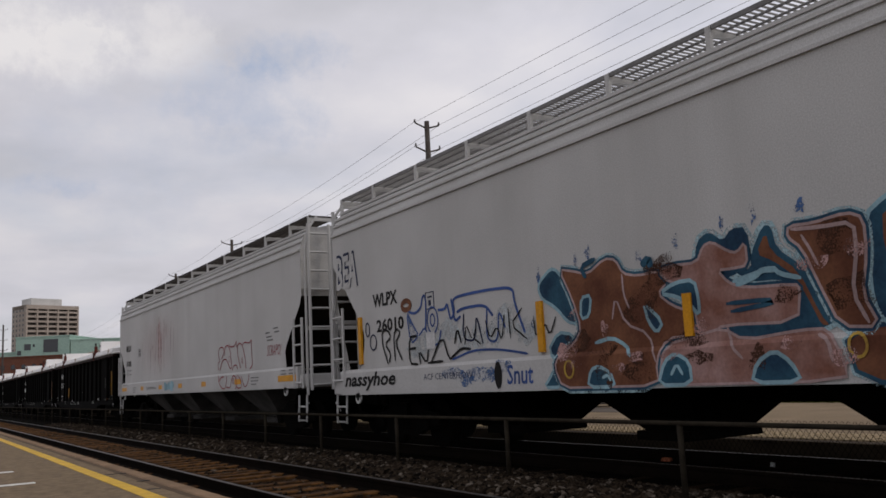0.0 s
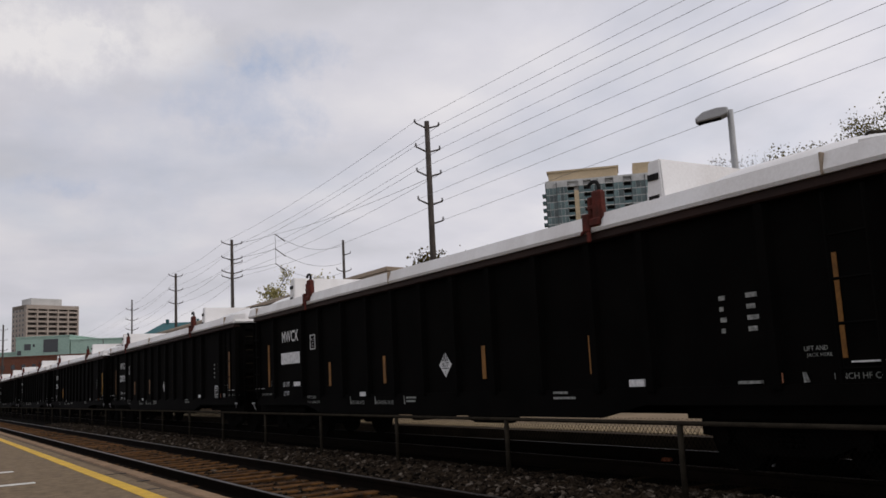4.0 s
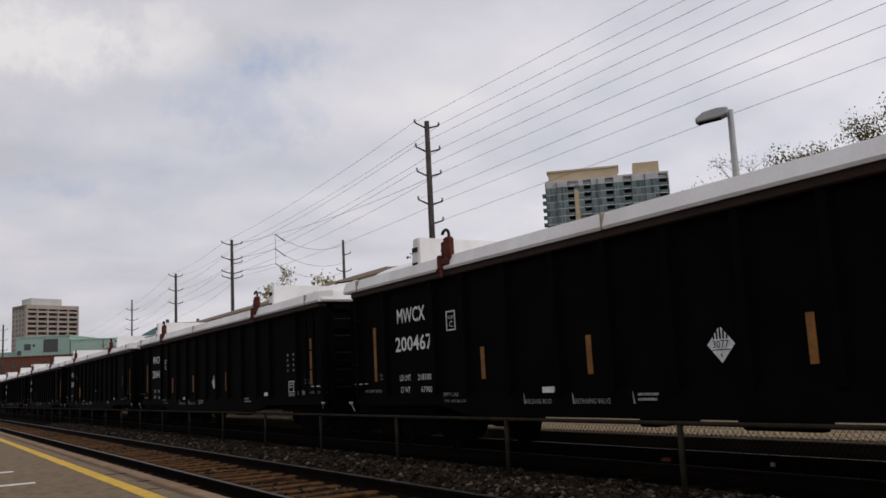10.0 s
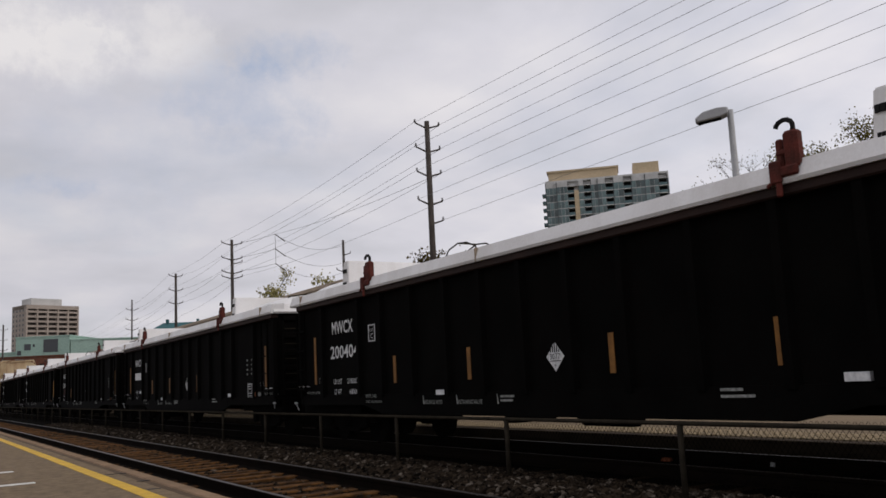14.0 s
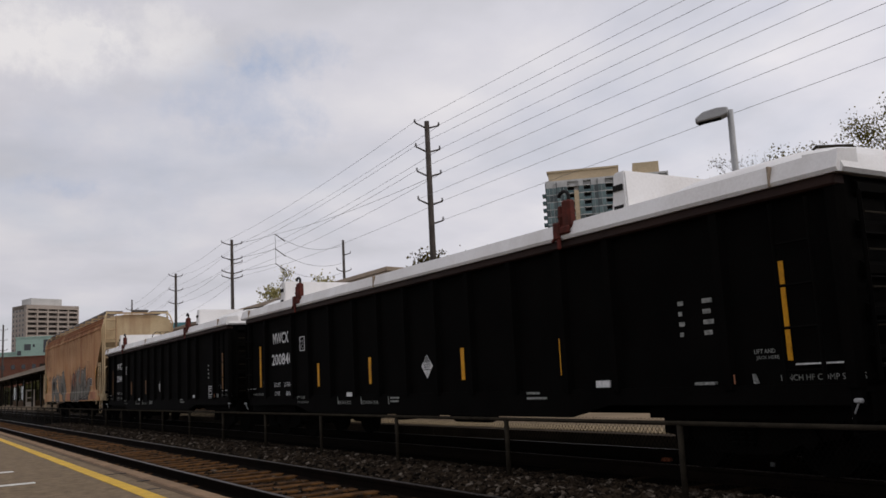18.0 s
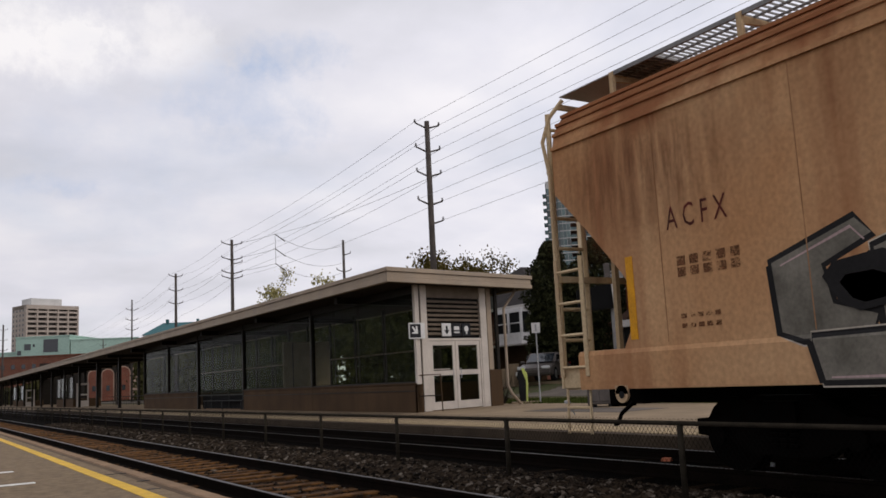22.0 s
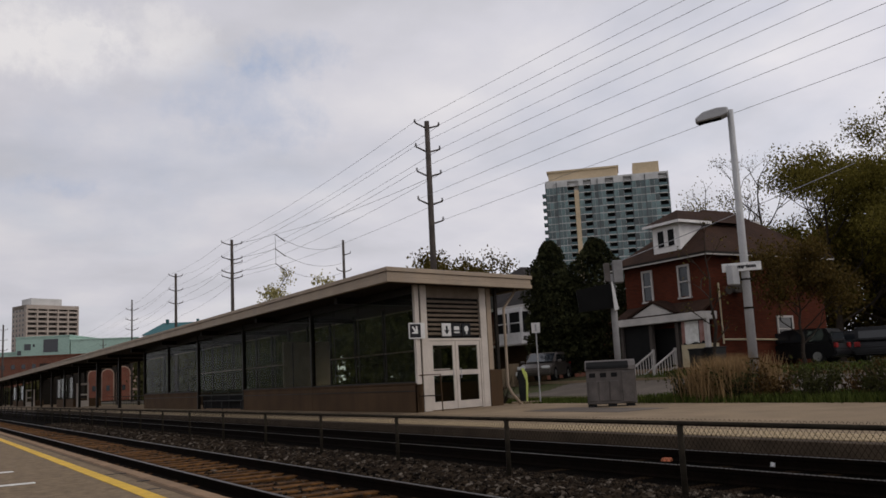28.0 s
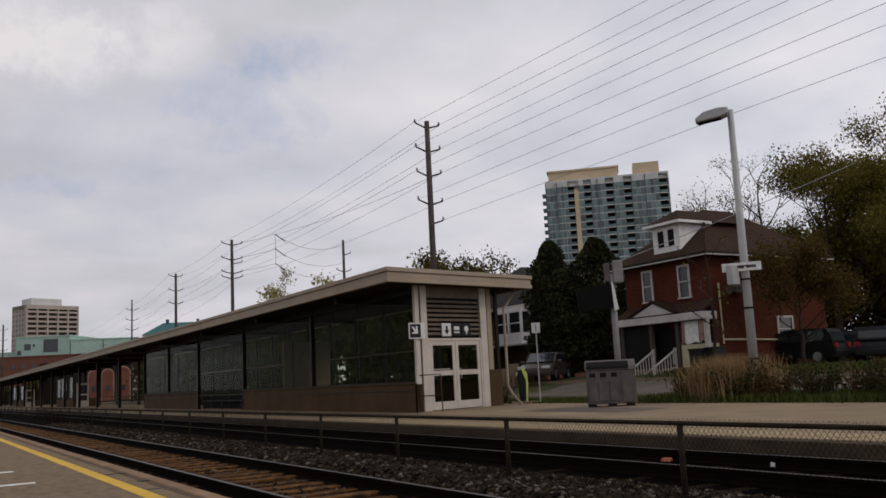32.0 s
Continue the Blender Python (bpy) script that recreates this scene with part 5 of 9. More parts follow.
def letters(parent, text, y, z, w, h, fills, shear=0.0, x=-1.628, name="graffiti", label=""):
    """Thick sprayed letters: fills are (paint, fattening) from the undermost to the top."""
    top = None
    for i, (paint, off) in enumerate(fills):
        bm = text_bm(text, 1.0, None, None, shear, off)
        xs = [v.co.x for v in bm.verts]
        ys = [v.co.y for v in bm.verts]
        if top is None:
            top = (min(xs), max(xs), min(ys), max(ys))
        a0, a1, b0, b1 = top
        for v in bm.verts:
            v.co.x, v.co.y = (v.co.x - a0) / (a1 - a0) * w, (v.co.y - b0) / (b1 - b0) * h
        on_side(bm, x - 0.0025 * i, y, z)
        part(name, bm, paint, parent, label if i == 0 else "")


def shape(bm, pts, x):
    vs = [bm.verts.new((x, y, z)) for y, z in pts]
    for t in tessellate_polygon([[Vector((y, z, 0)) for y, z in pts]]):
        bm.faces.new([vs[i] for i in t])


def soft(pts, closed=True, times=2):
    """Corners rounded off."""
    for _ in range(times):
        out = []
        n = len(pts)
        for i in range(n if closed else n - 1):
            (a, b), (c, d) = pts[i], pts[(i + 1) % n]
            out += [(a * 0.78 + c * 0.22, b * 0.78 + d * 0.22), (a * 0.22 + c * 0.78, b * 0.22 + d * 0.78)]
        if not closed:
            out = [pts[0]] + out + [pts[-1]]
        pts = out
    return pts


def line(bm, pts, w, x, close=False):
    """A continuous sprayed band, mitred at its bends."""
    n = len(pts)
    L, R = [], []
    for i in range(n):
        p0 = pts[(i - 1) % n] if close or i else pts[i]
        p1 = pts[(i + 1) % n] if close or i < n - 1 else pts[i]
        d = Vector((p1[0] - p0[0], p1[1] - p0[1]))
        d = d.normalized() if d.length > 1e-6 else Vector((1, 0))
        k = w / 2 * (1 if close or 0 < i < n - 1 else 0.5)
        L.append(bm.verts.new((x, pts[i][0] - d.y * k, pts[i][1] + d.x * k)))
        R.append(bm.verts.new((x, pts[i][0] + d.y * k, pts[i][1] - d.x * k)))
    for i in range(n if close else n - 1):
        j = (i + 1) % n
        bm.faces.new((L[i], L[j], R[j], R[i]))


def drape(bm, zs=0.98, step=0.027):
    """Lays flat paint over the sill's sloping ledge."""
    bmesh.ops.triangulate(bm, faces=bm.faces[:])
    for z in (zs + 0.425, zs + 0.48):
        bmesh.ops.bisect_plane(bm, geom=bm.verts[:] + bm.edges[:] + bm.faces[:], plane_co=(0, 0, z), plane_no=(0, 0, 1), dist=1e-5)
    for v in bm.verts:
        v.co.x += step * max(0.0, min(1.0, (v.co.z - zs - 0.425) / 0.055))
    return bm


def painted(parent, name, pts, paint, x, edges=(), rounded=1, label=""):
    """A sprayed field with its edge bands; edges are (name, paint, width, lift) and lie under the field where lift is negative."""
    if rounded:
        pts = soft(pts, True, rounded)
    x -= 0.027 if x > -1.62 else 0.0
    bm = bm_new()
    shape(bm, pts, x)
    ob = part(name, drape(bm), paint, parent, label)
    for n, p, w, lift in edges:
        bm = bm_new()
        line(bm, pts, w, x - lift, True)
        part(n, drape(bm), p, ob)
    return ob


def sprayed(parent, name, pts, w, paint, x, turns=2):
    """One sweep of the spray can along (y, z) points."""
    bm = bm_new()
    line(bm, soft(pts, False, turns) if turns else pts, w, x - (0.027 if x > -1.62 else 0.0))
    return part(name, drape(bm), paint, parent)


def ring(cy, cz, ry, rz, n=16):
    return [(cy + ry * math.cos(6.283 * q / n), cz + rz * math.sin(6.283 * q / n)) for q in range(n)]


def build_hoppers():
    LA, LB, LC = 9.9, 9.9, 9.15
    a = build_hopper("light grey covered hopper wagon with brown and blue graffiti", "hop_grey", "hop_grey", LA, True, walk_paint="grate")
    MOVING.append((a, 6.5))
    part("owner_lettering", on_side(text_bm("WLPX", 0.3, 0.96, 0.25, offset=0.01), -1.606, 8.02, 2.58), "g_black", a, "black stencilled owner mark")
    part("number_lettering", on_side(text_bm("26010", 0.3, 1.05, 0.24, offset=0.01), -1.606, 7.9, 2.11), "g_black", a, "black stencilled wagon number")
    part("maker_stencil", on_side(text_bm("ACF CENTERFLOW", 0.2, 1.5, 0.1), -1.63, 6.2, 1.2), "g_navy", a)
    letters(a, "BEA", 9.62, 3.08, 1.0, 0.72, (("g_navy", 0.05), ("hop_grey", 0.02)), 0.1, -1.608, "blue_tag", "blue outlined tag")
    part("black_tag", on_side(text_bm("nassyhoe", 0.3, 2.1, 0.34, 0.25, 0.008), -1.632, 9.3, 1.06), "g_black", a, "black scrawled tag")
    for y, z0, z1 in ((8.56, 1.55, 2.45), (2.95, 1.5, 2.2), (0.28, 1.54, 2.02)):
        part("reflector_strip", quick(box, -1.645, -1.6, y - 0.06, y + 0.06, z0, z1), "reflector", a)
    # blue outline letters with a black tag across them
    painted(a, "blue_wedge", [(6.75, 2.43), (6.53, 2.15), (6.33, 1.95), (6.63, 1.82)], "s_blue", -1.6065, (("wedge_edge", "g_blue", 0.03, 0.001),))
    for k, pts in enumerate(([(6.74, 2.42), (6.47, 2.33), (6.23, 2.41), (6.17, 2.59), (6.1, 2.63), (6.05, 2.51), (6.1, 2.04)], [(5.68, 2.33), (5.46, 2.32), (5.38, 2.42), (5.34, 2.28), (5.29, 2.13), (5.16, 2.25), (5.22, 2.48), (4.73, 2.5), (4.2, 2.5), (3.56, 2.47), (3.55, 2.25), (3.33, 1.79)],
                             [(5.1, 2.24), (4.92, 2.29), (4.3, 2.29), (4.1, 2.1)], [(5.25, 2.48), (5.18, 2.09), (4.99, 2.17)], [(6.33, 1.95), (6.1, 2.1), (6.0, 1.8), (5.7, 1.75), (5.6, 2.0)], [(4.9, 2.2), (4.95, 1.8), (4.6, 1.75), (4.55, 2.2), (4.4, 1.7)], [(4.25, 2.25), (4.3, 1.75), (4.0, 1.7), (3.95, 2.2), (3.8, 1.9)], [(5.3, 1.5), (4.7, 1.62), (4.0, 1.6), (3.3, 1.5)])):
        sprayed(a, "tag_stroke", pts, 0.045 if k < 4 else 0.035, "g_blue" if k != 5 else "g_navy", -1.6082 - 0.0003 * k)
    for k, (cy, cz, ry, rz, p) in enumerate(((5.86, 2.18, 0.17, 0.22, "g_blue"), (5.86, 2.18, 0.07, 0.1, "g_blue"), (8.27, 2.19, 0.08, 0.13, "g_navy"), (8.05, 1.94, 0.13, 0.14, "g_navy"), (6.74, 2.51, 0.15, 0.08, "g_brown"))):
        bm = bm_new()
        line(bm, ring(cy, cz, ry, rz), 0.03 if p != "g_brown" else 0.09, -1.611 - 0.0002 * k, True)
        part("tag_ring", bm, p, a)
    for k, pts in enumerate(([(7.48, 1.51), (7.67, 1.86), (7.69, 2.13), (7.45, 2.13), (7.34, 1.99), (7.58, 1.88), (7.37, 1.7), (7.44, 1.54)], [(7.21, 1.56), (7.24, 2.04), (7.1, 2.13), (6.99, 2.05), (7.18, 1.88), (6.96, 1.57)], [(6.4, 1.95), (6.67, 1.95), (6.69, 1.49), (6.39, 1.47)], [(6.67, 1.74), (6.44, 1.75)], [(6.31, 1.47), (6.36, 1.71), (6.1, 1.46), (6.03, 1.71)], [(6.07, 1.48), (5.57, 1.49)],
                             [(5.96, 1.48), (5.57, 1.92), (5.38, 1.5), (5.25, 1.56), (5.0, 1.67), (4.73, 1.64)], [(5.2, 1.75), (5.1, 2.0), (5.0, 1.75)], [(4.9, 1.7), (4.85, 2.05), (4.7, 1.8)], [(4.55, 2.0), (4.65, 1.8), (4.45, 1.7)], [(3.7, 2.18), (3.68, 1.73)], [(3.36, 2.15), (3.66, 1.93), (3.28, 1.7)], [(3.11, 2.01), (3.08, 1.69), (2.87, 1.91), (2.77, 1.71), (2.62, 1.96)], [(4.3, 2.05), (4.2, 1.75), (4.0, 1.95), (3.9, 1.7), (3.8, 2.1)])):
        sprayed(a, "black_stroke", pts, 0.045 if k < 8 else 0.026, "g_black", -1.6128 - 0.0002 * k, 1)
    painted(a, "paper_notice", [(6.08, 1.71), (6.08, 1.99), (5.8, 1.99), (5.8, 1.71)], "g_white", -1.6155, rounded=0, label="small white paper notice")
    bm = bm_new()
    for q in ((5.79, 6.07, 2.37, 2.385), (5.79, 6.07, 2.645, 2.66), (5.79, 5.805, 2.37, 2.66), (6.055, 6.07, 2.37, 2.66), (5.86, 6.0, 2.56, 2.59), (5.9, 5.97, 2.43, 2.52)):
        box(bm, -1.608, -1.6, *q)
    part("plate_mark", bm, "g_navy", a)
    bm = bm_new()
    rng = random.Random(31)
    for k in range(9):
        blob(bm, 6.5 - k * 0.4, 1.75 + 0.4 * rng.random(), 0.26, 0.2, -1.606 - 0.00004 * k, 520 + k, rough=0.3)
    part("blue_haze", bm, "s_white", a, "pale overspray haze", kind="stuff")
    bm = bm_new()
    for k in range(7):
        blob(bm, 5.4 - k * 0.25, 1.15 + 0.2 * rng.random(), 0.18, 0.1, -1.6262 - 0.0001 * k, 540 + k, rough=0.3)
    part("sill_haze", bm, "s_blue", a, "blue overspray on the sill", kind="stuff")
    bm = bm_new()
    blob(bm, 4.02, 1.22, 0.1, 0.2, -1.631, 9, rough=0.03)
    part("black_oval", bm, "g_black", a)
    part("blue_scrawl", on_side(text_bm("Snut", 0.3, 0.62, 0.28, 0.1, 0.004), -1.631, 3.8, 1.08), "g_blue", a, "blue scrawl")
    # large brown and pink piece with teal shadows and pale edges
    pale = (("pale_edge", "g_cyan", 0.045, 0.0006),)
    both = (("pale_halo", "s_halo", 0.15, -0.0006), ("teal_outline", "g_teal", 0.09, -0.0003), ("pale_edge", "g_rose", 0.03, 0.0006))
    painted(a, "teal_wing", [(2.94, 2.46), (2.67, 2.62), (2.53, 2.57), (2.37, 2.36), (2.24, 2.04), (2.2, 1.82), (2.39, 1.87), (2.61, 2.08), (2.9, 2.22), (2.97, 2.35)], "g_teal", -1.636, pale)
    painted(a, "teal_wing", [(2.6, 1.75), (2.3, 1.7), (2.25, 1.55), (2.6, 1.4), (2.75, 1.2), (2.95, 1.02), (2.55, 1.02), (2.5, 1.3), (2.85, 1.5)], "g_teal", -1.6363, pale)
    painted(a, "teal_field", [(-0.62, 2.33), (-0.8, 2.6), (-0.9, 2.58), (-0.94, 2.34), (-1.21, 2.13), (-1.35, 1.84), (-1.55, 1.48), (-0.2, 1.48), (-0.2, 1.7), (-1.18, 1.94), (-0.93, 2.03), (-0.59, 2.04), (-0.39, 2.18), (-0.61, 2.18)], "g_teal", -1.6366, (("pale_halo", "s_halo", 0.12, -0.0004),))
    painted(a, "teal_field", [(0.15, 2.3), (0.08, 2.58), (-0.1, 2.66), (-0.28, 2.52), (-0.4, 2.64), (-0.6, 2.62), (-0.64, 2.2), (-0.2, 2.1), (-0.2, 1.5), (0.3, 1.5)], "g_teal", -1.6362, (("pale_halo", "s_halo", 0.1, -0.0004),))
    painted(a, "brown_letter", [(2.49, 2.58), (2.2, 2.52), (1.93, 2.44), (1.59, 2.6), (1.39, 2.56), (1.28, 2.37), (1.03, 2.31), (0.7, 2.33), (0.57, 2.18), (0.73, 2.06), (0.53, 1.91), (0.21, 1.79), (0.15, 1.55), (0.66, 1.54), (0.82, 1.28), (0.81, 1.01), (1.88, 1.01), (2.54, 1.01), (2.69, 1.29), (2.59, 1.43), (2.25, 1.6), (2.12, 1.77), (2.25, 2.15)], "g_brown", -1.6385, both, 1, "brown graffiti letter with pale edges")
    painted(a, "pink_letter", [(0.7, 2.33), (0.47, 2.36), (0.1, 2.34), (0.0, 2.51), (-0.13, 2.54), (-0.34, 2.4), (-0.45, 2.37), (-0.57, 2.47), (-0.57, 2.22), (-0.39, 2.21), (-0.17, 2.22), (-0.3, 2.07), (-0.51, 1.99), (-1.12, 1.96), (-1.16, 1.91), (-1.1, 1.59), (-0.17, 1.63), (-0.04, 1.55), (0.15, 1.56), (0.2, 1.85), (0.25, 2.14), (0.54, 2.17)], "g_pink", -1.6405, both[1:], 1, "dusty pink graffiti letter")
    painted(a, "pink_letter", [(0.2, 1.54), (-0.17, 1.6), (-0.44, 1.45), (-1.13, 1.51), (-1.43, 1.5), (-1.57, 1.18), (-1.57, 1.01), (0.22, 1.01), (0.81, 1.01), (0.67, 1.47)], "g_pink", -1.6422, both[2:])
    painted(a, "brown_leg", [(-0.69, 2.32), (-0.83, 2.53), (-0.87, 2.32), (-1.17, 2.08), (-1.36, 1.62), (-1.44, 1.53), (-1.35, 1.54), (-1.28, 1.71), (-1.13, 2.03), (-0.89, 2.22)], "g_brown", -1.6398)
    painted(a, "brown_letter", [(-1.1, 2.54), (-1.38, 2.52), (-1.74, 2.56), (-1.9, 2.48), (-1.89, 2.14), (-1.8, 1.79), (-1.94, 1.48), (-1.55, 1.51), (-1.37, 1.94), (-1.23, 2.3), (-1.08, 2.43)], "g_brown", -1.6401, both)
    painted(a, "teal_blade", [(-1.91, 2.5), (-2.13, 2.64), (-2.5, 2.78), (-2.5, 1.45), (-1.94, 1.49), (-1.88, 1.88), (-1.95, 2.23)], "g_teal", -1.6375, pale)
    painted(a, "brown_blade", [(-2.05, 2.45), (-2.2, 2.55), (-2.5, 2.6), (-2.5, 1.6), (-2.12, 1.6)], "g_brown", -1.6389)
    painted(a, "brown_base", [(-1.6, 1.46), (-2.6, 1.5), (-2.6, 1.01), (-1.71, 1.01)], "g_brown", -1.6378, both[:2])
    for k, pts in enumerate(([(2.08, 2.16), (1.88, 2.17), (1.94, 1.91), (2.11, 1.88)], [(0.97, 1.99), (0.68, 1.73), (0.79, 1.61), (0.91, 1.75)], [(2.04, 1.01), (1.96, 1.23), (1.8, 1.27), (1.6, 1.18), (1.52, 1.01)], [(0.81, 1.01), (0.69, 1.28), (0.51, 1.37), (0.31, 1.26), (0.3, 1.01)], [(-0.5, 1.01), (-0.59, 1.22), (-0.81, 1.33), (-0.99, 1.21), (-1.1, 1.01)], [(0.7, 2.06), (0.45, 2.16), (0.16, 2.16), (0.12, 1.94), (0.13, 1.75), (0.24, 1.88), (0.43, 2.0)])):
        painted(a, "teal_counter", pts, "g_teal", -1.6436 - 0.0002 * k, pale)
    for k, (pts, w, p) in enumerate((([(-0.36, 2.07), (-0.6, 2.11), (-0.88, 2.16), (-0.95, 2.08), (-1.19, 2.01)], 0.05, "g_cyan"), ([(-0.4, 2.03), (-0.66, 2.09), (-0.74, 2.15), (-0.91, 2.13)], 0.06, "g_cyan"), ([(1.52, 1.83), (1.44, 2.11), (1.29, 1.75), (0.92, 1.62), (0.82, 1.28)], 0.03, "g_rose"), ([(1.87, 1.56), (1.55, 1.61), (1.31, 1.5), (1.23, 1.36)], 0.05, "g_cyan"), ([(1.29, 2.37), (1.29, 2.12), (1.21, 1.94)], 0.03, "g_rose"), ([(-1.24, 2.43), (-1.32, 2.28), (-1.39, 2.11)], 0.03, "g_rose"),
                                    ([(-1.13, 2.5), (-1.44, 2.47), (-1.8, 2.46), (-1.8, 2.2), (-1.71, 1.8), (-1.84, 1.52)], 0.04, "g_rose"), ([(-1.45, 1.19), (-1.42, 1.4), (-1.31, 1.46)], 0.04, "g_rose"), ([(-0.24, 1.6), (-0.29, 1.39), (-0.42, 1.26)], 0.035, "g_rose"), ([(-0.25, 1.85), (-0.8, 1.84), (-0.85, 1.8), (-0.3, 1.76)], 0.05, "g_teal"), ([(1.95, 2.4), (2.05, 2.55), (1.75, 2.62)], 0.07, "g_teal"), ([(0.95, 2.42), (0.82, 2.5), (0.8, 2.38)], 0.1, "g_teal"), ([(1.75, 1.12), (1.65, 1.16), (1.6, 1.08)], 0.04, "g_cyan"), ([(0.6, 1.12), (0.5, 1.25), (0.42, 1.12)], 0.04, "g_cyan"))):
        sprayed(a, "highlight", pts, w, p, -1.6452 - 0.0002 * k, 1)
    for y, z in ((-1.72, 1.33), (2.38, 1.25)):
        bm = bm_new()
        line(bm, ring(y, z, 0.09, 0.11), 0.03, -1.6485, True)
        part("gold_badge", drape(bm), "g_gold", a)
    bm, speckle = bm_new(), bm_new()
    rng = random.Random(4)
    for i in range(14):
        blob(bm, 2.5 - rng.uniform(0, 4.6), rng.uniform(1.1, 2.4), rng.uniform(0.06, 0.2), rng.uniform(0.05, 0.14), -1.6488 - 0.00004 * i, 800 + i, 12, 0.4)
        blob(speckle, 2.5 - rng.uniform(0, 4.6), rng.uniform(1.05, 2.4), rng.uniform(0.1, 0.3), rng.uniform(0.06, 0.2), -1.6446 - 0.00002 * i, 860 + i, 12, 0.4)
    part("brown_speckle", drape(speckle), "s_brown", a, "dark brown shading sprayed over the letters", kind="stuff")
    part("pale_speckle", drape(bm), "s_rose", a, "pale overspray speckle", kind="stuff")
    bm = bm_new()
    for i, (y, z) in enumerate(((2.95, 2.55), (2.15, 2.66), (1.9, 2.72), (1.0, 2.56), (0.4, 2.62), (-0.28, 2.72), (-0.7, 2.74), (-1.25, 2.72), (3.15, 1.9), (3.1, 1.2))):
        blob(bm, y, z, 0.03 + 0.03 * rng.random(), 0.05 + 0.07 * rng.random(), -1.6066 - 0.00005 * i, 900 + i, 14, 0.5)
    part("blue_overspray", bm, "s_blue", a, "blue overspray spots round the piece", kind="stuff")

    b = build_hopper("light grey covered hopper wagon with a red outline tag", "hop_grey", "hop_grey", LB, False, 1.16, bay_paint="bay_grey", sheet_paint="slope_shade")
    MOVING.append((b, 27.8))
    part("owner_lettering", on_side(text_bm("MULX", 0.3, 0.88, 0.25, offset=0.01), -1.606, 8.53, 2.85), "g_black", b, "black stencilled owner mark")
    part("number_lettering", on_side(text_bm("10102", 0.3, 0.86, 0.22, offset=0.01), -1.606, 8.48, 2.27), "g_black", b, "black stencilled wagon number")
    part("warning_stencil", on_side(text_bm("DO NOT HAMMER ON CAR", 0.2, 1.37, 0.1), -1.63, 4.95, 1.33), "g_black", b)
    part("weight_stencil", merge(on_side(text_bm("LD LMT", 0.2, 0.4, 0.09), -1.607, 8.45, 2.08), on_side(text_bm("LT WT", 0.2, 0.34, 0.09), -1.607, 8.4, 1.93)), "g_black", b)
    bm = bm_new()
    for y, z, w in ((7.95, 2.09, 0.4), (7.95, 1.94, 0.36), (-7.45, 2.5, 0.3), (-8.0, 2.58, 0.3), (-7.5, 2.4, 0.4), (-8.05, 2.49, 0.35), (-7.55, 2.32, 0.42)):
        for q in range(3):
            box(bm, -1.607, -1.6, y - w * (q + 0.8) / 3, y - w * q / 3, z, z + 0.03)
    for y, z, w in ((7.2, 1.42, 0.5), (7.2, 1.34, 0.45), (7.2, 1.26, 0.4), (-6.4, 1.45, 0.6), (-6.4, 1.37, 0.55), (-6.4, 1.29, 0.4), (-8.5, 1.56, 0.3), (-9.0, 1.56, 0.35), (-8.5, 1.48, 0.35), (-9.0, 1.48, 0.4), (9.0, 1.55, 0.3), (8.6, 1.55, 0.3)):
        for q in range(4):
            box(bm, -1.632, -1.6, y - w * (q + 0.78) / 4, y - w * q / 4, z, z + 0.026)
    part("service_stencil", bm, "g_grey", b, kind="stuff")
    for y, w in ((9.2, 0.85), (5.92, 0.45), (3.17, 0.45), (0.6, 0.45), (-2.0, 0.45), (-5.1, 0.5), (-8.3, 1.1)):
        part("reflector_strip", quick(box, -1.631, -1.6, y - w, y, 1.32, 1.46), "reflector", b)
    bm = bm_new()
    y, z = 6.37, 2.57
    for q in ((y - 0.32, y, z, z + 0.02), (y - 0.32, y, z + 0.28, z + 0.3), (y - 0.02, y, z, z + 0.3), (y - 0.32, y - 0.3, z, z + 0.3), (y - 0.2, y - 0.12, z + 0.06, z + 0.14), (y - 0.26, y - 0.06, z + 0.2, z + 0.23)):
        box(bm, -1.608, -1.6, *q)
    part("plate_mark", bm, "g_black", b)
    # bubble letters in two rows, the lower one on the sill
    upper = [[(-3.65, 1.74), (-3.58, 1.95), (-3.8, 1.98), (-3.61, 2.21), (-3.75, 2.36), (-4.04, 2.38), (-4.18, 2.23), (-3.92, 2.04)], [(-4.21, 2.11), (-4.23, 2.34), (-4.47, 2.41), (-4.68, 2.27), (-4.82, 1.84), (-4.69, 1.72), (-4.39, 2.03), (-4.0, 2.01), (-3.77, 1.73)],
             [(-4.6, 2.43), (-4.69, 2.33), (-5.08, 2.33), (-5.25, 2.49), (-5.25, 2.29)], [(-5.55, 1.74), (-5.3, 2.14), (-5.32, 2.35), (-5.53, 2.41), (-5.74, 2.3), (-5.92, 2.0), (-5.98, 1.71)], [(-5.74, 2.34), (-5.91, 2.4), (-6.29, 2.34), (-6.45, 2.46), (-6.41, 2.17), (-6.51, 1.79), (-6.27, 1.69)],
             [(-4.84, 1.71), (-5.03, 1.84), (-5.23, 1.83), (-5.3, 1.72)]]
    lower = [[(-3.71, 1.6), (-3.7, 1.41), (-4.0, 1.23), (-4.31, 1.23), (-4.45, 1.47), (-4.39, 1.58)], [(-4.39, 1.27), (-4.75, 1.23), (-4.84, 1.45), (-5.0, 1.57), (-5.2, 1.53), (-5.27, 1.26), (-5.16, 1.21)], [(-5.25, 1.55), (-5.26, 1.22), (-5.68, 1.23), (-5.64, 1.43), (-5.37, 1.56)], [(-5.65, 1.53), (-5.87, 1.26), (-6.05, 1.25), (-6.24, 1.42), (-6.27, 1.57)], [(-3.74, 1.43), (-3.96, 1.55), (-4.19, 1.55)]]
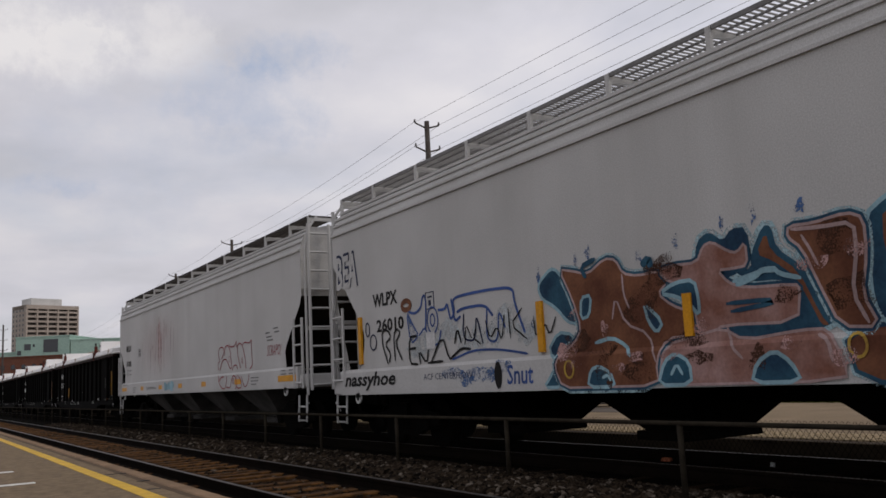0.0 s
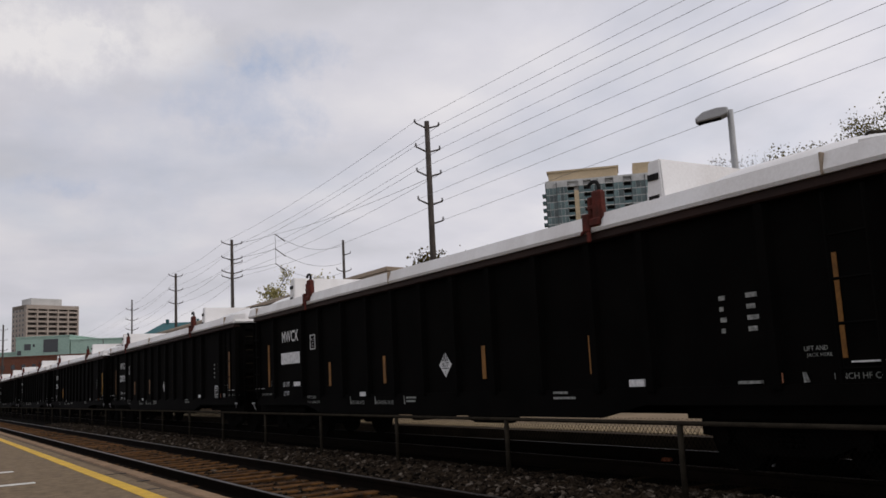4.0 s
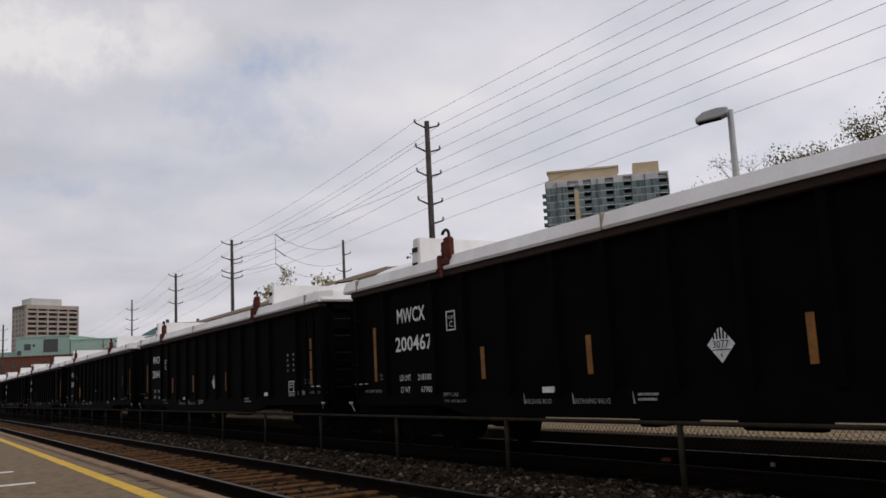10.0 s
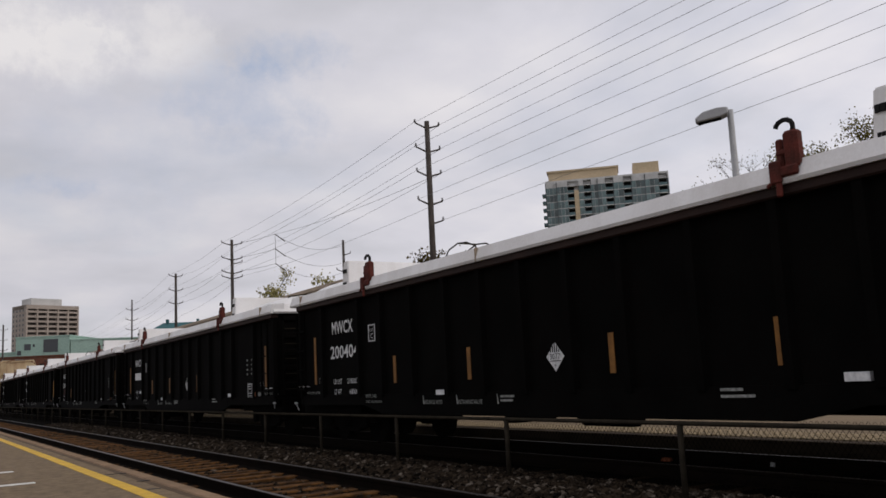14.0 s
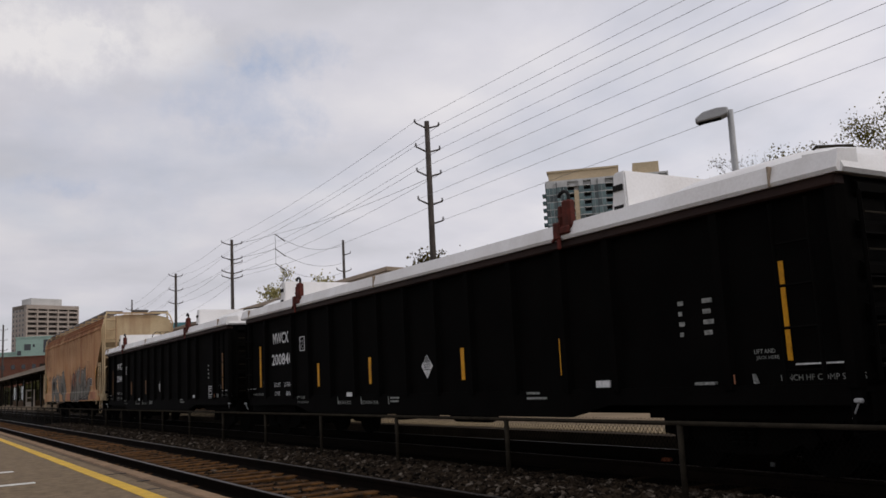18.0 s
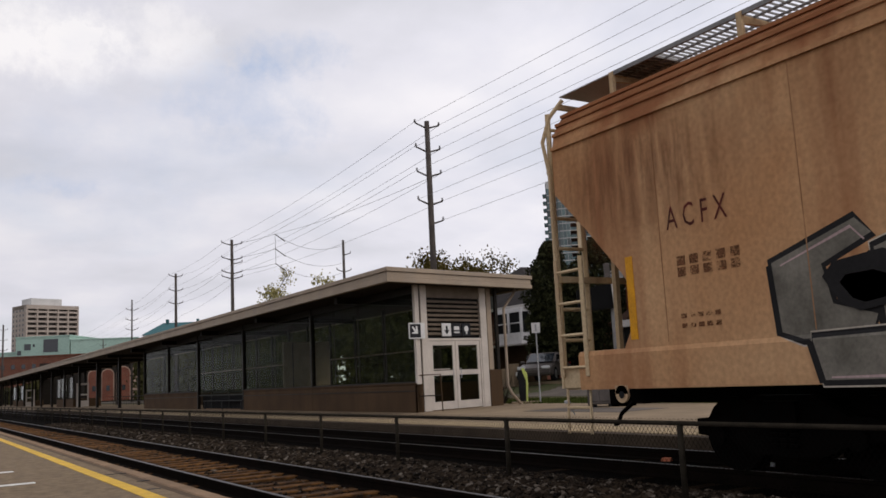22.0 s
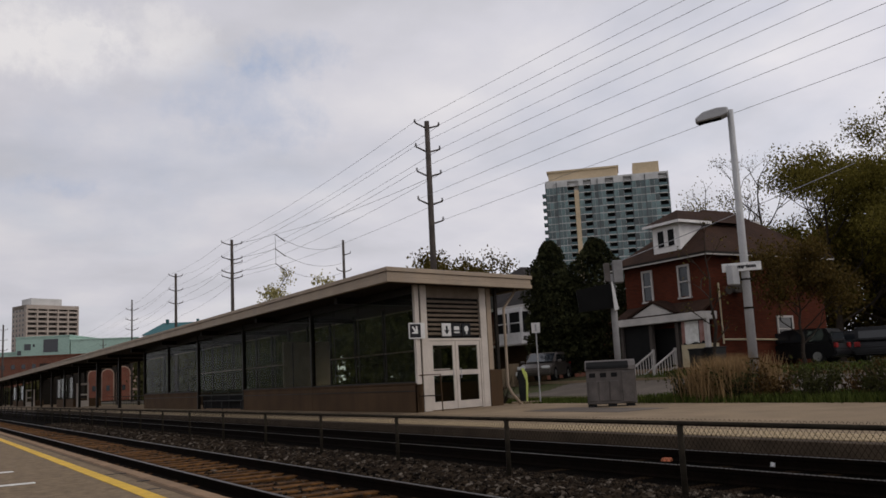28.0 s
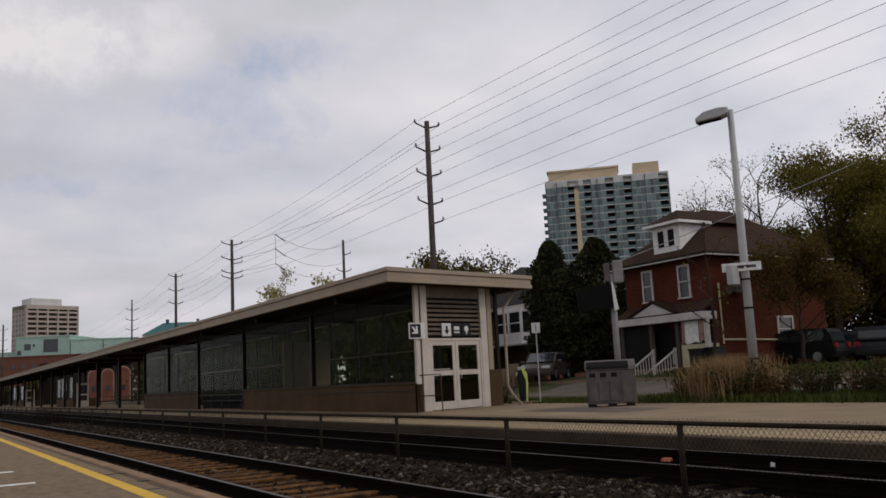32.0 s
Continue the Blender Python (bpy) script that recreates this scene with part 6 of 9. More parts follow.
    for x, rows in ((-1.609, upper), (-1.632, lower)):
        for k, pts in enumerate(rows):
            bm = bm_new()
            line(bm, soft(pts, False), 0.03, x - 0.0003 * k)
            part("red_tag_letter", bm, "g_red", b, "red outlined bubble letter" if k == 0 else "")
    for y, z in ((-4.63, 2.02), (-5.69, 1.93), (-5.0, 1.42)):
        bm = bm_new()
        line(bm, [(y + 0.055 * math.cos(t), z + 0.075 * math.sin(t)) for t in [6.283 * q / 12 for q in range(12)]], 0.018, -1.6125 if z > 1.6 else -1.635, True)
        part("red_tag_ring", bm, "g_red", b)
    part("crimson_tag", on_side(text_bm("SCRAPO!", 0.3, 0.95, 0.26, 0.3, -0.003), -1.608, -7.55, 1.95), "g_red", b, "dark red scrawled tag")
    hazed(b, "rose_wash", "faded pink-red paint runs", (0.52, 0.23, 0.23), 0.2, 6.6, 1.66, 4.1, 0.24, -1.6068, 1.4)
    bm = bm_new()
    rng = random.Random(8)
    for y, z0, z1, w in ((5.72, 3.3, 1.45, 0.07), (4.4, 2.97, 1.75, 0.06), (3.75, 2.7, 1.8, 0.07), (3.5, 3.5, 2.9, 0.05), (3.2, 3.75, 2.2, 0.16), (3.0, 3.6, 1.9, 0.1), (2.85, 3.2, 1.75, 0.12), (2.45, 3.64, 1.8, 0.07), (2.2, 3.5, 3.0, 0.06), (1.6, 3.5, 2.2, 0.08), (1.2, 3.3, 2.4, 0.06), (0.7, 3.2, 2.6, 0.05), (6.3, 2.9, 2.3, 0.04), (4.1, 2.9, 2.7, 0.05)):
        pts = [(y + (z - z0) * -0.06 + rng.uniform(-0.02, 0.02), z) for z in [z0 + (z1 - z0) * k / 6 for k in range(7)]]
        for k in range(6):
            stroke(bm, pts[k:k + 2], w * 1.4 * (1 - 0.1 * k), -1.6068 - 0.0001 * k)
    M["rose_run"] = haze_mat("rose_run_paint", (0.52, 0.20, 0.20), -0.5, 7.5, 0.4, 5.0, 0.42, 4.0)
    part("rose_run", bm, "rose_run", b, "thin pink paint runs", kind="stuff")
    bm = bm_new()
    for k in range(3):
        blob(bm, 2.2 - k * 0.4, 1.4, 0.25, 0.14, -1.6305 - 0.0002 * k, 700 + k, rough=0.3)
    part("pale_blue_smear", bm, "g_cyan", b, "pale blue smear on the sill")

    c = build_hopper("rust-stained tan covered hopper wagon with silver graffiti", "hop_tan", "hop_tan_end", LC, True, walk_paint="grate", longer=1.0, first=3.47, pitch=1.74)
    MOVING.append((c, 289.04))
    # pointed silver letters with heavy black shadows; the second word has a thin white edge
    first = [[(6.65, 1.5), (6.7, 2.2), (5.75, 2.5), (5.6, 2.34), (6.14, 2.12), (6.06, 1.73), (5.63, 1.6), (5.7, 1.42), (6.4, 1.42)], [(5.55, 1.45), (5.59, 2.2), (4.44, 2.53), (4.46, 2.3), (5.04, 2.16), (4.48, 2.01), (4.92, 1.86), (4.24, 1.54), (4.3, 1.42)],
             [(4.23, 2.4), (3.84, 2.53), (3.2, 1.5), (3.7, 1.42)], [(3.38, 2.44), (2.89, 2.35), (2.62, 1.85), (2.55, 2.55), (2.06, 2.66), (1.02, 1.5), (1.26, 1.02), (2.05, 1.1), (2.28, 1.42), (2.96, 1.45)], [(6.3, 1.42), (5.2, 1.44), (5.5, 1.02), (6.2, 1.02)], [(5.0, 1.43), (3.5, 1.44), (3.2, 1.02), (4.7, 1.02)]]
    second = [[(-0.67, 1.71), (-0.82, 2.13), (-1.25, 2.42), (-1.61, 2.33), (-1.85, 2.04), (-1.89, 1.72), (-1.94, 1.39), (-1.65, 1.15), (-1.28, 1.02), (-0.84, 1.03), (-0.63, 1.28)], [(-1.62, 2.19), (-2.21, 2.57), (-2.26, 2.41), (-2.02, 2.03), (-2.27, 1.89), (-2.38, 1.69), (-2.42, 1.51), (-2.21, 1.38), (-2.61, 1.37), (-2.64, 1.05), (-1.95, 1.02), (-1.93, 1.64)],
              [(-2.31, 2.28), (-2.85, 2.64), (-2.94, 2.4), (-3.47, 2.69), (-3.49, 2.48), (-3.02, 2.03), (-3.59, 1.68), (-4.06, 1.31), (-3.87, 1.23), (-3.39, 1.33), (-3.28, 1.02), (-2.67, 1.02), (-2.44, 1.68)], [(-3.7, 2.17), (-3.94, 2.46), (-4.2, 2.52), (-4.47, 2.35), (-4.61, 2.0), (-4.71, 1.67), (-4.68, 1.41), (-4.52, 1.19), (-4.23, 1.11), (-4.0, 1.24), (-3.79, 1.6)],
              [(-4.43, 2.39), (-5.09, 2.66), (-5.12, 2.27), (-5.15, 2.14), (-4.93, 2.07), (-5.0, 1.95), (-5.25, 1.99), (-5.33, 1.65), (-5.13, 1.6), (-5.41, 1.49), (-5.36, 1.24), (-4.72, 1.17), (-4.66, 1.8)], [(-5.55, 1.63), (-5.68, 1.94), (-5.83, 1.97), (-6.25, 2.04), (-6.28, 1.77), (-6.37, 1.54), (-6.27, 1.34), (-5.44, 1.27), (-5.38, 1.48)]]
    bm = bm_new()
    shape(bm, [(-0.45, 1.03), (-0.5, 1.3), (-2.6, 1.4), (-5.96, 1.27), (-5.99, 1.03)], -1.6265)
    part("black_shadow", drape(bm), "g_black", c)
    for word, white, push in ((first, True, 0.07), (second, True, 0.12)):
        for k, pts in enumerate(word):
            x = -1.6285 - 0.0035 * k
            if white:
                bm = bm_new()
                line(bm, pts, 0.155, x + 0.0018, True)
                part("white_edge", drape(bm), "g_cream", c)
            # the heavy shadow is thrown towards the word's start
            bm = bm_new()
            shape(bm, [(y + push, z - 0.03) for y, z in pts], x + 0.0012)
            part("cast_shadow", drape(bm), "g_black", c)
            bm = bm_new()
            line(bm, pts, 0.12, x + 0.0008, True)
            part("black_edge", drape(bm), "g_black", c)
            bm = bm_new()
            shape(bm, pts, x)
            part("silver_letter", drape(bm), "g_silver", c, "silver graffiti letter with a black outline" if k == 0 else "")
            # paler inner sheen down one flank
            cy, cz = sum(p[0] for p in pts) / len(pts), sum(p[1] for p in pts) / len(pts)
            bm = bm_new()
            line(bm, [(p[0] + (cy - p[0]) * 0.16, p[1] + (cz - p[1]) * 0.12) for p in pts[1:max(4, len(pts) // 2)]], 0.03, x - 0.0006)
            part("letter_sheen", drape(bm), "g_rose" if white else "g_silver", c)
    for name, pts, paint in (("black_counter", [(-1.11, 1.89), (-1.38, 1.92), (-1.43, 1.71), (-1.58, 1.53), (-1.26, 1.49), (-1.09, 1.68)], "g_black"), ("black_counter", [(-4.12, 1.96), (-4.26, 1.96), (-4.34, 1.73), (-4.28, 1.58), (-4.15, 1.68)], "g_black"), ("pink_counter", [(-3.06, 2.03), (-3.44, 2.27), (-3.43, 1.87)], "g_pink"), ("black_counter", [(-5.58, 1.66), (-5.63, 1.87), (-5.79, 1.94), (-5.73, 1.71)], "g_black"),
                             ("black_counter", [(-4.85, 2.12), (-5.12, 2.06), (-5.1, 1.96), (-4.9, 2.0)], "g_black"), ("black_counter", [(-5.05, 1.66), (-5.32, 1.7), (-5.3, 1.58), (-5.06, 1.56)], "g_black"), ("black_counter", [(-2.05, 1.98), (-2.25, 1.96), (-2.28, 1.88), (-2.08, 1.9)], "g_black"), ("black_counter", [(6.2, 2.1), (5.3, 2.2), (5.35, 1.7), (5.9, 1.62)], "g_black"), ("pink_counter", [(6.0, 1.98), (5.5, 2.0), (5.45, 1.75), (5.8, 1.7)], "g_pink"), ("black_counter", [(2.5, 1.8), (2.3, 2.0), (2.0, 1.5), (2.2, 1.45)], "g_black")):
        painted(c, name, pts, paint, -1.6505)
    part("white_scrawl", on_side(text_bm("PECT", 0.2, 0.42, 0.16, 0.1, -0.006), -1.6535, -5.52, 1.06), "g_white", c, "thin white scrawl")
    # red overspray flames above the second word
    bm = bm_new()
    rng = random.Random(19)
    for k in range(22):
        y = 0.3 - rng.uniform(0, 6.0)
        z0 = 2.2 + rng.uniform(-0.2, 0.35)
        bm.faces.new([bm.verts.new((-1.6056 - 0.00003 * k, y + a, z)) for a, z in ((-0.07, z0 - 0.3), (0.07, z0 - 0.3), (0.02, z0 + rng.uniform(0.05, 0.25)))])
    part("red_flame", bm, "s_flame", c, "faint red spray flames", kind="stuff")
    for y in (8.18, 6.27, 5.21, 4.59, 3.2, 1.9, 0.65, -1.15, -2.3, -3.14, -3.98, -5.14, -7.08):
        part("weld_seam", quick(box, -1.6025, -1.598, y - 0.006, y + 0.006, 1.5, 4.18), "seam", c)
    hazed(c, "coral_wash", "coral overspray round the letters", (0.40, 0.13, 0.06), -8.4, 1.4, 1.3, 2.95, 0.75, -1.6062, 0.5)
    hazed(c, "rust_wash", "rust streaks below the eaves", (0.20, 0.075, 0.035), -9.6, 9.9, 2.9, 5.0, 0.42, -1.6046, 1.2)
    hazed(c, "rust_stain", "", (0.22, 0.08, 0.036), 6.4, 10.6, 2.4, 4.6, 0.55, -1.6052, 1.4)
    for y0, y1 in ((0.75, -0.3), (-6.45, -7.8)):
        bm = bm_new()
        shape(bm, [(y0, 1.06), (y0, 1.4), (y1, 1.4), (y1 - 0.1, 1.06)], -1.6275)
        part("coral_sill_patch", bm, "g_coral", c)
    bm = bm_new()
    for k in range(5):
        [box(bm, -1.607, -1.6, -6.2 + 0.21 * q, -6.06 + 0.21 * q, 2.84 - k * 0.1, 2.865 - k * 0.1) for q in range(4 - k % 2)]
    part("faded_stencil", bm, "s_rust", c, kind="stuff")
    part("faded_lettering", on_side(text_bm("A C F X", 0.3, 0.88, 0.27, offset=0.0), -1.606, 8.06, 2.77), "rust", c)
    bm = bm_new()
    for z, w in ((2.22, 0.95), (1.75, 0.6), (1.64, 0.6)):
        for k in range(5):
            for z0, z1 in ((0.0, 0.1), (0.125, 0.23)) if z > 2 else ((0.0, 0.05),):
                box(bm, -1.608, -1.6, 7.95 - w * (k + 0.62) / 5, 7.95 - w * k / 5, z + z0, z + z1)
    part("faded_stencil", bm, "s_rust", c, kind="stuff")
    for y, z0, z1 in ((-7.7, 2.04, 2.6), (8.72, 1.56, 2.56)):
        part("reflector_strip", quick(box, -1.607, -1.6, y - 0.06, y + 0.06, z0, z1), "reflector", c)
    bm = bm_new()
    y, z = -6.57, 1.70
    box(bm, -1.608, -1.6, y - 0.25, y + 0.25, z, z + 0.34)
    q = part("notice_plate", bm, "g_black", c)
    bm = bm_new()
    for s in ((y - 0.25, y + 0.25, z, z + 0.022), (y - 0.25, y + 0.25, z + 0.318, z + 0.34), (y - 0.25, y - 0.228, z, z + 0.34), (y + 0.228, y + 0.25, z, z + 0.34), (y - 0.23, y + 0.23, z + 0.11, z + 0.125), (y - 0.008, y + 0.008, z + 0.12, z + 0.33)):
        box(bm, -1.611, -1.6, *s)
    part("plate_border", bm, "g_white", q)


build_hoppers()


# ---------- station shelter on the far platform ----------
M["pane"] = glass("shelter_glass", (0.64, 0.69, 0.60), 0.03)
M["tower_glass"] = mat("green_tower_glass", (0.17, 0.255, 0.245), (0.028, 0.05, 0.054), 0.12, scale=0.12, fine=0.5, bump=0, spec=0.5, jitter=0.75)


def brick_mat(name, a, b, mortar, scale=1.0):
    m = bpy.data.materials.new(name)
    m.use_nodes = True
    n, l = m.node_tree.nodes, m.node_tree.links
    p = n["Principled BSDF"]
    p.inputs["Roughness"].default_value, p.inputs["Specular IOR Level"].default_value = 0.9, 0.08
    tc = n.new("ShaderNodeTexCoord")
    sep, comb = n.new("ShaderNodeSeparateXYZ"), n.new("ShaderNodeCombineXYZ")
    l.new(tc.outputs["Object"], sep.inputs[0])
    ad = n.new("ShaderNodeMath")
    l.new(sep.outputs[0], ad.inputs[0])
    l.new(sep.outputs[1], ad.inputs[1])
    l.new(ad.outputs[0], comb.inputs[0])
    l.new(sep.outputs[2], comb.inputs[1])
    t = n.new("ShaderNodeTexBrick")
    t.inputs["Color1"].default_value, t.inputs["Color2"].default_value, t.inputs["Mortar"].default_value = (*a, 1), (*b, 1), (*mortar, 1)
    t.inputs["Scale"].default_value, t.inputs["Mortar Size"].default_value = scale, 0.012
    t.inputs["Brick Width"].default_value, t.inputs["Row Height"].default_value = 0.22, 0.075
    l.new(comb.outputs[0], t.inputs["Vector"])
    ns = n.new("ShaderNodeTexNoise")
    ns.inputs["Scale"].default_value, ns.inputs["Detail"].default_value = 0.8, 6
    l.new(tc.outputs["Object"], ns.inputs["Vector"])
    mx = n.new("ShaderNodeMix")
    mx.data_type, mx.blend_type = "RGBA", "MULTIPLY"
    mx.inputs[0].default_value = 0.5
    l.new(t.outputs[0], mx.inputs[6])
    l.new(ns.outputs["Fac"], mx.inputs[7])
    l.new(mx.outputs[2], p.inputs["Base Color"])
    return m


M["housebrick"] = brick_mat("red_house_brick", (0.135, 0.029, 0.013), (0.085, 0.019, 0.009), (0.075, 0.033, 0.022))
M["oldbrick"] = brick_mat("old_red_brick", (0.24, 0.075, 0.045), (0.17, 0.055, 0.035), (0.18, 0.12, 0.09))

SX0, SX1, SY0 = 13.6, 17.35, 23.85  # shelter front wall, back wall, end wall
RX0, RX1, RY0, RY1 = 12.13, 18.5, 23.1, 260.0
PZ = 0.19
SLANT = 0.204


def build_shelter():
    sh = thing("platform_shelter", 0, 0, 0, "long glazed station shelter with a flat pale-edged canopy on the platform", "station shelter")
    # roof: deck, stepped fascia on the front and the end, soffit
    part("roof_deck", quick(box, RX0 + 0.1, RX1 - 0.1, RY0 + 0.1, RY1, 4.32, 4.52), "shingle_dark", sh)
    for z0, z1, d in ((4.16, 4.30, 0.03), (4.305, 4.475, 0.0), (4.48, 4.61, 0.05)):
        bm = bm_new()
        bbox(bm, RX0 - d, RX0 + 0.12, RY0 - d, RY1, z0, z1, 0.008)
        bbox(bm, RX0 + 0.12, RX1 + d, RY0 - d, RY0 + 0.12, z0, z1, 0.008)
        bbox(bm, RX1 - 0.12, RX1 + d, RY0 + 0.12, RY1, z0, z1, 0.008)
        part("fascia", bm, "fascia", sh, "pale grey metal fascia")
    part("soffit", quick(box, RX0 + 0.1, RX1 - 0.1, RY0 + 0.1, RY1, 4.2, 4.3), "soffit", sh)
    for k in range(15):
        y = 28.0 + k * 8.3
        part("roof_beam", quick(box, SX0 - 0.9, SX1 + 0.6, y - 0.12, y + 0.12, 3.98, 4.22), "mullion", sh)
    # glazed part
    bays = [23.85, 32.25, 40.6, 48.3, 54.8, 61.2]
    knee_h = 1.06
    for i, (y0, y1) in enumerate(zip(bays, bays[1:])):
        if i == 2:
            continue
        w = part("knee_wall", quick(bbox, SX0, SX0 + 0.18, y0 + (0.0 if i else 0.02), y1, 0.1, knee_h, 0.012), "knee", sh, "brown precast wall panel")
        part("wall_cap", quick(bbox, SX0 - 0.03, SX0 + 0.21, y0, y1, knee_h, knee_h + 0.05, 0.01), "knee", w)
        part("wall_rail", quick(box, SX0 - 0.02, SX0, y0, y1, 0.84, 0.87), "mullion", w)
    for i, y in enumerate(bays):
        part("front_post", quick(bbox, SX0 - 0.02, SX0 + 0.16, y - 0.07, y + 0.07, 0.15 if i in (2, 3) else knee_h, 4.2, 0.01), "trim" if i == 0 else "mullion", sh)
    for i, (y0, y1) in enumerate(zip(bays, bays[1:])):
        zb = knee_h + 0.05 if i != 2 else 0.9
        win = new("front_window")
        win.parent = sh
        part("frame", quick(lambda b: [box(b, SX0 + 0.03, SX0 + 0.12, y0 + 0.07, y1 - 0.07, zb, zb + 0.05), box(b, SX0 + 0.03, SX0 + 0.12, y0 + 0.07, y1 - 0.07, 3.95, 4.0)]), "mullion", win)
        n = 4 if i < 2 else 3
        for k in range(n):
            a, b = y0 + 0.07 + (y1 - y0 - 0.14) * k / n, y0 + 0.07 + (y1 - y0 - 0.14) * (k + 1) / n
            pn = part("pane", quick(box, SX0 + 0.07, SX0 + 0.08, a + 0.008, b - 0.008, zb + 0.05, 3.95), "pane", win)
            pn.visible_shadow = False
            if k:
                part("glazing_bar", quick(box, SX0 + 0.06, SX0 + 0.095, a - 0.012, a + 0.012, zb + 0.05, 3.95), "mullion", win)
        part("header_panel", quick(box, SX0 + 0.02, SX0 + 0.14, y0 + 0.07, y1 - 0.07, 4.0, 4.2), "mullion", win)
        back = new("back_window")
        back.parent = sh
        part("back_wall", quick(box, SX1 - 0.18, SX1, y0, y1, 0.1, 1.05), "knee", back)
        for k in range(3):
            a, b = y0 + (y1 - y0) * k / 3, y0 + (y1 - y0) * (k + 1) / 3
            part("back_post", quick(box, SX1 - 0.14, SX1 - 0.02, a - 0.05, a + 0.05, 1.05, 4.2), "mullion", back)
            part("back_rail", quick(box, SX1 - 0.12, SX1 - 0.04, a + 0.05, b - 0.05, 2.32, 2.38), "louver", back)
            part("back_transom", quick(box, SX1 - 0.12, SX1 - 0.04, a + 0.05, b - 0.05, 1.05, 1.12), "mullion", back)
            pn = part("pane", quick(box, SX1 - 0.09, SX1 - 0.08, a + 0.05, b - 0.05, 1.05, 4.0), "pane", back)
            pn.visible_shadow = False
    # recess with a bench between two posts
    # added dark sheet that carries the open bay's shade in its colour
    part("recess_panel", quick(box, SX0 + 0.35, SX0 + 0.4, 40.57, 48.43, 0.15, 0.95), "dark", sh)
    bn = thing("platform_bench", SX0 + 0.12, 43.8, PZ, "dark slatted bench in the shelter's open bay", "bench")
    for k in range(4):
        part("slat", quick(bbox, -0.2 + k * 0.12, -0.1 + k * 0.12, -3.2, 3.2, 0.42, 0.46, 0.008), "black", bn)
    for k in range(3):
        part("back_slat", quick(bbox, 0.27, 0.31, -3.2, 3.2, 0.55 + k * 0.14, 0.64 + k * 0.14, 0.008), "black", bn)
    for yy in (-3, 0, 3):
        bm = bm_new()
        box(bm, -0.18, -0.12, yy - 0.03, yy + 0.03, 0, 0.42), box(bm, 0.2, 0.26, yy - 0.03, yy + 0.03, 0, 0.95)
        part("leg", bm, "black", bn)
    part("shelter_floor", quick(box, SX0 + 0.18, SX1 - 0.18, SY0 + 0.1, 60.3, 0.12, 0.215), "coping", sh)
    # end wall with its double door
    E0 = SY0
    part("end_post", quick(bbox, 13.86, 14.12, E0 - 0.02, E0 + 0.16, PZ, 4.2, 0.012), "trim", sh)
    part("end_corner_panel", quick(box, SX0, 13.86, E0 + 0.02, E0 + 0.14, PZ, 1.06), "knee", sh)
    part("end_side_glass_frame", quick(box, SX0 + 0.14, 13.86, E0 + 0.05, E0 + 0.12, 1.06, 4.2), "mullion", sh)
    part("end_post", quick(bbox, 16.5, 16.8, E0 - 0.02, E0 + 0.16, PZ, 4.2, 0.012), "trim", sh)
    part("end_pier", quick(bbox, 16.8, 17.38, E0 - 0.06, E0 + 0.2, PZ - 0.05, 1.42, 0.02), "knee", sh, "brown precast pier")
    part("end_jamb", quick(bbox, 16.86, 17.08, E0 + 0.02, E0 + 0.16, 1.42, 4.2, 0.012), "fascia", sh)
    part("end_header", quick(box, 14.12, 16.5, E0 + 0.02, E0 + 0.14, 3.82, 4.2), "louver", sh)
    lv = new("louver")
    lv.parent = sh
    part("louver_back", quick(box, 14.12, 16.5, E0 + 0.09, E0 + 0.12, 2.5, 3.82), "dark", lv)
    for k in range(8):
        z = 2.62 + k * 0.15
        part("blade", quick(prism, [(E0 - 0.01, z), (E0 + 0.08, z + 0.075), (E0 + 0.09, z + 0.06), (E0, z - 0.02)], 14.14, 16.48, "x"), "louver", lv)
    dr = new("double_door")
    dr.parent = sh
    bm = bm_new()
    box(bm, 14.12, 14.19, E0, E0 + 0.1, PZ, 2.5), box(bm, 16.43, 16.5, E0, E0 + 0.1, PZ, 2.5), box(bm, 14.19, 16.43, E0, E0 + 0.1, 2.42, 2.5)
    part("door_frame", bm, "trim", dr)
    for x0, x1, hs in ((14.2, 15.3, 1), (15.32, 16.42, -1)):
        lf = bm_new()
        for a in ((x0, x0 + 0.12, 0.22, 2.41), (x1 - 0.12, x1, 0.22, 2.41), (x0 + 0.12, x1 - 0.12, 0.22, 0.47), (x0 + 0.12, x1 - 0.12, 1.30, 1.46), (x0 + 0.12, x1 - 0.12, 2.27, 2.41)):
            box(lf, a[0], a[1], E0 + 0.02, E0 + 0.07, a[2], a[3])
        leaf = part("door_leaf", lf, "trim", dr, "white framed glass door leaf")
        for z0, z1 in ((0.47, 1.30), (1.46, 2.27)):
            pn = part("pane", quick(box, x0 + 0.12, x1 - 0.12, E0 + 0.04, E0 + 0.05, z0, z1), "pane", leaf)
            pn.visible_shadow = False
        xh = x1 - 0.16 if hs > 0 else x0 + 0.16
        part("pull_handle", quick(tube, [(xh, E0 + 0.02, 1.2), (xh, E0 - 0.05, 1.2), (xh, E0 - 0.05, 1.5), (xh, E0 + 0.02, 1.5)], 0.014), "lamp", leaf)
    part("push_bar", quick(tube, [(14.3, E0 - 0.02, 1.5), (15.0, E0 - 0.02, 1.5)], 0.015), "trim", dr)
    # rail beside the door
    gr = thing("guard_rail", 13.9, SY0 - 0.35, PZ, "bronze tubular guard rail beside the doors", "rail")
    part("upper_rail", quick(tube, [(-0.25, 0.3, 1.15), (0.35, 0.0, 1.15), (0.38, 0.0, 0.0)], 0.02), "knee", gr)
    part("lower_rail", quick(tube, [(-0.25, 0.3, 0.5), (0.37, 0.0, 0.5)], 0.018), "mullion", gr)
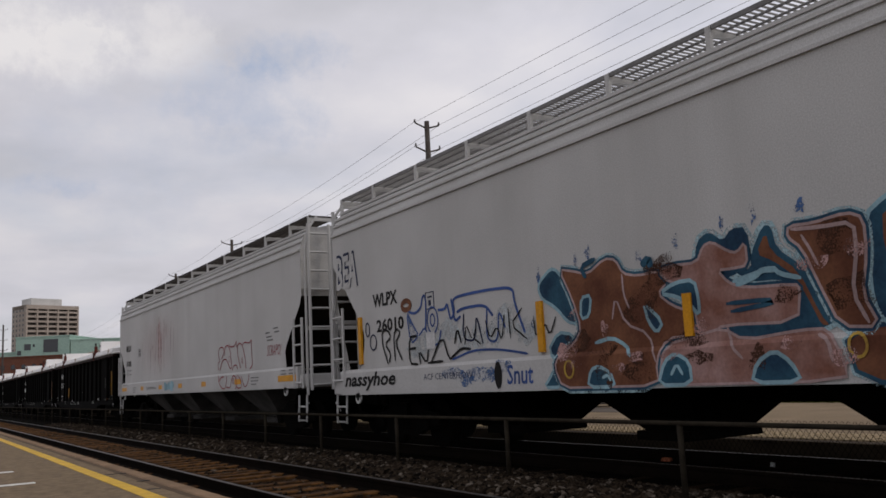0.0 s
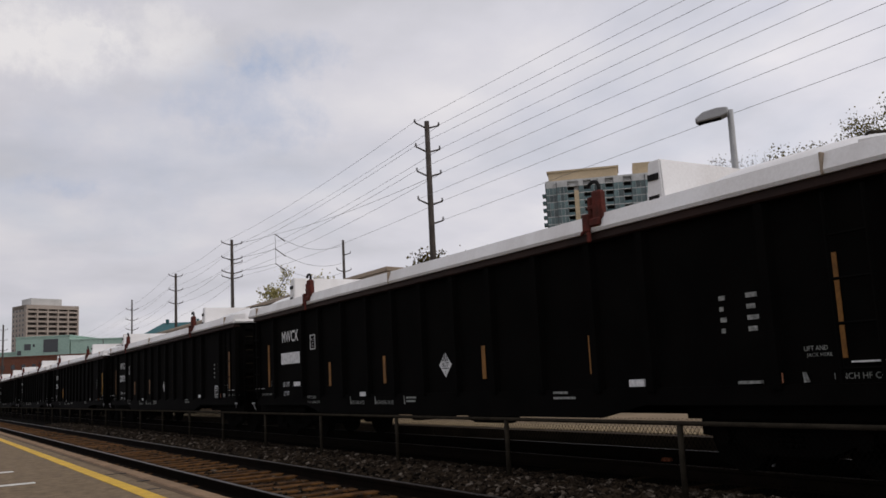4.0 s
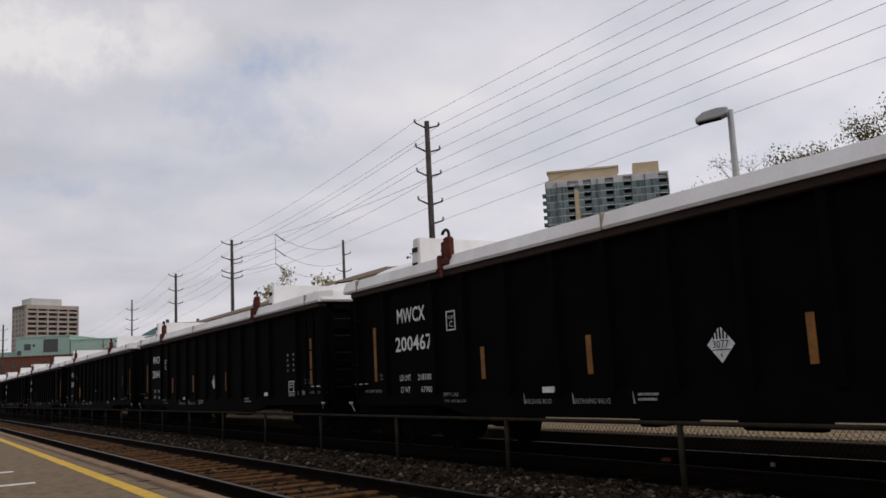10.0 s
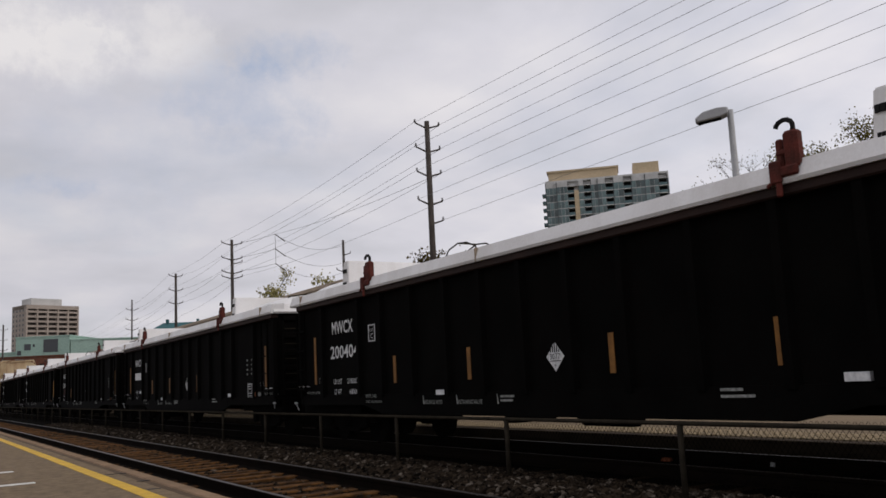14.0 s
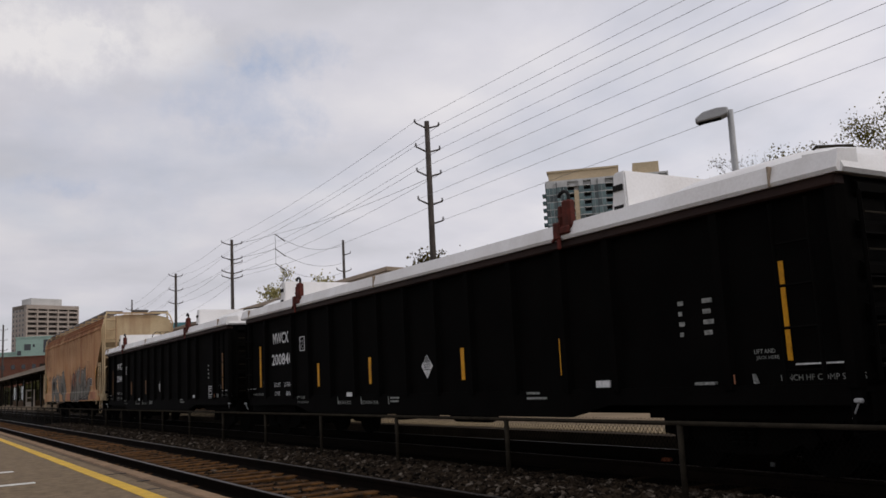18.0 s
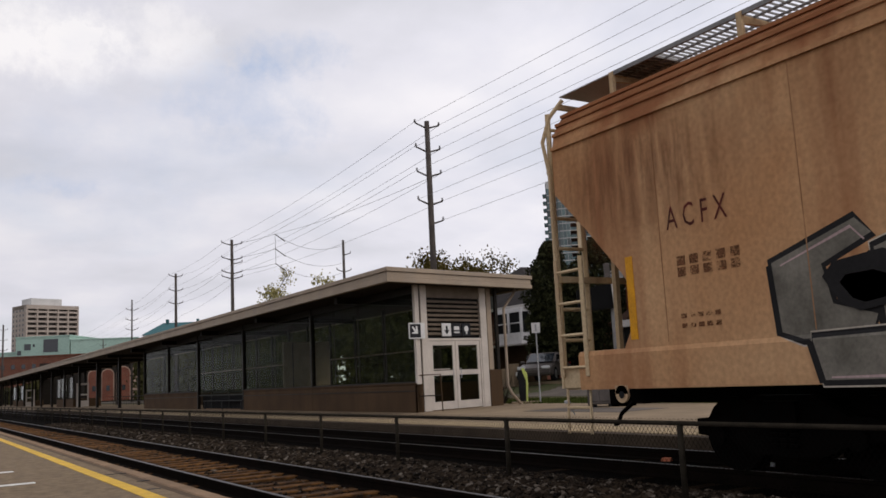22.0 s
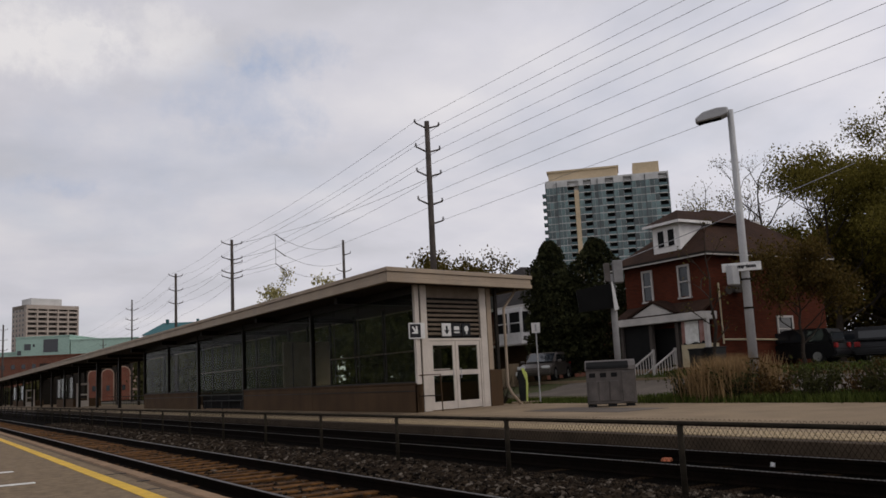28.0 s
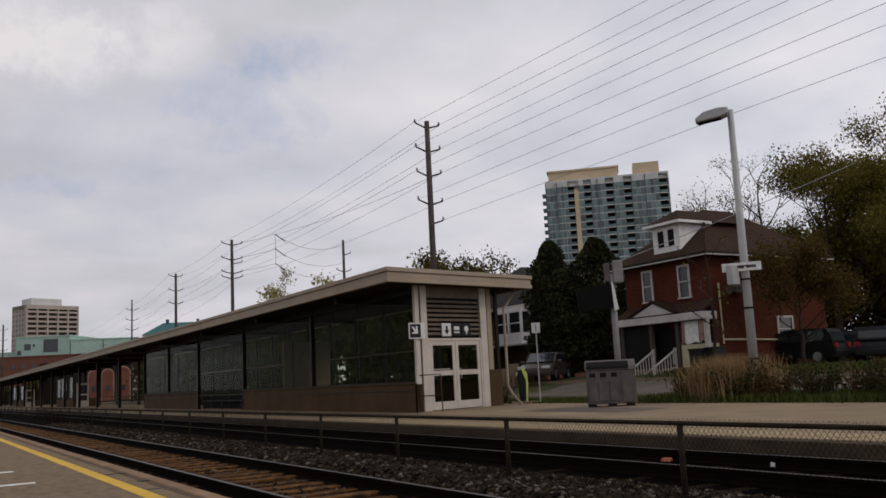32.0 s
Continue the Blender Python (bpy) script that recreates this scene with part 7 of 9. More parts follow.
    # interior partition, seen dimly through the glass
    part("inner_partition", quick(box, 14.5, 17.0, 37.4, 37.5, 0.2, 3.2), "louver", sh)
    part("inner_counter", quick(bbox, 14.2, 15.1, 27.5, 37.0, 0.215, 0.75, 0.02), "mullion", sh)
    # small signs
    for x, paint, ink in ((14.72, "sign", "ink"), (15.16, "ink", "sign"), (15.6, "ink", "sign")):
        sg = thing("door_sign", x, SY0 - 0.03 + SLANT * (x - SX0), 2.56, "white square pictogram sign" if paint == "sign" else "black square pictogram sign", "sign", "signs over the doors", 11.5)
        part("plate", quick(bbox, 0, 0.4, -0.02, 0.02, 0, 0.42, 0.008), paint, sg)
        bm = bm_new()
        if paint == "sign":
            prism(bm, [(0.2, 0.06), (0.32, 0.2), (0.24, 0.2), (0.24, 0.34), (0.16, 0.34), (0.16, 0.2), (0.08, 0.2)], -0.026, -0.021)
        elif x < 15.4:
            box(bm, 0.08, 0.32, -0.026, -0.021, 0.2, 0.32), box(bm, 0.08, 0.32, -0.026, -0.021, 0.1, 0.15)
        else:
            disc(bm, (0.2, -0.023, 0.24), 0.1, 0.005, "y", 14), box(bm, 0.17, 0.23, -0.026, -0.021, 0.06, 0.2)
        part("pictogram", bm, ink, sg)
    sg = thing("arrow_sign", SX0 + 0.02, 23.75, 2.48, "black arrow sign with a white frame fixed to the shelter corner", "sign")
    part("plate", quick(bbox, -0.3, 0.28, -0.02, 0.02, 0, 0.5, 0.008), "sign", sg)
    part("panel", quick(box, -0.27, 0.12, -0.026, -0.02, 0.04, 0.46), "ink", sg)
    part("arrow", quick(prism, [(-0.2, 0.36), (-0.16, 0.4), (-0.06, 0.28), (-0.06, 0.4), (0.0, 0.4), (0.02, 0.16), (-0.2, 0.16), (-0.2, 0.2), (-0.1, 0.22)], -0.03, -0.0265), "sign", sg)
    # downpipe
    dp = thing("downpipe", 0, 0, 0, "pale downpipe bending from the canopy to the ground", "downpipe")
    part("pipe", quick(tube, [(18.15, SY0 + 0.75, 4.2), (18.05, SY0 + 0.75, 4.0), (17.55, SY0 + 0.65, 3.5), (17.55, SY0 + 0.65, 0.85), (17.65, SY0 + 0.6, 0.6), (18.0, SY0 + 0.5, 0.16)], 0.05, 8), "fascia", dp, smooth=True)
    # open canopy beyond: posts, small huts, benches
    for i in range(16):
        y = 69.7 + i * 9.15
        for x in (SX0 + 0.1, SX1 - 0.1):
            part("canopy_post", quick(bbox, x - 0.11, x + 0.11, y - 0.11, y + 0.11, PZ - 0.05, 4.2, 0.01), "mullion", sh)
    for y, l in ((92.5, 11), (136, 14)):
        hut = thing("glazed_hut", 15.1, y, PZ, "small glazed waiting hut with a white door under the canopy", "waiting hut", "waiting huts")
        part("hut_base", quick(box, -1.3, 1.3, 0, l, 0, 0.8), "knee", hut)
        for k in range(5):
            part("hut_post", quick(box, -1.32, -1.2, k * l / 4 - 0.06, k * l / 4 + 0.06, 0.8, 3.0), "mullion", hut)
        pn = part("hut_glass", quick(box, -1.27, -1.25, 0, l, 0.8, 2.9), "pane", hut)
        pn.visible_shadow = False
        bm = bm_new()
        for a in ((-1.0, -0.85, 0, 2.3), (0.0, 0.15, 0, 2.3), (-0.85, 0.0, 2.1, 2.3), (-0.85, 0.0, 0, 0.6), (-0.85, 0.0, 1.1, 1.25)):
            box(bm, a[0], a[1], -0.1, -0.04, a[2], a[3])
        part("hut_door", bm, "trim", hut, "white door")
    part("low_railing", quick(lambda b: [rod(b, (SX1 - 0.2, 60.5, z), (SX1 - 0.2, 92, z), 0.03, n=5) for z in (0.6, 1.0)] + [rod(b, (SX1 - 0.2, 60.5 + k * 1.0, 0.19), (SX1 - 0.2, 60.5 + k * 1.0, 1.0), 0.02, n=4) for k in range(30)]), "mullion", sh)

    # the shelter's end is cut on a slant
    for ob in sh.children_recursive:
        if ob.type == "MESH":
            for v in ob.data.vertices:
                v.co.y += SLANT * (v.co.x - SX0)


build_shelter()

# ---------- platform furniture ----------
def build_lamp():
    lp = thing("platform_lamp", 19.83, 16.05, 0.12, "grey steel platform lamp post with a flat cobra head", "lamp post")
    part("pole", quick(rod, (0, 0, 0), (0.03, -0.05, 8.3), 0.135, 0.085, 12), "lamp", lp, smooth=True)
    part("base_plate", quick(bbox, -0.25, 0.25, -0.25, 0.25, 0, 0.06, 0.01), "lamp", lp)
    head = bm_new()
    prism(head, [(-0.93, 8.06), (-0.85, 7.96), (-0.2, 8.04), (0.0, 8.12), (0.0, 8.3), (-0.3, 8.32), (-0.7, 8.24)], -0.42, 0.02)
    bmesh.ops.bevel(head, geom=head.edges[:], offset=0.03, segments=1, affect="EDGES")
    bmesh.ops.rotate(head, verts=head.verts[:], cent=(0, 0, 0), matrix=Matrix.Rotation(radians(-50), 3, "Z"))
    part("lamp_head", head, "lamp", lp, "pale grey lamp head")
    lens = quick(prism, [(-0.84, 7.957), (-0.2, 8.037), (-0.2, 8.03), (-0.82, 7.947)], -0.34, -0.06)
    bmesh.ops.rotate(lens, verts=lens.verts[:], cent=(0, 0, 0), matrix=Matrix.Rotation(radians(-50), 3, "Z"))
    part("lens_panel", lens, "matt_black", lp, "dark underside lens")
    sg = new("name_sign")
    sg.parent = lp
    sg.matrix_basis = pose(-0.17, -0.06, 3.62, 0, 0, -51)
    part("board", quick(bbox, -0.52, 0.52, -0.03, 0.0, 0, 0.24, 0.008), "sign", sg, "white name board")
    bm = text_bm("Brampton", 0.15, 0.76, 0.145, offset=0.011)
    for v in bm.verts:
        v.co = Vector((v.co.x - 0.38, -0.034, v.co.y + 0.05))
    part("name_lettering", bm, "ink", sg, "black station name")
    part("control_box", quick(bbox, -0.5, -0.2, 0.0, 0.22, 3.25, 3.8, 0.02), "lamp", lp)
    bm = bm_new()
    for z in (1.2, 2.6, 3.4):
        disc(bm, (0.02, -0.02, z), 0.15, 0.05, "z", 12)
    part("band", bm, "fence", lp)


build_lamp()


def build_bin():
    b = thing("waste_station", 16.93, 18.65, 0.195, "grey panelled waste and recycling station standing on the platform", "waste bin", rz=-42)
    part("body", quick(bbox, -0.68, 0.68, -0.38, 0.38, 0.08, 1.02, 0.02), "bin", b)
    for k in range(3):
        x0 = -0.64 + k * 0.3
        part("panel", quick(bbox, x0, x0 + 0.27, -0.405, -0.38, 0.16, 0.72, 0.012), "bin", b)
        # closed front: a dark plate paints the shade of each slot
        part("opening", quick(box, x0 + 0.05, x0 + 0.22, -0.385, -0.375, 0.82, 0.94), "dark", b)
    part("side_panel", quick(bbox, 0.3, 0.64, -0.41, -0.38, 0.12, 0.96, 0.012), "bin", b)
    part("hood", quick(prism, [(-0.4, 1.02), (0.4, 1.02), (0.4, 1.3), (0.05, 1.24), (-0.3, 1.12)], -0.7, 0.7, "x"), "bin", b)
    part("dark_panel", quick(prism, [(-0.401, 1.06), (-0.3, 1.13), (0.03, 1.25), (0.03, 1.256), (-0.31, 1.137), (-0.406, 1.065)], -0.66, 0.5, "x"), "matt_black", b)
    for k in (-0.55, 0.0, 0.5):
        part("foot", quick(box, k - 0.12, k + 0.12, -0.3, 0.3, 0.0, 0.08), "black", b)


build_bin()

# departure board on a post
bd = thing("departure_board", 19.13, 20.67, 0.15, "black departure display with a grey box on a steel post", "display board", rz=-38)
part("post", quick(rod, (0, 0, 0), (0, 0, 4.1), 0.11, 0.10, 10), "bin_pale", bd, smooth=True)
part("top_box", quick(bbox, 0.06, 0.36, -0.18, 0.18, 3.8, 4.52, 0.02), "bin_pale", bd)
part("speaker_box", quick(bbox, -0.22, -0.04, -0.12, 0.12, 3.85, 4.45, 0.02), "bin", bd)
part("head_bracket", quick(box, -0.2, 0.3, -0.04, 0.04, 4.05, 4.12), "mullion", bd)
scr = part("display_case", quick(prism, [(-1.1, 2.92), (-0.02, 3.0), (-0.06, 3.78), (-1.16, 3.62)], -0.22, 0.05), "matt_black", bd)
part("screen", quick(prism, [(-1.03, 3.0), (-0.09, 3.07), (-0.12, 3.69), (-1.08, 3.55)], -0.228, -0.222), "matt_black", scr)
part("side_plate", quick(prism, [(0.0, 2.9), (0.14, 2.95), (0.0, 3.85), (-0.04, 3.8)], -0.25, 0.12), "sign", scr, "white side plate")

ss = thing("parking_sign", 18.86, 24.45, 0.13, "small white sign on a thin post in the grass", "sign", rz=-40)
part("post", quick(rod, (0, 0, 0), (0, 0, 2.85), 0.025, n=6), "lamp", ss)
part("plate", quick(bbox, -0.15, 0.15, -0.03, -0.02, 2.5, 2.86, 0.008), "sign", ss)
part("symbol_bar", quick(box, -0.03, 0.03, -0.036, -0.031, 2.56, 2.8), "lamp", ss)

mk = thing("marker_post", 18.97, 25.56, 0.13, "black wrapped post with a fluorescent yellow strip", "marker post", rz=-38)
bm = bm_new()
prism(bm, [(-0.1, 0.0), (0.1, 0.0), (0.15, 0.7), (0.13, 1.1), (0.02, 1.28), (-0.16, 1.2), (-0.22, 0.95), (-0.12, 0.85), (-0.16, 0.5)], -0.12, 0.12)
bmesh.ops.bevel(bm, geom=bm.edges[:], offset=0.03, segments=1, affect="EDGES")
part("wrap", bm, "black", mk)
part("strip", quick(prism, [(0.09, 0.0), (0.14, 0.0), (0.19, 0.7), (0.17, 1.1), (0.05, 1.3), (-0.03, 1.28), (0.02, 1.12), (0.12, 0.85)], -0.13, 0.1), "lime", mk)
part("end_band", quick(bbox, -0.23, -0.16, -0.1, 0.1, 1.02, 1.16, 0.01), "sign", mk)
cs = tagged(new("concrete_stop", mesh_of(quick(bbox, -0.55, 0.55, -0.2, 0.2, 0, 0.14, 0.04), "concrete_stop", "concrete")), "pale concrete block lying on the grass edge", "concrete block")
cs.matrix_basis = pose(18.6, 24.9, 0.12, 0, 0, -38)


# ---------- utility poles and wires ----------
LEVELS = [(14.03, 1), (12.78, 1), (11.52, 1), (10.07, 1), (9.09, 0)]


def utility_pole(x, y, top, levels, thin=1.0, arm=0.7):
    p = thing("utility_pole", x, y, 0, "weathered timber utility pole with short crossarms", "utility pole", "utility poles along the line")
    part("pole", quick(rod, (0, 0, 0), (0, 0, top + 0.15), 0.19 * thin, 0.13 * thin, 8), "wood", p, smooth=True)
    for z, both in levels:
        for s in ((-1, 1) if both else (1,)):
            bm = bm_new()
            rod(bm, (0, 0, z - 0.25), (s * arm, 0, z - 0.02), 0.05, 0.04, 5)
            part("bracket_arm", bm, "wood", p)
            bm = bm_new()
            for k in range(3):
                disc(bm, (s * arm, 0, z + 0.02 + k * 0.06), 0.06 - 0.008 * k, 0.03, "z", 8)
            part("insulator", bm, "wood", p)
    return p


utility_pole(22, 36.42, 14.0, LEVELS)
utility_pole(22, -23.04, 13.6, [(13.4, 1), (12.6, 1), (11.7, 1), (10.6, 1), (9.83, 0)])
utility_pole(23.7, 73.2, 13.95, [(13.85, 1), (12.55, 1), (12.2, 0), (11.35, 1), (10.9, 1)], arm=0.9)
utility_pole(24.87, 96.6, 14.0, [(14.0, 1), (12.42, 1), (10.98, 1)], arm=0.75)
utility_pole(26.04, 124.5, 13.95, [(12.85, 1), (11.44, 1), (10.1, 1)], 0.7, arm=0.8)
utility_pole(33.48, 71.25, 14.0, [(13.0, 0), (11.45, 1)], 0.9)
utility_pole(13.93, 171.23, 14.25, [(13.6, 1), (11.8, 1), (10.0, 1)])
utility_pole(37.2, 207.72, 13.5, [(12.5, 1)], 0.9)


def wire(a, b, sag, r=0.008, n=14, name="overhead_wire"):
    a, b = Vector(a), Vector(b)
    bm = bm_new()
    pts = []
    for i in range(n + 1):
        t = i / n
        p = a.lerp(b, t)
        p.z -= 4 * sag * t * (1 - t)
        pts.append(p)
    tube(bm, pts, r, 4)
    tagged(new(name, mesh_of(bm, name, "cable")), "thin overhead wire strung between utility poles", "wire", "overhead wires")


def build_wires():
    # each wire from its arm's tip to the same arm of the pole behind the station
    near_ends = [(13.15, 13.54), (12.31, 12.79), (11.56, 11.81), (10.61, 10.59), (9.83, 9.83)]
    for (z, both), ends in zip(LEVELS, near_ends):
        for s in ((-1, 1) if both else (1,)):
            wire((22.0 + s * 0.7, 36.42, z), (22.0 + s * 0.7, -23.0, ends[s > 0]), 0.02)
    chain = [(22, 36.42, [(14.03, 1), (12.78, 1), (11.52, 1), (10.07, 0)]), (23.7, 73.2, [(13.85, 1), (12.55, 1), (11.35, 1), (10.9, 0)]), (24.87, 96.6, [(14.0, 1), (12.42, 1), (10.98, 1), (9.6, 0)]), (26.04, 124.5, [(12.85, 1), (11.44, 1), (10.1, 1), (8.7, 0)]), (26.9, 171.2, [(11.9, 1), (10.9, 1), (9.4, 1), (8.7, 0)])]
    for (x0, y0, l0), (x1, y1, l1) in zip(chain, chain[1:]):
        for (z0, b0), (z1, b1) in zip(l0, l1):
            for s in ((-1, 1) if b0 else (1,)):
                wire((x0 + s * 0.75, y0, z0), (x1 + s * 0.8, y1, z1), 0.35, 0.009)
    # dropper on the branch line, with three slack wires to the pole across the street
    wire((26.3, 69.5, 14.1), (26.36, 69.6, 11.5), 0.0, 0.02, 2)
    for z0, z1, z2 in ((14.1, 13.85, 13.9), (12.82, 12.55, 12.3), (11.55, 11.35, 11.4)):
        wire((24.4, 73.2, z1), (26.3, 69.55, z0), 0.05, 0.014)
        wire((26.3, 69.55, z0), (33.2, 71.25, z2 - 0.3), 0.75, 0.018)
        rod_bm = bm_new()
        rod(rod_bm, (26.3, 69.55, z0 + 0.02), (27.3, 69.8, z0 - 0.55), 0.04, n=5)
        tagged(new("line_insulator", mesh_of(rod_bm, "line_insulator", "wood")), "dark insulator on the branch wire", "insulator", "line insulators")
    wire((22.7, 36.42, 11.52), (26.3, 69.55, 14.1), 0.3, 0.012)
    wire((19.13, 20.67, 4.55), (32.0, 20.0, 8.9), 0.05, 0.016)


build_wires()


# ---------- houses ----------
def sash(parent, x, y, z, w, h, face="x"):
    """A sash window in a wall that faces -x (or -y): frame, two panes."""
    win = new("window")
    win.parent = parent
    win.matrix_basis = pose(x, y, z) if face == "x" else pose(x, y, z, 0, 0, 90)
    bm = bm_new()
    for a in ((-w / 2 - 0.09, -w / 2, -0.05, h + 0.1), (w / 2, w / 2 + 0.09, -0.05, h + 0.1), (-w / 2, w / 2, h, h + 0.1), (-w / 2, w / 2, h * 0.5 - 0.03, h * 0.5 + 0.03)):
        box(bm, -0.06, 0.04, a[0], a[1], a[2], a[3])
    part("window_frame", bm, "housewhite", win)
    part("window_sill", quick(bbox, -0.12, 0.04, -w / 2 - 0.14, w / 2 + 0.14, -0.12, -0.05, 0.01), "housewhite", win)
    for z0, z1 in ((0, h * 0.5 - 0.03), (h * 0.5 + 0.03, h)):
        part("pane", quick(box, -0.01, 0.01, -w / 2, w / 2, z0, z1), "windark", win)


def hip_roof(bm, x0, x1, y0, y1, z, h, inset):
    """Four slopes to a ridge along x (or to a point)."""
    c = [bm.verts.new(p) for p in ((x0, y0, z), (x1, y0, z), (x1, y1, z), (x0, y1, z))]
    cy, r0, r1 = (y0 + y1) / 2, x0 + inset, x1 - inset
    if r1 <= r0:
        r0 = r1 = (x0 + x1) / 2
    a = bm.verts.new((r0, cy, z + h))
    b = bm.verts.new((r1 + 0.01, cy, z + h))
    bm.faces.new((c[0], c[1], b, a)), bm.faces.new((c[1], c[2], b)), bm.faces.new((c[2], c[3], a, b)), bm.faces.new((c[3], c[0], a))
    bm.faces.new(list(reversed(c)))


def build_brick_house():
    h = thing("brick_house", 0, 0, 0, "red brick house with brown hip roof, white dormer and porch", "house")
    x0, x1, y0, y1, g, e = 30.5, 38.7, 26.7, 32.0, 0.4, 6.12
    wall = bm_new()
    box(wall, x0, x1, y0, y1, g - 0.4, e)
    part("wall", wall, "housebrick", h)
    part("foundation", quick(box, x0 - 0.06, x1 + 0.06, y0 - 0.06, y1 + 0.06, 0.0, 1.0), "coping", h)
    roof = bm_new()
    hip_roof(roof, x0 - 0.5, x1 + 0.5, y0 - 0.5, y1 + 0.5, e + 0.12, 2.66, 3.55)
    rf = part("roof", roof, "shingle", h)
    part("eave_board", quick(lambda b: [box(b, x0 - 0.52, x0 - 0.46, y0 - 0.52, y1 + 0.52, e + 0.02, e + 0.12), box(b, x0 - 0.46, x1 + 0.5, y0 - 0.52, y0 - 0.46, e + 0.02, e + 0.12)]), "mullion", rf, "dark eave gutter")
    part("eave_trim", quick(lambda b: [box(b, x0 - 0.5, x0 - 0.45, y0 - 0.5, y1 + 0.5, e - 0.05, e + 0.015), box(b, x0 - 0.45, x1 + 0.48, y0 - 0.5, y0 - 0.45, e - 0.05, e + 0.015)]), "housewhite", rf, "thin white eave trim")
    part("soffit", quick(box, x0 - 0.46, x1 + 0.46, y0 - 0.46, y1 + 0.46, e, e + 0.1), "soffit", rf)
    # dormer on the front slope
    d = new("dormer")
    d.parent = h
    dx, dy0, dy1, de = 30.45, 28.1, 29.8, 7.86
    part("dormer_wall", quick(prism, [(dx, 6.5), (dx, de), (dx + 2.0, de), (dx + 0.25, 6.5)], dy0, dy1), "dormer_white", d, "white dormer wall")
    part("dormer_roof", quick(lambda b: hip_roof(b, dx - 0.32, dx + 4.4, dy0 - 0.3, dy1 + 0.3, de + 0.09, 0.72, 1.2)), "shingle", d)
    part("dormer_eave", quick(lambda b: [box(b, dx - 0.35, dx - 0.29, dy0 - 0.33, dy1 + 0.33, de - 0.03, de + 0.1), box(b, dx - 0.29, dx + 1.9, dy0 - 0.33, dy0 - 0.27, de - 0.03, de + 0.1), box(b, dx - 0.29, dx + 1.9, dy0 - 0.27, dy1 + 0.3, de + 0.03, de + 0.085)]), "dormer_white", d)
    for y in (28.6, 29.25):
        w = part("dormer_window", quick(box, dx - 0.03, dx + 0.02, y - 0.2, y + 0.2, 6.85, 7.62), "dark", d)
        part("dormer_frame", quick(lambda b: [box(b, dx - 0.05, dx + 0.01, y - 0.26, y - 0.2, 6.8, 7.68), box(b, dx - 0.05, dx + 0.01, y + 0.2, y + 0.26, 6.8, 7.68), box(b, dx - 0.05, dx + 0.01, y - 0.2, y + 0.2, 7.62, 7.68)]), "dormer_white", w)
    sash(h, x0, 30.44, 4.42, 0.52, 1.36)
    sash(h, x0, 28.1, 4.40, 0.56, 1.36)
    sash(h, 35.5, y0, 2.2, 1.0, 1.05, "y")
    # porch
    p = new("porch")
    p.parent = h
    px = 29.85
    rf = bm_new()
    prism(rf, [(px - 0.25, 3.62), (x0, 4.15), (x0, 4.05), (px - 0.25, 3.5)], y0 - 0.3, y1 - 0.05)
    part("porch_roof", rf, "shingle", p)
    part("porch_fascia", quick(bbox, px - 0.3, px - 0.05, y0 - 0.35, y1, 3.22, 3.56, 0.02), "housewhite", p)
    part("porch_side_fascia", quick(box, px - 0.05, x0, y0 - 0.31, y0 - 0.21, 3.22, 3.56), "housewhite", p)
    part("porch_gable", quick(lambda b: prism(b, [(28.1, 3.62), (29.3, 4.15), (30.7, 3.62)], px - 0.32, px + 1.4, "x")), "housewhite", p, "small white porch gable")
    part("gable_roof", quick(lambda b: [prism(b, [(27.9, 3.60), (29.3, 4.2), (29.3, 4.3), (27.8, 3.65)], px - 0.4, px + 1.5, "x"), prism(b, [(30.9, 3.60), (29.3, 4.2), (29.3, 4.3), (31.0, 3.65)], px - 0.4, px + 1.5, "x")]), "shingle", p)
    part("porch_floor", quick(bbox, px - 0.1, x0, y0 - 0.3, y1 - 0.1, 0.4, 1.15, 0.02), "coping", p)
    for y in (26.5, 28.2, 29.85, 31.8):
        part("porch_column", quick(bbox, px - 0.05, px + 0.15, y - 0.1, y + 0.1, 1.15, 3.25, 0.015), "housewhite" if y < 28 else "wood", p)
    part("porch_panel", quick(bbox, px - 0.04, px + 0.06, 26.45, 28.0, 1.1, 2.15, 0.015), "cream", p, "cream porch panel")
    part("porch_side_panel", quick(box, px + 0.06, x0, 26.42, 26.5, 1.1, 2.15), "cream", p)
    part("porch_screen", quick(box, px, px + 0.04, 26.55, 28.0, 2.15, 3.22), "windark", p)
    # two dark sheets stand in for the shade within the open porch
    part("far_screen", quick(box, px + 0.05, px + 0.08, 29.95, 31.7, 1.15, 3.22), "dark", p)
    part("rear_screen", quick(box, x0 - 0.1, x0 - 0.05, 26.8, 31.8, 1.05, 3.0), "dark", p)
    for y, w, z0, paint in ((27.3, 0.8, 2.2, "white_paint"), (26.72, 0.26, 2.25, "g_pink"), (27.8, 0.2, 2.2, "g_pink")):
        bm = bm_new()
        n = 6
        top = [bm.verts.new((px - 0.03 - 0.015 * (k % 2), y - w / 2 + w * k / n, 3.18)) for k in range(n + 1)]
        bot = [bm.verts.new((px - 0.05 - 0.02 * (k % 2), y - w / 2 + w * k / n, z0 + 0.05 * math.sin(k))) for k in range(n + 1)]
        for k in range(n):
            bm.faces.new((top[k], top[k + 1], bot[k + 1], bot[k]))
        ob = tagged(new("hanging_cloth", mesh_of(bm, "hanging_cloth", paint)), "white cloth hung up in the porch opening" if paint == "white_paint" else "dark pink cloth hung up in the porch opening", "cloth", "cloths in the porch")
        ob.modifiers.new("thick", "SOLIDIFY").thickness = 0.01
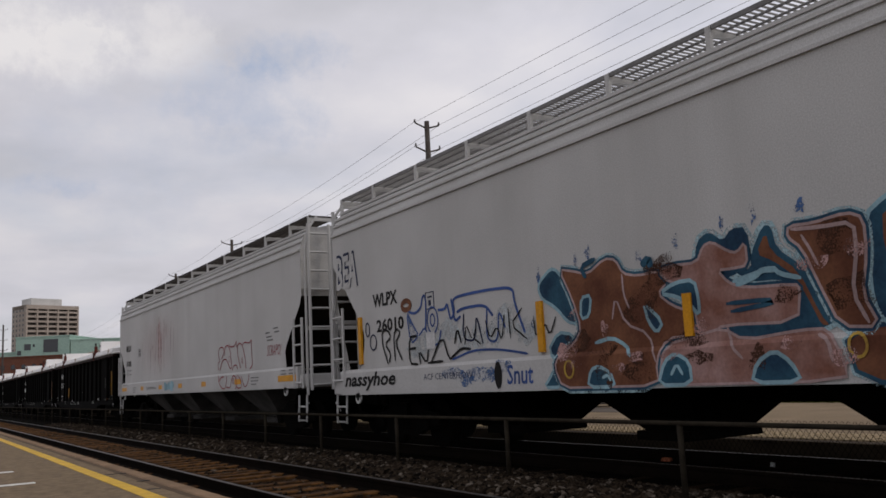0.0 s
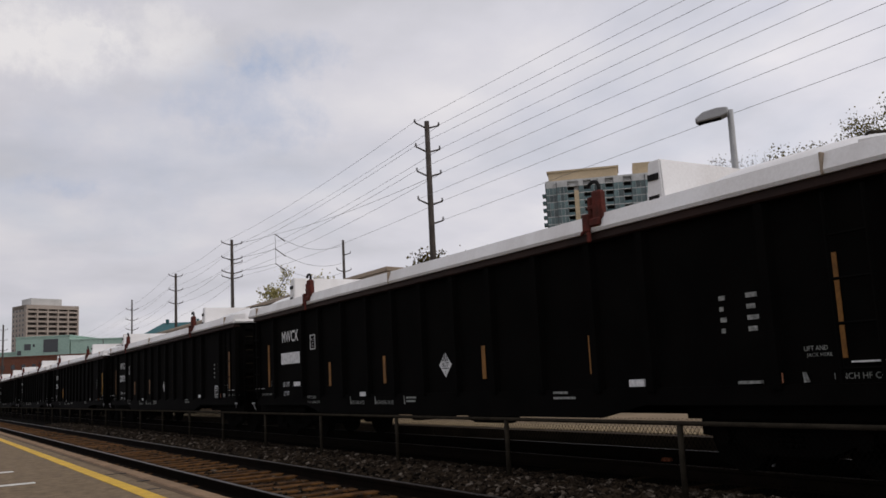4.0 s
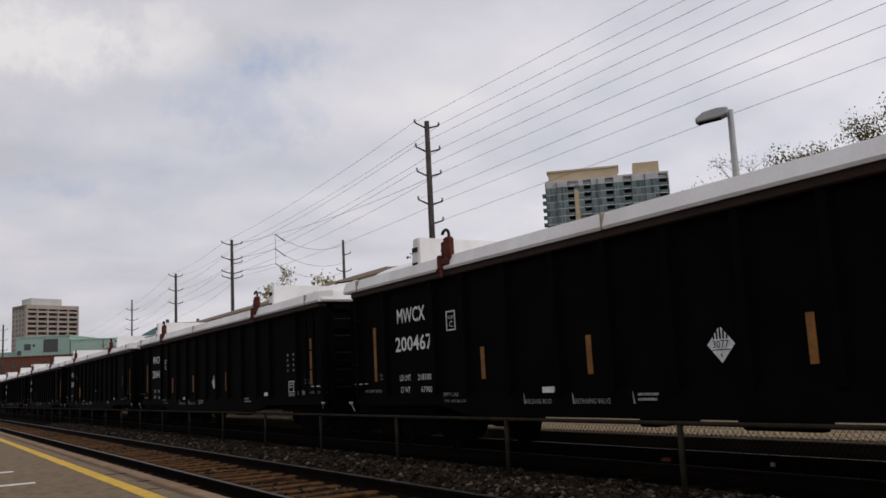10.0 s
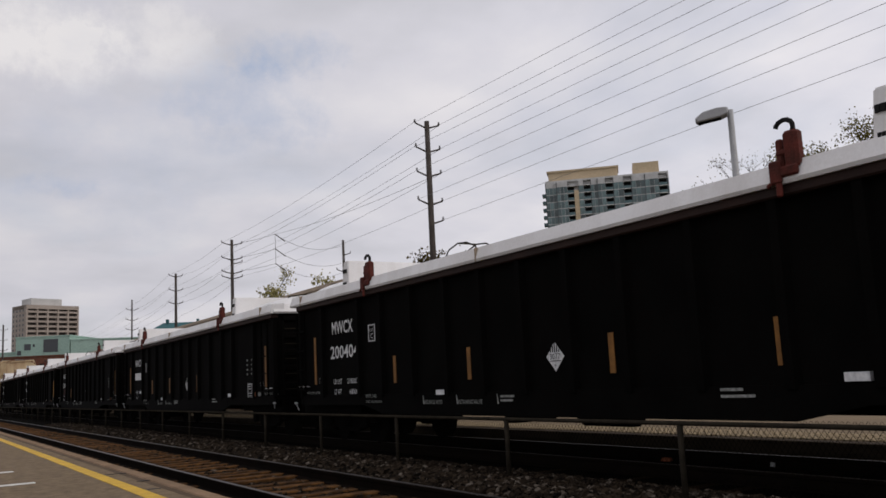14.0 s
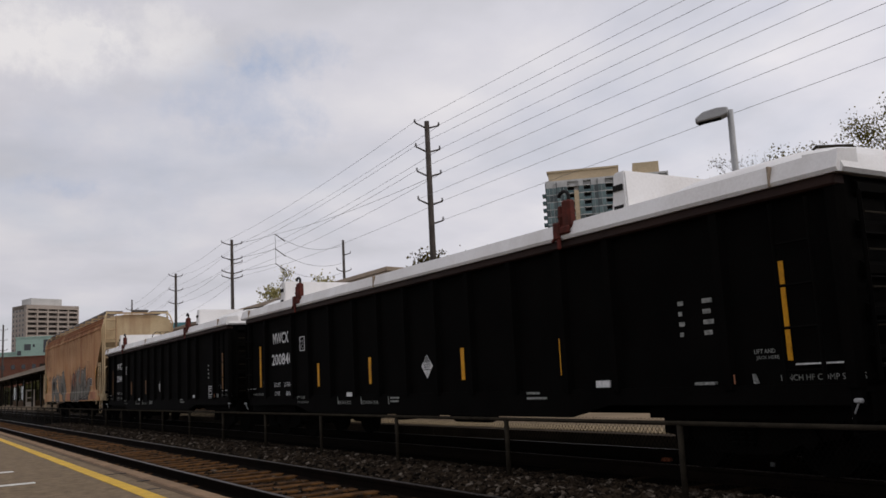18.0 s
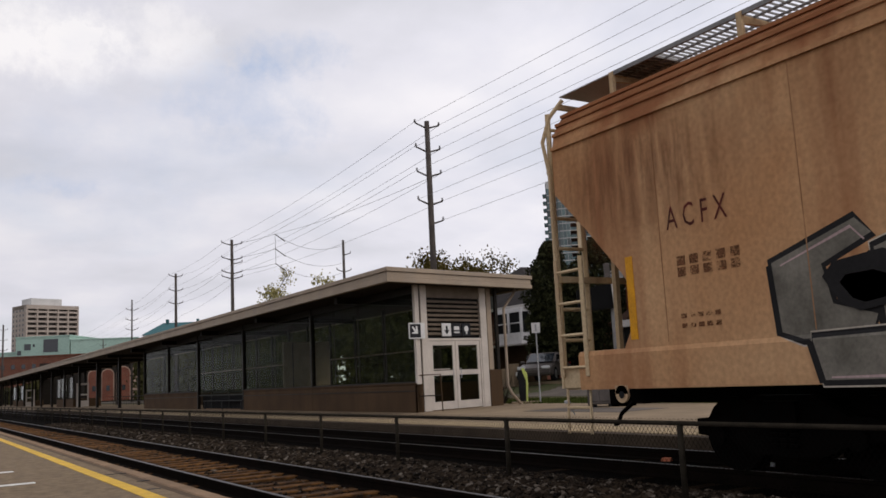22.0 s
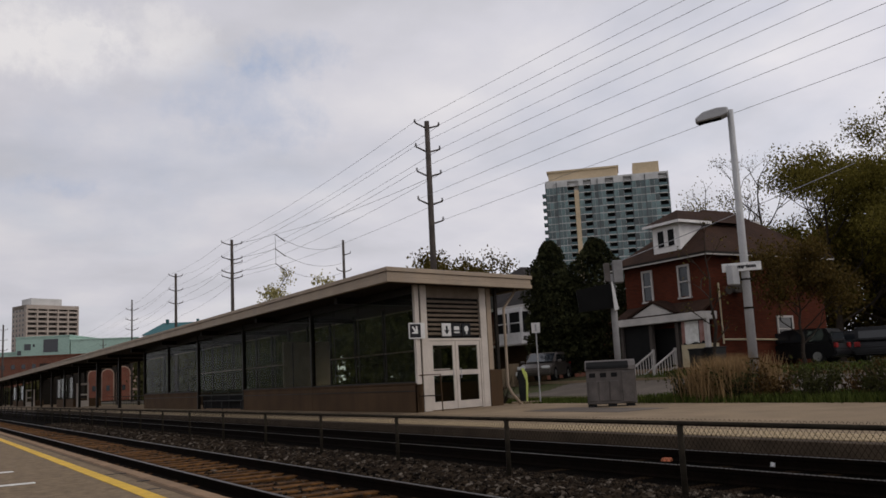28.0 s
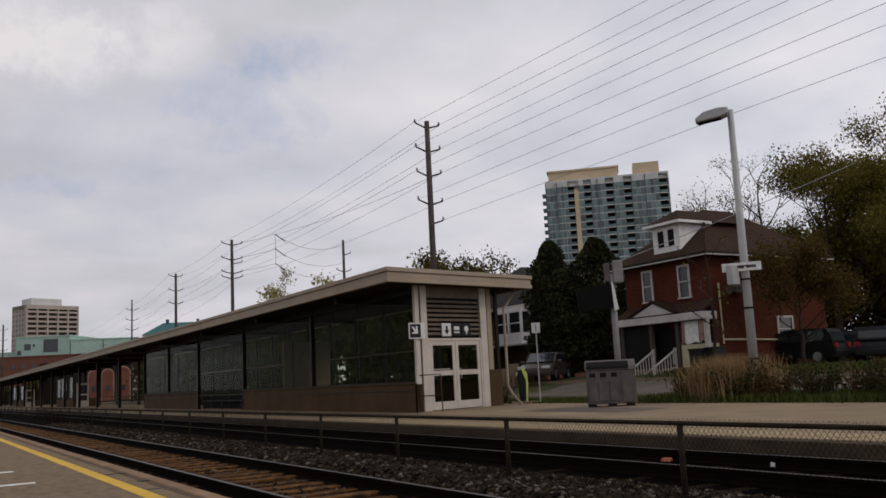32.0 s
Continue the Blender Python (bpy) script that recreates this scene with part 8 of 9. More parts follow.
    for k in range(4):
        part("porch_step", quick(bbox, px - 0.45 - 0.3 * k, px - 0.1 - 0.3 * k, 28.4, 29.7, 0.3, 1.08 - 0.17 * k, 0.015), "coping", p)
    for y in (28.35, 29.72):
        bm = bm_new()
        rod(bm, (px - 0.1, y, 1.95), (px - 1.5, y, 1.2), 0.05, n=4)
        rod(bm, (px - 0.1, y, 1.25), (px - 1.5, y, 0.5), 0.04, n=4)
        box(bm, px - 1.56, px - 1.46, y - 0.05, y + 0.05, 0.3, 1.3), box(bm, px - 0.14, px - 0.04, y - 0.05, y + 0.05, 0.95, 2.05)
        for k in range(7):
            xx = px - 0.25 - k * 0.18
            rod(bm, (xx, y, 1.9 - (px - 0.1 - xx) * 0.53), (xx, y, 1.2 - (px - 0.1 - xx) * 0.53), 0.025, n=4)
        part("stair_rail", bm, "housewhite", p, "white stair railing")
    # details on the side wall
    part("downspout", quick(tube, [(31.05, y0 - 0.08, 4.85), (31.05, y0 - 0.08, 2.1)], 0.045), "cream", h)
    part("side_pipe", quick(tube, [(31.05, y0 - 0.08, 2.3), (34.9, y0 - 0.08, 2.22)], 0.045), "cream", h)
    part("vent_box", quick(bbox, 31.95, 32.5, y0 - 0.25, y0, 4.4, 5.3, 0.03), "bin", h)
    dish = quick(disc, (31.45, y0 - 0.3, 4.5), 0.2, 0.05, "y", 14)
    rod(dish, (31.45, y0 - 0.3, 4.5), (31.55, y0, 4.3), 0.03)
    part("dish", dish, "bin", h)
    part("chimney", quick(bbox, 37.6, 38.1, 29.5, 30.1, 6.9, 8.55, 0.02), "housewhite", h)


build_brick_house()


def build_white_house():
    h = thing("bay_window_house", 0, 0, 0, "dark-roofed brick house with a white upper bay window", "house")
    x0, y0, y1 = 35.1, 44.6, 57.5
    part("wall", quick(box, x0, x0 + 9, y0, y1, 0, 5.6), "oldbrick", h)
    rf = bm_new()
    hip_roof(rf, x0 - 0.7, x0 + 9.6, y0 - 0.6, y1 + 0.6, 5.75, 3.3, 4.0)
    part("roof", rf, "shingle_dark", h)
    part("eave_board", quick(lambda b: [box(b, x0 - 0.76, x0 - 0.7, y0 - 0.6, y1 + 0.6, 5.55, 5.78), box(b, x0 - 0.7, x0 + 9, y0 - 0.66, y0 - 0.6, 5.55, 5.78)]), "housewhite", h)
    bay = new("bay_window")
    bay.parent = h
    yc = 47.1
    out = [(x0 - 0.02, yc - 1.9), (x0 - 0.9, yc - 1.2), (x0 - 0.9, yc + 1.6), (x0 - 0.02, yc + 2.2)]
    part("bay_apron", quick(prism, out, 3.25, 3.95, "z"), "dormer_white", bay)
    part("bay_head", quick(prism, out, 5.3, 5.6, "z"), "dormer_white", bay)
    part("bay_core", quick(prism, [(x + 0.06, y) for x, y in out], 3.95, 5.3, "z"), "dark", bay)
    for x, y in out[1:3] + [(x0 - 0.9, yc + 0.2), (x0 - 0.45, yc - 1.56)]:
        part("bay_mullion", quick(bbox, x - 0.02, x + 0.1, y - 0.1, y + 0.1, 3.95, 5.3, 0.01), "dormer_white", bay)
    part("bay_rail", quick(box, x0 - 0.93, x0 - 0.88, yc - 1.2, yc + 1.6, 4.55, 4.62), "dormer_white", bay)
    part("ledge", quick(bbox, x0 - 1.1, x0, y0 - 0.2, y1, 3.1, 3.22, 0.02), "housewhite", h)
    part("verandah_void", quick(box, x0 - 0.05, x0 + 0.0, y0, y1, 0.2, 3.1), "knee", h)


build_white_house()

# ---------- road, paths, lawns ----------
def sheet(name, pts, material, label, lift):
    bm = bm_new()
    bm.faces.new([bm.verts.new((x, y, land(x, y) + lift)) for x, y in pts])
    bmesh.ops.subdivide_edges(bm, edges=bm.edges[:], cuts=10, use_grid_fill=True)
    for v in bm.verts:
        v.co.z = land(v.co.x, v.co.y) + lift
    ob = structure(name, bm, material, label)
    return ob


sheet("road", [(22, -60), (26.8, -60), (26.8, 40), (22, 40)], "road", "grey street behind the platform", 0.02)
sheet("road_north", [(22, 40), (26.8, 40), (26.8, 240), (22, 240)], "road", "grey street behind the platform", 0.02)
sheet("driveway", [(26.8, 40.5), (42, 40.5), (42, 46.5), (26.8, 46.5)], "road", "driveway beside the house", 0.02)
sheet("front_path", [(26.8, 29.4), (28.4, 29.4), (28.4, 31.4), (26.8, 31.4)], "concrete", "pale front path", 0.025)
sheet("parking_lot", [(41.8, 18), (74, 12), (74, 42), (41.8, 37.5)], "road", "parking lot", 0.02)
for x in (21.85, 26.8):
    bm = bm_new()
    y = -20.0
    while y < 75:
        z = land(x, y)
        box(bm, x, x + 0.15, y, y + 2.98, z - 0.1, z + 0.12)
        y += 3
    structure("kerb", bm, "concrete", "pale concrete kerb")

# ---------- vehicles ----------
M["car_black"] = mat("black_car_paint", (0.005, 0.005, 0.006), rough=0.3, bump=0, spec=0.25)
M["car_silver"] = mat("silver_car_paint", (0.10, 0.085, 0.075), (0.08, 0.068, 0.06), 0.4, 0.3, bump=0)
M["tyre"] = mat("black_rubber", (0.015, 0.015, 0.015), rough=0.85)
M["chrome"] = mat("alloy_rim", (0.42, 0.42, 0.42), rough=0.3, metal=0.9, bump=0)
M["tail"] = mat("red_tail_lamp", (0.25, 0.02, 0.02), rough=0.3, bump=0)
M["head"] = mat("clear_head_lamp", (0.6, 0.6, 0.58), rough=0.15, bump=0)


def build_car(x, y, rz, paint, label, tall, L=4.6, W=1.8):
    z = land(x, y) + 0.02
    c = thing("parked_car", x, y, z, label, "car", "parked cars", rz)
    H = 1.62 if tall else 1.42
    hb = 0.96 if tall else 0.88
    lo = [(-L / 2, 0.35), (-L / 2, 0.62), (-L / 2 + 0.1, hb - 0.12), (-L / 2 + 0.25, hb), (L / 2 - 0.9, hb - 0.02), (L / 2 - 0.15, hb - 0.2), (L / 2, 0.62), (L / 2, 0.35), (L / 2 - 0.2, 0.26), (-L / 2 + 0.2, 0.26)]
    bm = bm_new()
    prism(bm, lo, -W / 2, W / 2, "x")
    bmesh.ops.bevel(bm, geom=bm.edges[:], offset=0.06, segments=2, affect="EDGES")
    part("body", bm, paint, c, smooth=False)
    back = -L / 2 + (0.15 if tall else 0.5)
    cab = [(back, hb), (back + (0.25 if tall else 0.6), H - 0.03), (back + 0.6, H), (L / 2 - 2.0, H), (L / 2 - 1.15, hb)]
    bm = bm_new()
    prism(bm, cab, -W / 2 + 0.1, W / 2 - 0.1, "x")
    bmesh.ops.bevel(bm, geom=bm.edges[:], offset=0.05, segments=2, affect="EDGES")
    part("cabin", bm, paint, c)
    for s in (-1, 1):
        xw = s * (W / 2 - 0.095)
        n = 3 if tall else 2
        y0, y1 = back + 0.35, L / 2 - 1.5
        for k in range(n):
            a, b = y0 + (y1 - y0) * k / n + 0.05, y0 + (y1 - y0) * (k + 1) / n - 0.05
            part("side_window", quick(box, min(xw, xw + s * 0.012), max(xw, xw + s * 0.012), a, b, hb + 0.08, H - 0.12), "windark", c)
        part("mirror", quick(bbox, min(s * W / 2, s * (W / 2 + 0.2)), max(s * W / 2, s * (W / 2 + 0.2)), L / 2 - 1.5, L / 2 - 1.35, hb, hb + 0.15, 0.03), paint, c)
        for yy in (-L / 2 + 0.85, L / 2 - 0.9):
            w = part("wheel", quick(disc, (s * (W / 2 - 0.1), yy, 0.34), 0.34, 0.22, "x", 20), "tyre", c)
            part("rim", quick(disc, (s * (W / 2 + 0.005), yy, 0.34), 0.21, 0.03, "x", 12), "chrome", w)
        part("tail_lamp", quick(bbox, min(s * (W / 2 - 0.3), s * (W / 2 - 0.04)), max(s * (W / 2 - 0.3), s * (W / 2 - 0.04)), -L / 2 - 0.02, -L / 2 + 0.1, 0.7, 0.92, 0.02), "tail", c)
        part("head_lamp", quick(bbox, min(s * (W / 2 - 0.45), s * (W / 2 - 0.06)), max(s * (W / 2 - 0.45), s * (W / 2 - 0.06)), L / 2 - 0.08, L / 2 + 0.02, 0.6, 0.74, 0.02), "head", c)
    ws = bm_new()
    v = [ws.verts.new(p) for p in ((-W / 2 + 0.2, L / 2 - 1.2, hb + 0.04), (W / 2 - 0.2, L / 2 - 1.2, hb + 0.04), (W / 2 - 0.25, L / 2 - 1.93, H - 0.08), (-W / 2 + 0.25, L / 2 - 1.93, H - 0.08))]
    ws.faces.new(v)
    for q in ws.verts:
        q.co += Vector((0, 0.05, 0.04))
    part("windscreen", ws, "windark", c)
    part("rear_window", quick(box, -W / 2 + 0.25, W / 2 - 0.25, back + 0.05, back + 0.12, hb + 0.1, H - 0.2), "windark", c)
    return c


build_car(27.9, 35.6, 126, "car_silver", "silver-brown car parked at the kerb under the conifers", False, 4.2, 1.75)
build_car(35.6, 26.3, 12, "car_black", "black sport utility car parked under the trees", True, 4.4, 1.75)
build_car(43.3, 28.8, -60, "car_black", "black pickup-like car parked in the lot", True, 5.0, 1.95)
build_car(39.9, 24.9, -60, "car_black", "dark car parked beside another car", True, 4.8, 1.9)
for x, y, hgt in ((26.0, 36.8, 0.95), (26.5, 36.4, 1.1)):
    bx = thing("utility_box", x, y, land(x, y), "pale green utility box on the verge", "utility box", "utility boxes")
    part("cabinet", quick(bbox, -0.2, 0.2, -0.18, 0.18, 0, hgt, 0.02), "concrete", bx)
    part("lid", quick(bbox, -0.22, 0.22, -0.2, 0.2, hgt, hgt + 0.06, 0.02), "concrete", bx)
for x, y in ((28.6, 25.9), (28.95, 25.3)):
    bx = thing("dark_wheelie_bin", x, y, land(x, y), "dark rubbish bin standing before the porch", "bin", "bins before the porch")
    part("bin_body", quick(prism, [(-0.25, 0), (0.25, 0), (0.32, 0.95), (-0.32, 0.95)], -0.28, 0.28), "black", bx)
    part("bin_lid", quick(bbox, -0.36, 0.36, -0.32, 0.32, 0.95, 1.02, 0.02), "black", bx)


# ---------- trees and planting ----------
def leaves_mesh(name, pts, size, rng, material, flat=0.0):
    verts, faces = [], []
    for p in pts:
        s = size * rng.uniform(0.6, 1.35)
        q = Euler((rng.uniform(-1.4, 1.4), rng.uniform(-1.4, 1.4), rng.uniform(0, 6.28))).to_matrix()
        k = len(verts)
        for a, b, c in ((-0.5, 0, 0), (-0.1, -0.35, 0.08), (0.55, 0, -0.05), (0.0, 0.36, 0.06)):
            v = q @ Vector((a * s, b * s, c * s))
            verts.append((p[0] + v.x, p[1] + v.y, p[2] + v.z))
        faces.append((k, k + 1, k + 2, k + 3))
    me = bpy.data.meshes.new(name)
    me.from_pydata(verts, [], faces)
    me.materials.append(M[material])
    return me


def tree(x, y, h, spread, seed, leaf="leaf", dense=1.0, size=0.2, trunk=0.3, label="", low=0.3, levels=4, clump=0.55, limbs=6, name="tree", leaning=0.0):
    rng = random.Random(seed)
    t = thing(name, x, y, land(x, y) - 0.05, label, "tree")
    bm = bm_new()
    tips = []

    def grow(p, d, length, r, lv):
        q = p + d * length * 0.5
        d2 = (d + Vector((rng.uniform(-0.18, 0.18), rng.uniform(-0.18, 0.18), rng.uniform(-0.02, 0.14)))).normalized()
        e = q + d2 * length * 0.5
        n = 7 if lv > 2 else (4 if lv > 0 else 3)
        rod(bm, p, q, r, r * 0.82, n)
        rod(bm, q, e, r * 0.82, r * 0.62, n)
        if lv <= 1:
            tips.append((q, length * 0.3))
        if lv == 0:
            tips.append((e, length * 0.5))
            return
        for i in range(rng.choice((2, 3, 3))):
            a = rng.uniform(0, 6.28)
            w = Vector((math.cos(a), math.sin(a), rng.uniform(0.1, 0.7))).normalized()
            f = (d2 * rng.uniform(0.5, 0.9) + w * rng.uniform(0.45, 0.8)).normalized()
            grow(e if i else q.lerp(e, rng.uniform(0.3, 1)), f, length * rng.uniform(0.6, 0.8), r * 0.55, lv - 1)

    top = Vector((leaning, 0, h * 0.72))
    nseg = 5
    prev = Vector((0, 0, 0))
    for i in range(1, nseg + 1):
        f = i / nseg
        nx = top * f + Vector((rng.uniform(-0.12, 0.12), rng.uniform(-0.12, 0.12), 0)) * (1 if i < nseg else 0.5)
        rod(bm, prev, nx, trunk * (1 - 0.75 * (f - 1 / nseg)), trunk * (1 - 0.75 * f), 8)
        prev = nx
    for i in range(limbs):
        f = low + (1 - low) * (i + rng.random() * 0.6) / limbs
        p = top * min(1, f)
        a = i * 2.4 + rng.uniform(-0.5, 0.5)
        up = 0.35 + 0.8 * f
        d = Vector((math.cos(a), math.sin(a), up)).normalized()
        grow(p, d, spread * (0.62 - 0.2 * f) * rng.uniform(0.8, 1.15), trunk * 0.38 * (1.15 - 0.6 * f), levels - 1)
    grow(top, Vector((0, 0, 1)), h * 0.14, trunk * 0.25, levels - 2)
    k = h / max(p.z for p, _ in tips)
    for v in bm.verts:
        v.co = Vector((v.co.x * k, v.co.y * k, v.co.z * k))
    tips = [(p * k, s) for p, s in tips]
    part("trunk", bm, "bark", t)
    pts = []
    for p, s in tips:
        for k in range(max(1, int(rng.uniform(3, 9) * dense))):
            pts.append(p + Vector((rng.gauss(0, 1), rng.gauss(0, 1), rng.gauss(0, 0.8))) * clump * 0.5)
    ob = new("crown", leaves_mesh("crown", pts, size, rng, leaf))
    ob.parent = t
    return t


def conifer(x, y, h, r, seed, label):
    rng = random.Random(seed)
    t = thing("conifer", x, y, land(x, y) - 0.05, label, "tree", "dark conifers")
    part("trunk", quick(rod, (0, 0, 0), (0, 0, h * 0.95), 0.16, 0.03, 7), "bark", t)
    pts = []
    for i in range(14000):
        f = rng.random() ** 1.15
        z = 0.5 + f * (h - 0.5)
        a = rng.uniform(0, 6.28)
        lump = 1 + 0.6 * noise.noise((math.cos(a) * 1.6, math.sin(a) * 1.6, z * 0.9 + seed * 7)) + 0.35 * noise.noise((math.cos(a) * 4, math.sin(a) * 4, z * 3 + seed))
        rr = r * (min(1.0, (1 - f) * 2.3 + 0.04)) ** 0.6 * lump * (0.45 + 0.6 * rng.random() ** 0.5) * (0.75 + 0.25 * min(1.0, f * 4))
        pts.append((math.cos(a) * rr, math.sin(a) * rr, z - 0.12 * rr))
    ob = new("foliage", leaves_mesh("foliage", pts, 0.19, rng, "needle"))
    ob.parent = t


def build_plants():
    conifer(30.0, 37.3, 7.6, 1.35, 1, "dark green dense conifer beside the house")
    conifer(31.0, 37.2, 5.9, 1.7, 5, "dark green dense conifer beside the house")
    conifer(32.3, 36.1, 7.6, 1.75, 2, "dark green conifer close to the brick house")
    tree(50.2, 25.2, 15.6, 6.8, 3, "leaf", 3.8, 0.15, 0.42, "large spring tree with fresh olive-green leaves", 0.25, 5, 0.9, 8)
    tree(53.5, 36.0, 15.0, 6.0, 7, "leaf", 4.6, 0.17, 0.3, "tall tree with budding olive leaves", 0.25, 5, 0.9, 7)
    tree(59.5, 35.5, 14.0, 6.5, 61, "leaf", 4.0, 0.18, 0.3, "dense spring tree with yellow-olive leaves", 0.2, 5, 1.0, 9)
    tree(67.0, 38.0, 16.0, 8.0, 17, "leaf", 1.1, 0.21, 0.42, "large tree with thin spring foliage", 0.15, 5, 1.0, 8)
    tree(50.8, 39.3, 15.6, 5.0, 9, "leaf_olive", 0.6, 0.12, 0.24, "nearly bare tree behind the house", 0.45, 4, 0.6, 7)
    tree(47.0, 40.6, 13.2, 4.0, 12, "leaf", 1.0, 0.15, 0.22, "tree with light foliage behind the house", 0.5, 4, 0.7, 6)
    tree(33.16, 24.11, 5.5, 3.4, 21, "leaf_brown", 5.0, 0.12, 0.13, "small tree with thin brown-olive young leaves", 0.32, 4, 0.65, 8)
    tree(27.64, 24.21, 6.4, 1.5, 23, "leaf_olive", 0.05, 0.12, 0.08, "slender bare sapling before the porch", 0.25, 3, 0.3, 6)
    tree(46.5, 77.0, 14.2, 5.5, 25, "leaf_olive", 2.2, 0.32, 0.4, "distant tree with yellowish spring leaves", 0.4, 4, 1.1, 7)
    tree(54.6, 78.0, 14.6, 4.5, 26, "leaf_olive", 0.8, 0.3, 0.4, "tall thin-leaved tree behind the station shelter", 0.4, 4, 1.0, 7)
    tree(50.5, 78.0, 13.8, 5.0, 27, "leaf_olive", 2.0, 0.32, 0.36, "distant tree with yellowish spring leaves", 0.4, 4, 1.1, 6)
    tree(44.9, 116.8, 17.9, 3.4, 31, "leaf_pale", 1.1, 0.36, 0.4, "distant tree with a pale green round crown", 0.55, 4, 1.1, 8)
    tree(52.3, 119.0, 16.8, 3.0, 33, "leaf_pale", 1.8, 0.4, 0.34, "distant small pale tree", 0.55, 4, 1.0, 6)
    for i, (x, y) in enumerate(((65.91, 40.72), (72.28, 33.99), (70.16, 20.98), (77.6, 28.19), (63.78, 16.26), (79.72, 43.5), (59.53, 44.01), (87.17, 38.13))):
        tree(x, y, 11.5 + i % 3 * 1.5, 6.5, 40 + i, "leaf_olive" if i % 2 else "leaf", 2.2, 0.24, 0.3, "tree with thin spring foliage beyond the parking lot", 0.2, 4, 1.3, 7)
    for i, (x, y) in enumerate(((56, 41), (60, 37), (63, 42), (58, 33), (66, 34), (52, 45), (68, 28), (64, 24), (70, 40), (61, 46))):
        tree(x, y, 9.5 + i % 4, 6.0, 80 + i, ("leaf", "leaf_olive", "leaf_red")[i % 3], 2.8, 0.26, 0.22, "dense olive-leaved thicket tree behind the parking lot", 0.08, 4, 1.3, 9)
    # planted bed behind the platform
    rng = random.Random(5)
    verts, faces = [], []

    def blades(cx, cy, n, hgt, lean, wide, out):
        vs, fs = out
        for i in range(n):
            a = rng.uniform(0, 6.28)
            d = rng.uniform(0.2, 1) * lean
            h = hgt * rng.uniform(0.6, 1.2)
            bx, by = cx + rng.gauss(0, wide), cy + rng.gauss(0, wide)
            z = land(bx, by)
            k = len(vs)
            ux, uy = math.cos(a), math.sin(a)
            w = 0.012
            vs.extend([(bx - uy * w, by + ux * w, z), (bx + uy * w, by - ux * w, z), (bx + ux * d * 0.4 - uy * w, by + uy * d * 0.4 + ux * w, z + h * 0.65), (bx + ux * d * 0.4 + uy * w, by + uy * d * 0.4 - ux * w, z + h * 0.65), (bx + ux * d, by + uy * d, z + h)])
            fs.extend([(k, k + 1, k + 3, k + 2), (k + 2, k + 3, k + 4)])

    dry = ([], [])
    for i in range(46):
        blades(rng.uniform(19.0, 20.6), 16.75 + rng.gauss(0, 0.6), 60, 1.2, 0.8, 0.24, dry)
    green = ([], [])
    for i in range(420):
        x = rng.uniform(18.5, 21.6)
        blades(x, rng.uniform(5, 20.2), 30, 0.3, 0.15, 0.25, green)
    for i in range(200):
        blades(rng.uniform(18.5, 21.5), rng.uniform(22.8, 30), 22, 0.16, 0.1, 0.3, green)
    for i in range(260):
        blades(rng.uniform(27.0, 29.5), rng.uniform(10, 28.5), 20, 0.16, 0.1, 0.35, green)
    for name, data, m, lab in (("dry_grass", dry, "drygrass", "tall dry tan ornamental grass"), ("lawn_grass", green, "grass", "rough green grass behind the platform")):
        me = bpy.data.meshes.new(name)
        me.from_pydata(data[0], [], data[1])
        me.materials.append(M[m])
        tagged(new(name, me), lab, "grass", kind="stuff")
    for i in range(17):
        x, y = rng.uniform(18.9, 20.8), 6.6 + i * 0.72 + rng.uniform(-0.2, 0.2)
        s = thing("shrub", x, y, land(x, y) - 0.03, "low twiggy brown-green shrub in the planted bed", "shrub", "shrubs of the planted bed")
        bm = bm_new()
        pts = []
        for k in range(26):
            a, l = rng.uniform(0, 6.28), rng.uniform(0.6, 1.25)
            d = Vector((math.cos(a) * 0.6, math.sin(a) * 0.6, rng.uniform(0.6, 1.2))).normalized()
            rod(bm, (0, 0, 0), d * l, 0.012, 0.004, 3)
            for q in range(26):
                pts.append(d * l * rng.uniform(0.4, 1.08) + Vector((rng.gauss(0, 0.1), rng.gauss(0, 0.1), rng.gauss(0, 0.07))))
        part("twig_growth", bm, "bark", s, kind="stuff")
        ob = new("leaves", leaves_mesh("leaves", pts, 0.085, rng, "shrub" if i % 3 else "leaf_red"))
        ob.parent = s
    # hedge and young trees along the street behind the shelter
    pts = []
    for i in range(26000):
        y = rng.uniform(45, 135)
        h = 7.0 + 2.2 * noise.noise((y * 0.17, 3.0, 0.0)) + 1.2 * noise.noise((y * 0.7, 7.0, 0.0))
        z = h * rng.random() ** 0.85
        if noise.noise((y * 0.35, 11.0, z * 0.25)) > -0.42:
            pts.append((29.5 + rng.gauss(0, 0.6), y, 0.2 + z))
    for i in range(9000):
        y = rng.uniform(166, 262)
        pts.append((29.5 + rng.gauss(0, 0.6), y, 0.2 + (6.5 + 1.5 * noise.noise((y * 0.2, 9.0, 0.0))) * rng.random() ** 0.85))
    for i in range(6000):
        y = rng.uniform(162, 255)
        pts.append((20.2 + rng.gauss(0, 0.4), y, 0.2 + (3.6 + 0.9 * noise.noise((y * 0.2, 5.0, 0.0))) * rng.random() ** 0.8))
    tagged(new("hedge", leaves_mesh("hedge", pts, 0.6, rng, "hedge_leaf")), "dense dark hedge along the street behind the shelter", "hedge", kind="stuff")
    pts = []
    for i in range(20000):
        f = rng.random()
        h = 8.8 + 3.2 * noise.noise((f * 9, 2.0, 0.0))
        pts.append((55 + 16 * f + rng.gauss(0, 0.9), 44.5 - 20 * f + rng.gauss(0, 0.9), 0.3 + h * rng.random() ** 0.8))
